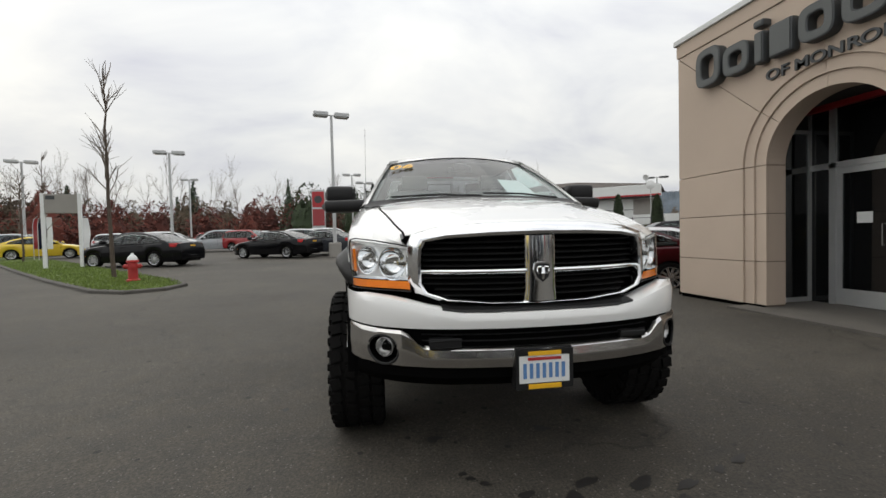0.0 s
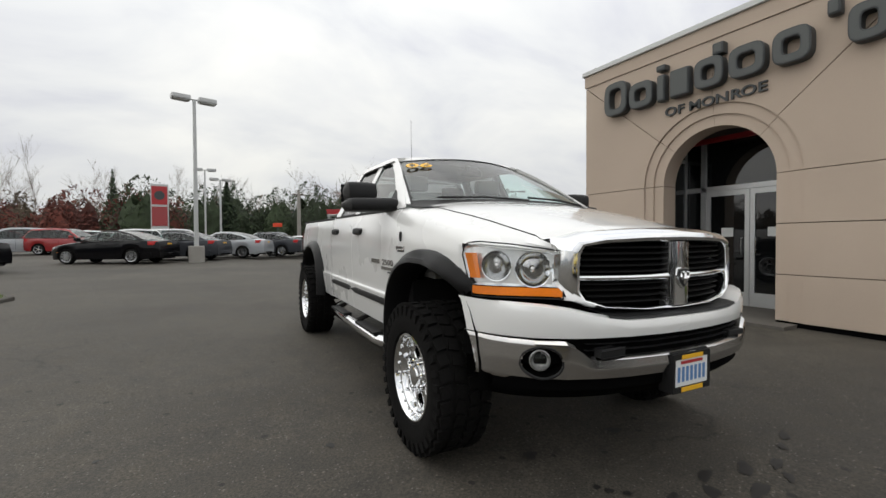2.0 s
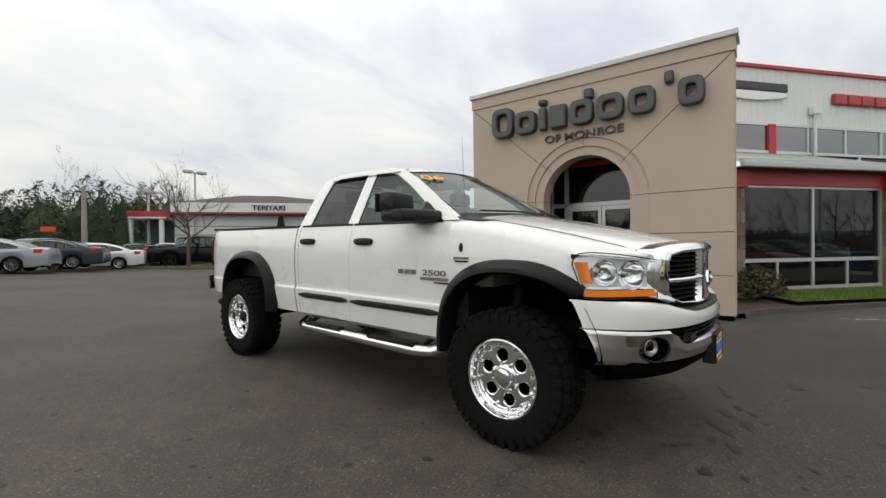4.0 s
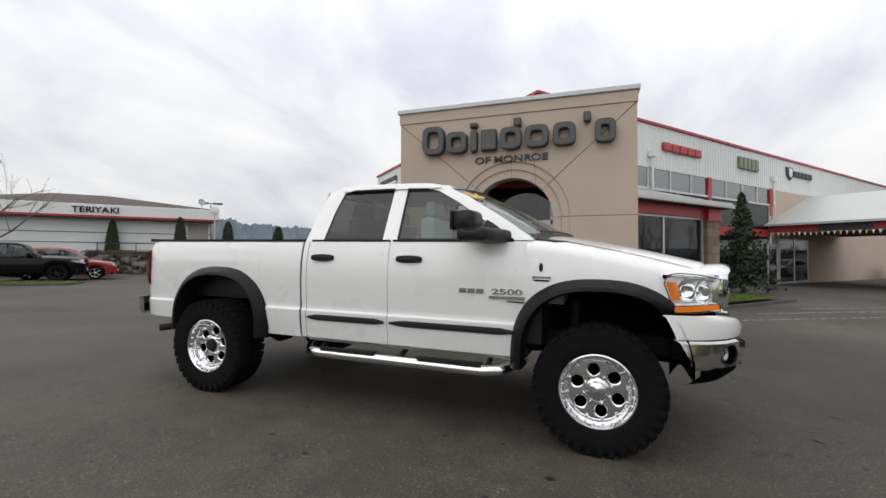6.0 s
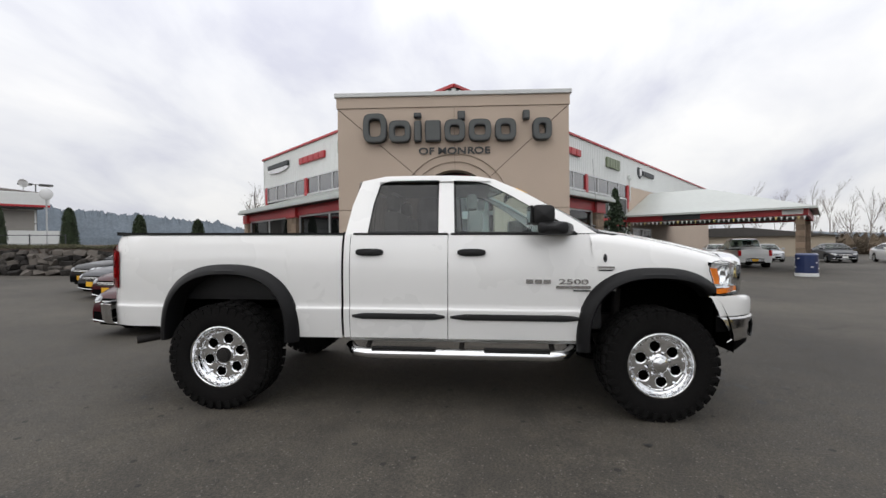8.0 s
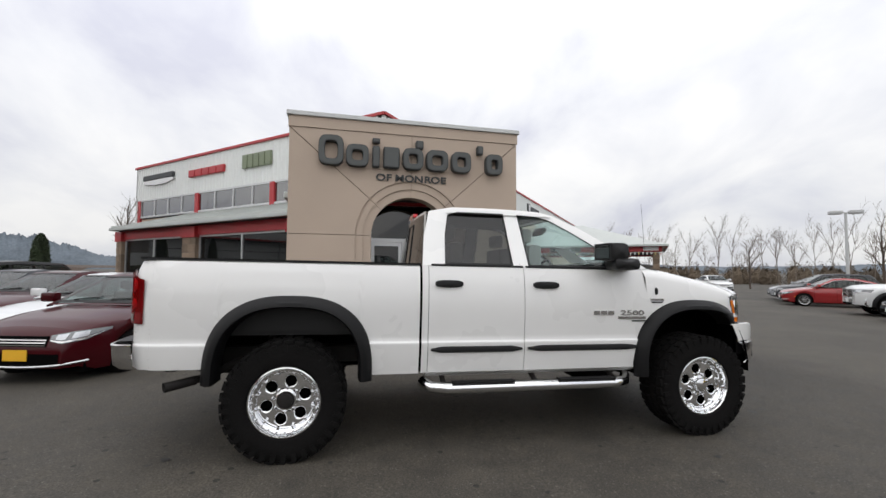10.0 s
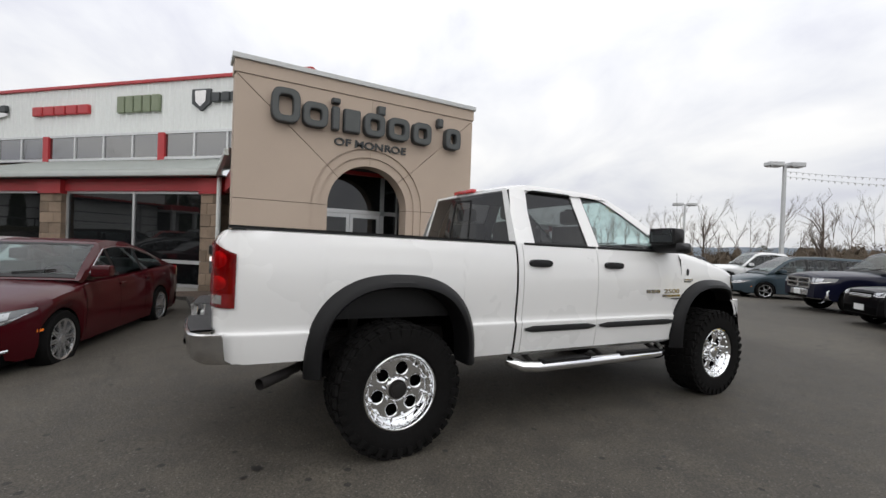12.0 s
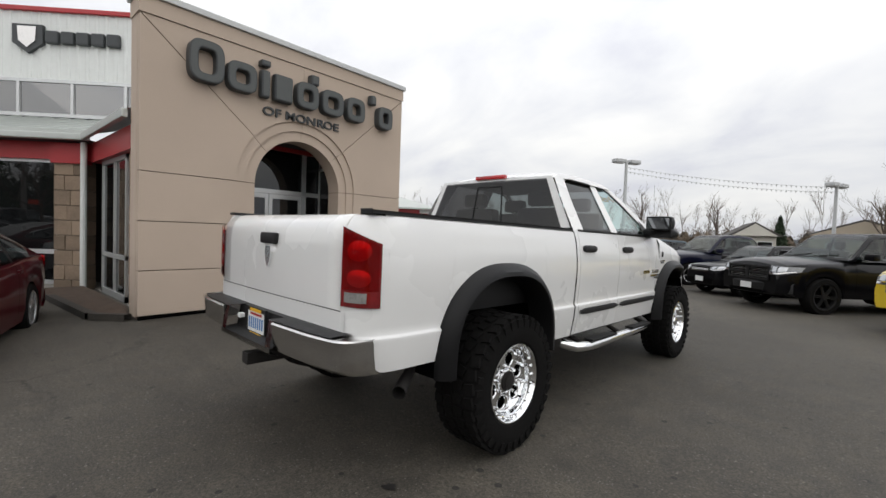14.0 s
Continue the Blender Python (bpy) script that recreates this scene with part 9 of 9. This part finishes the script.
def make_teriyaki():
    a, b = Vector((24.69, 32.84)), Vector((8.0, 47.0))
    d = (a - b).normalized()
    m = Matrix((Vector((d.x, d.y, 0)), Vector((-d.y, d.x, 0)), Vector((0, 0, 1)))).transposed().to_4x4()
    m.translation = (b.x, b.y, gz(0, 38) + 1.2)
    n = (a - b).length
    H = thing("eating_house", m, "long low white eating house with a brown hipped roof", "building")
    s0 = 6.0
    part("wall", bx(s0, 0.8, -0.3, n - 0.6, 9.0, 2.55), WHITE_METAL, H)
    bm = bmesh.new()
    for z in (0.75, 1.5):
        box(bm, s0, 0.77, z, n - 0.6, 0.802, z + 0.05)
    part("wall_line", bm, SIGN_SIDE, H)
    # a grey slab before the white wall paints a shaded area
    part("shade_panel", bx(n - 2.2, 0.74, 0.2, n - 0.7, 0.79, 2.4), CONCRETE, H, "grey panel that paints shade on the wall")
    part("low_wall", bx(n - 2.4, 0.30, -0.4, n + 1.3, 0.50, 1.05), WHITE_METAL, H, "low white yard wall")
    part("canopy_band", bx(s0, -0.1, 2.62, n, 0.9, 3.55, bevel=0.03), WHITE_METAL, H, "white fascia band")
    part("red_line", bx(s0, -0.115, 2.60, n + 0.01, -0.10, 2.74), RED, H, "red line along the fascia")
    # dark colour here paints the band of shade beneath the fascia
    part("shade_soffit", bx(s0, 0.0, 2.5, n - 0.3, 0.85, 2.6), SIGN_SIDE, H)
    bm = bmesh.new()
    roof = [(s0, -0.05, 3.55), (n, -0.05, 3.55), (n, 9.2, 3.55), (s0, 9.2, 3.55), (s0 + 4.6, 4.5, 4.7), (n - 7.8, 4.5, 4.7)]
    v = [bm.verts.new(p) for p in roof]
    for f in ((0, 1, 5, 4), (1, 2, 5), (2, 3, 4, 5), (3, 0, 4)):
        bm.faces.new([v[i] for i in f])
    part("hip_roof", bm, mat("brown shingle", (0.085, 0.072, 0.062), 0.9, var=0.25, scale=0.8, fine=12), H, "brown shingle roof")
    porch = part("porch_band", bx(2.9, -0.9, 2.25, s0 - 0.02, 4.0, 2.72, bevel=0.03), RED, H, "red porch band")
    part("porch_edge", bx(2.85, -0.95, 2.12, s0 - 0.02, 4.05, 2.245), WHITE_METAL, porch)
    for q in (3.1, 5.4):
        part("porch_post", bx(q, -0.8, -0.4, q + 0.3, -0.5, 2.115, bevel=0.01), WHITE_METAL, porch)
    part("porch_wall", bx(3.4, 1.6, -0.4, s0 - 0.02, 4.0, 2.115), SIGN_SIDE, porch)
    spell("shop_letter", "TERIYAKI", 0.60, 0.05, NAVY_P, H, pose(13.87, -0.14, 2.93), 1.12, "dark blue capital")
    D = thing("satellite_dish", m @ pose(n - 1.2, 1.0, 3.5), "white satellite dish on the roof edge", "dish")
    bm = bmesh.new()
    lathe(bm, [(0.0, 0.07), (0.17, 0.05), (0.28, 0.0), (0.28, -0.01), (0.17, 0.035), (0.0, 0.055)], 20, m=pose(0, 0, 0.75, 20, 0, -30))
    part("dish", bm, PAPER, D)
    bm = bmesh.new()
    tube(bm, [(0, 0, 0), (0, 0, 0.7)], 0.03, 6)
    part("dish_stand", bm, POLE, D)


make_teriyaki()


# ---- trees ----
def branches(bm, rnd, p, d, length, r, depth, twigs):
    """Limbs that fork, each a tapered tube."""
    n = 4
    pts, q, dd = [p], p, d
    for _ in range(n):
        dd = (dd + Vector((rnd.gauss(0, 0.10), rnd.gauss(0, 0.10), rnd.gauss(0.03, 0.06)))).normalized()
        q = q + dd * length / n
        pts.append(q)
    rad = [r * (1 - 0.55 * i / n) for i in range(n + 1)]
    tube(bm if depth > 1 else twigs, pts, rad, 6 if depth > 2 else 4 if depth > 0 else 3, caps=False)
    if depth == 0:
        return
    for k in range(rnd.choice((3, 4, 4, 5))):
        f = rnd.uniform(0.35, 1.0)
        i = min(n - 1, int(f * n))
        base = pts[i].lerp(pts[i + 1], f * n - i)
        side = Vector((rnd.gauss(0, 1), rnd.gauss(0, 1), rnd.gauss(0.25, 0.5))).normalized()
        nd = (dd * rnd.uniform(0.6, 1.0) + side * rnd.uniform(0.45, 0.85)).normalized()
        branches(bm, rnd, base, nd, length * rnd.uniform(0.5, 0.72), r * 0.45, depth - 1, twigs)


def bare_tree(x, y, h, seed, label, spread=1.0, upright=False, z=None):
    rnd = random.Random(seed)
    T = thing("bare_tree", pose(x, y, gz(x, y) if z is None else z), label, "tree")
    bm, tw = bmesh.new(), bmesh.new()
    top = h * 0.72 if upright else h * 0.42
    pts = [Vector((rnd.gauss(0, 0.02) * h * 0.3 * i / 6, rnd.gauss(0, 0.02) * h * 0.3 * i / 6, -0.1 + top * i / 6)) for i in range(7)]
    r0 = h * 0.017
    tube(bm, pts, [r0 * (1 - 0.55 * i / 6) for i in range(7)], 8)
    for k in range(9 if upright else 8):
        f = rnd.uniform(0.30 if upright else 0.55, 1.0)
        i = min(5, int(f * 6))
        base = pts[i].lerp(pts[i + 1], f * 6 - i)
        a = rnd.uniform(0, 6.283)
        up = 1.5 if upright else 0.9
        d = Vector((math.cos(a) * spread, math.sin(a) * spread, up * rnd.uniform(0.7, 1.3))).normalized()
        branches(bm, rnd, base, d, h * (0.26 if upright else 0.32) * rnd.uniform(0.7, 1.1), r0 * 0.42, 2, tw)
    part("trunk", bm, BARK, T, smooth=True)
    part("twig_crown", tw, TWIG, T)
    return T


def slender_tree(x, y, h, seed, label):
    """A young tree with one straight leader and short rising side branches."""
    rnd = random.Random(seed)
    T = thing("bare_tree", pose(x, y, gz(x, y) + 0.1), label, "tree")
    bm, tw = bmesh.new(), bmesh.new()
    n = 10
    pts = [Vector((rnd.gauss(0, 0.012) * h * 0.25, rnd.gauss(0, 0.012) * h * 0.25, -0.1 + h * 0.93 * i / n)) for i in range(n + 1)]
    tube(bm, pts, [h * 0.0095 * (1 - 0.90 * i / n) + 0.005 for i in range(n + 1)], 8)
    for k in range(26):
        f = rnd.uniform(0.30, 0.99)
        i = min(n - 1, int(f * n))
        base = pts[i].lerp(pts[i + 1], f * n - i)
        a = rnd.uniform(0, 6.283)
        d = Vector((math.cos(a) * 0.55, math.sin(a) * 0.55, rnd.uniform(0.7, 1.4))).normalized()
        branches(bm, rnd, base, d, h * rnd.uniform(0.10, 0.17) * (1.15 - 0.5 * f), h * 0.0030, 1 if f < 0.9 else 0, tw)
    part("trunk", bm, BARK, T, smooth=True)
    part("twig_crown", tw, TWIG, T)


slender_tree(-7.6, 15.8, 6.9, 2, "young bare tree with upright twigs on the grass island")
slender_tree(-15.0, 25.0, 5.6, 3, "young bare tree farther along the grass island")
slender_tree(-18.6, 29.0, 5.6, 9, "young bare tree at the far end of the grass island")
bare_tree(8.18, 29.04, 7.0, 7, "bushy bare tree on the grass verge", 1.15, z=gz(8.2, 29) + 0.08)
for i, (x, y, h) in enumerate(((22, -37, 7.0), (12, -36, 7.5), (33, -36, 6.0), (6, -39, 7.0), (-5, -33, 7.5), (-14, -30, 6.5), (20, 16.5, 5.0))):
    bare_tree(x, y, h, 40 + i, "bare tree beyond the edge of the car park", 0.8, True)


def conifer(x, y, z, h, r, seed, label="dark fir tree", n=5200, size=0.12):
    rnd = random.Random(seed)
    T = thing("fir_tree", pose(x, y, z), label, "tree")
    bm = bmesh.new()
    tube(bm, [(0, 0, -0.2), (0, 0, h * 0.5), (0, 0, h * 0.97)], [h * 0.02, h * 0.012, 0.01], 7)
    part("trunk", bm, BARK, T)
    bm = bmesh.new()
    tiers = int(h / 0.42)

    def place():
        t = min(0.99, abs(rnd.randrange(tiers) / tiers + rnd.gauss(0, 0.022)))
        arm, f = rnd.randrange(9), rnd.random()
        a = arm * 0.698 + t * 23 + rnd.gauss(0, 0.22)
        w = r * (1 - t) * (0.75 + 0.25 * math.sin(arm * 5 + t * 40)) * f
        return (w * math.cos(a), w * math.sin(a), h * (0.10 + 0.90 * t) - w * 0.22 + rnd.gauss(0, 0.04))
    leaf_cloud(bm, rnd, n, place, size)
    part("crown", bm, CONIFER, T)


p = wing_frame((0.7645, -0.6446)) @ Vector((8.7, -2.35, 0))
conifer(p.x, p.y, gz(p.x, p.y), 4.15, 1.45, 3, "dark fir tree before the south wing's windows", 3400, 0.085)
conifer(-6.5, -33.0, gz(0, -20), 7.0, 2.0, 4, "dark fir tree beyond the south row")
conifer(2.0, 64.0, gz(0, 45), 8.5, 2.6, 6, "tall fir tree beyond the north lot", 2600, 0.2)


def far_woods():
    rnd = random.Random(21)
    def north(angles, d0, d1, h0, h1):
        return [(a + rnd.uniform(-1, 1), rnd.uniform(d0, d1), rnd.uniform(h0, h1), 1.0) for a in angles]
    def south(angles, d0, d1, h0, h1):
        return [(a + rnd.uniform(-1, 1), rnd.uniform(d0, d1), rnd.uniform(h0, h1), 1.0) for a in angles]
    for name, material, wide, label, spec in (
            ("dark_woods", CONIFER, 0.30, "dark conifers along the edge of the car park", north([68, 70, 73, 76, 77, 82, 88, 90, 99, 110, 112, 121, 129, 133, 140, 146], 72, 90, 6.0, 9.5)),
            ("evergreen_mass", CEDAR, 0.55, "dark bushy evergreens behind the north lot", north([73, 74.5, 76, 78, 79.5, 81, 84, 87, 91, 96], 58, 66, 6.0, 8.4)),
            ("russet_trees", RUSSET, 0.60, "russet trees in late autumn leaf", north([78, 93, 95, 97, 101, 104, 108, 113, 117, 120, 124, 127, 131, 135, 138, 142, 145], 62, 74, 4.5, 7.0)),
            ("brown_thicket", BROWN, 0.60, "brown thicket of bare scrub behind the lot", north(frange(50, 165, 76), 70, 92, 4.5, 7.5) + south(frange(-72, -25, 70), 66, 90, 2.0, 3.2) + south(frange(-100, -70, 90), 62, 84, 2.2, 4.0) + south(frange(-150, -100, 40), 60, 85, 1.6, 2.6))):
        verts, faces = [], []
        for a, dist, h, _ in spec:
            x, y = dist * math.cos(radians(a)), 4 + dist * math.sin(radians(a))
            z = gz(x, y)
            w = h * wide
            cone = name == "dark_woods"
            # a dense heart, so that the crown is no lace
            base, m = len(verts), 10
            for j in range(7):
                t = j / 6.0
                for q in range(m):
                    b = 2 * math.pi * q / m
                    rr = w * ((1 - t) ** 0.8 * 0.55 if cone else math.sqrt(max(0.0, 1 - (1.5 * t * 0.92 - 0.5) ** 2)) * 0.56) * (0.85 + 0.3 * noise.noise(Vector((x + 2 * math.cos(b), y + 2 * math.sin(b), 3 * t))))
                    verts.append(Vector((x + rr * math.cos(b), y + rr * math.sin(b), z + h * t * 0.78 * (1 + 0.15 * math.sin(2 * b + a)))))
            for j in range(6):
                for q in range(m):
                    p0, p1 = base + j * m + q, base + j * m + (q + 1) % m
                    faces.append((p0, p1, p1 + m, p0 + m))
            for _ in range(1300 if y > 0 else 450):
                t, b = rnd.random(), rnd.uniform(0, 6.283)
                rr = w * (1 - t) ** 0.8 * rnd.uniform(0.55, 1.05) * (0.8 + 0.25 * math.sin(t * 40 + 3 * b)) if cone else w * math.sqrt(max(0.0, 1 - (1.5 * t - 0.5) ** 2)) * rnd.uniform(0.55, 1.08) * (0.8 + 0.3 * math.sin(3 * b + a) + 0.2 * math.sin(7 * t + a))
                c = Vector((x + rr * math.cos(b), y + rr * math.sin(b), z + h * t * (1 + 0.18 * math.sin(2 * b + a))))
                k = (0.25 if y > 0 else 0.11) * rnd.uniform(0.4, 1.6)
                u = Vector((rnd.gauss(0, 1), rnd.gauss(0, 1), rnd.gauss(0, 1))).normalized()
                v = u.orthogonal().normalized()
                i = len(verts)
                verts += [c - u * k, c + v * k * 0.6, c + u * k]
                faces.append((i, i + 1, i + 2))
        me = bpy.data.meshes.new(name)
        me.from_pydata(verts, [], faces)
        me.materials.append(material)
        tagged(new(name, me), label, "woods", kind="stuff")
    # bare crowns above the thicket: trunk, limbs and twigs as thin blades
    verts, faces = [], []

    def blade(p, q, w):
        d = Vector((-(p.y - 4), p.x, 0)).normalized() * w
        i = len(verts)
        verts.extend((p - d, p + d, q))
        faces.append((i, i + 1, i + 2))

    def grow(p, d, length, w, depth):
        q = p + d * length
        blade(p, q, w)
        if depth == 0:
            return
        for _ in range(5):
            f = rnd.uniform(0.3, 0.98)
            nd = (d + Vector((rnd.gauss(0, 0.36), rnd.gauss(0, 0.36), rnd.gauss(0.12, 0.2)))).normalized()
            grow(p.lerp(q, f), nd, length * rnd.uniform(0.35, 0.6), w * 0.5, depth - 1)
    spots = [(a, rnd.uniform(72, 98), rnd.uniform(8.0, 12.5)) for a in frange(64, 150, 54)] + [(a, rnd.uniform(62, 85), rnd.uniform(5.0, 8.5)) for a in frange(-112, -28, 58)]
    for a, dist, h in spots:
        x, y = dist * math.cos(radians(a)), 4 + dist * math.sin(radians(a))
        p = Vector((x, y, gz(x, y)))
        grow(p, Vector((rnd.gauss(0, 0.05), rnd.gauss(0, 0.05), 1)).normalized(), h * 0.8, 0.075, 4)
    me = bpy.data.meshes.new("bare_crowns")
    me.from_pydata(verts, [], faces)
    me.materials.append(TWIG)
    tagged(new("bare_crowns", me), "thin bare crowns above the scrub", "woods", kind="stuff")


far_woods()


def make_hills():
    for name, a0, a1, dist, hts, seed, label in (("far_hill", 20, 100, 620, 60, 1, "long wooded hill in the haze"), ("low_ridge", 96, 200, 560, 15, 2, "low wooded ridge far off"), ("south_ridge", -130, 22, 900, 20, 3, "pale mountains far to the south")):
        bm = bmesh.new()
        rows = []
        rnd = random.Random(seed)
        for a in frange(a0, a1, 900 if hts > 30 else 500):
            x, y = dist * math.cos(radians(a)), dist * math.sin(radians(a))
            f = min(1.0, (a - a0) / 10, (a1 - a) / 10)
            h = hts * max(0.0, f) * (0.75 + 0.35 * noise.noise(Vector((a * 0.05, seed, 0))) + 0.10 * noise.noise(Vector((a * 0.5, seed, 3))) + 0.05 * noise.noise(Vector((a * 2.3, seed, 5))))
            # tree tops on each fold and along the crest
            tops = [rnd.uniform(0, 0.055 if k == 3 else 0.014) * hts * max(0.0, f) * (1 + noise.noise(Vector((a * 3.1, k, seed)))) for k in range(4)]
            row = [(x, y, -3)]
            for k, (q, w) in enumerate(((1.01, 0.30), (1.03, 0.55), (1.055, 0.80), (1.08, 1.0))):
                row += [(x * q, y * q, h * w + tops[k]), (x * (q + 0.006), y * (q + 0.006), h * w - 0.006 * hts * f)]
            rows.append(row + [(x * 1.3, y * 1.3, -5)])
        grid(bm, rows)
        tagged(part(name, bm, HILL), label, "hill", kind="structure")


make_hills()


def make_house(x, y, turn, w, h, rise, deep, wall, label):
    H = thing("far_house", pose(x, y, gz(x, y), 0, 0, turn), label, "house")
    part("wall", bx(-w / 2, -deep, -0.5, w / 2, deep, h), wall, H)
    bm = bmesh.new()
    prism(bm, [(-w / 2 - 0.4, h - 0.05), (w / 2 + 0.4, h - 0.05), (w * 0.12, h + rise), (-w * 0.12, h + rise)] if w > 12 else [(-w / 2 - 0.4, h - 0.05), (w / 2 + 0.4, h - 0.05), (0, h + rise)], "y", -deep - 0.4, deep + 0.4)
    part("roof", bm, SHINGLE, H, "dark shingle roof")
    if w <= 12:
        bm = bmesh.new()
        prism(bm, [(-w / 2 - 0.05, h - 0.04), (w / 2 + 0.05, h - 0.04), (0, h + rise * 0.87)], "y", -deep - 0.42, deep + 0.42)
        part("gable", bm, wall, H)
    n = max(2, int(w / 5))
    for i in range(n):
        c = -w / 2 + w * (i + 0.5) / n
        p = part("window", bx(c - 0.5, -deep - 0.04, h * 0.4, c + 0.5, -deep - 0.005, h * 0.78), STORE_GLASS, H)
        part("window_frame", bx(c - 0.56, -deep - 0.02, h * 0.37, c + 0.56, -deep - 0.002, h * 0.81), PAPER, p)


SHINGLE = mat("grey shingle", (0.07, 0.065, 0.06), 0.9, var=0.2, scale=1.0, fine=9)
BEIGE = mat("beige siding", (0.42, 0.36, 0.28), 0.85, var=0.08, scale=0.6)
CREAM = mat("cream siding", (0.55, 0.53, 0.47), 0.85, var=0.08, scale=0.6)
make_shrub(15.0, -33.0, 1.5, 2.6, 88, CEDAR, "dark round bush at the edge of the car park")
make_house(3.3, -38.0, 194, 3.1, 2.5, 1.15, 2.6, CREAM, "pale gabled house beyond the south row")
make_house(-4.3, -38.5, 176, 6.4, 2.65, 1.25, 3.0, BEIGE, "tan gabled house beyond the south row")
conifer(1.5, -45.0, gz(1.5, -45), 4.7, 1.4, 77, "dark fir tree behind the small houses", 4000, 0.16)
make_house(51.8, -28.6, 53 - 180, 20, 2.3, 1.0, 4.0, BEIGE, "long beige house with a dark roof beyond the canopy")
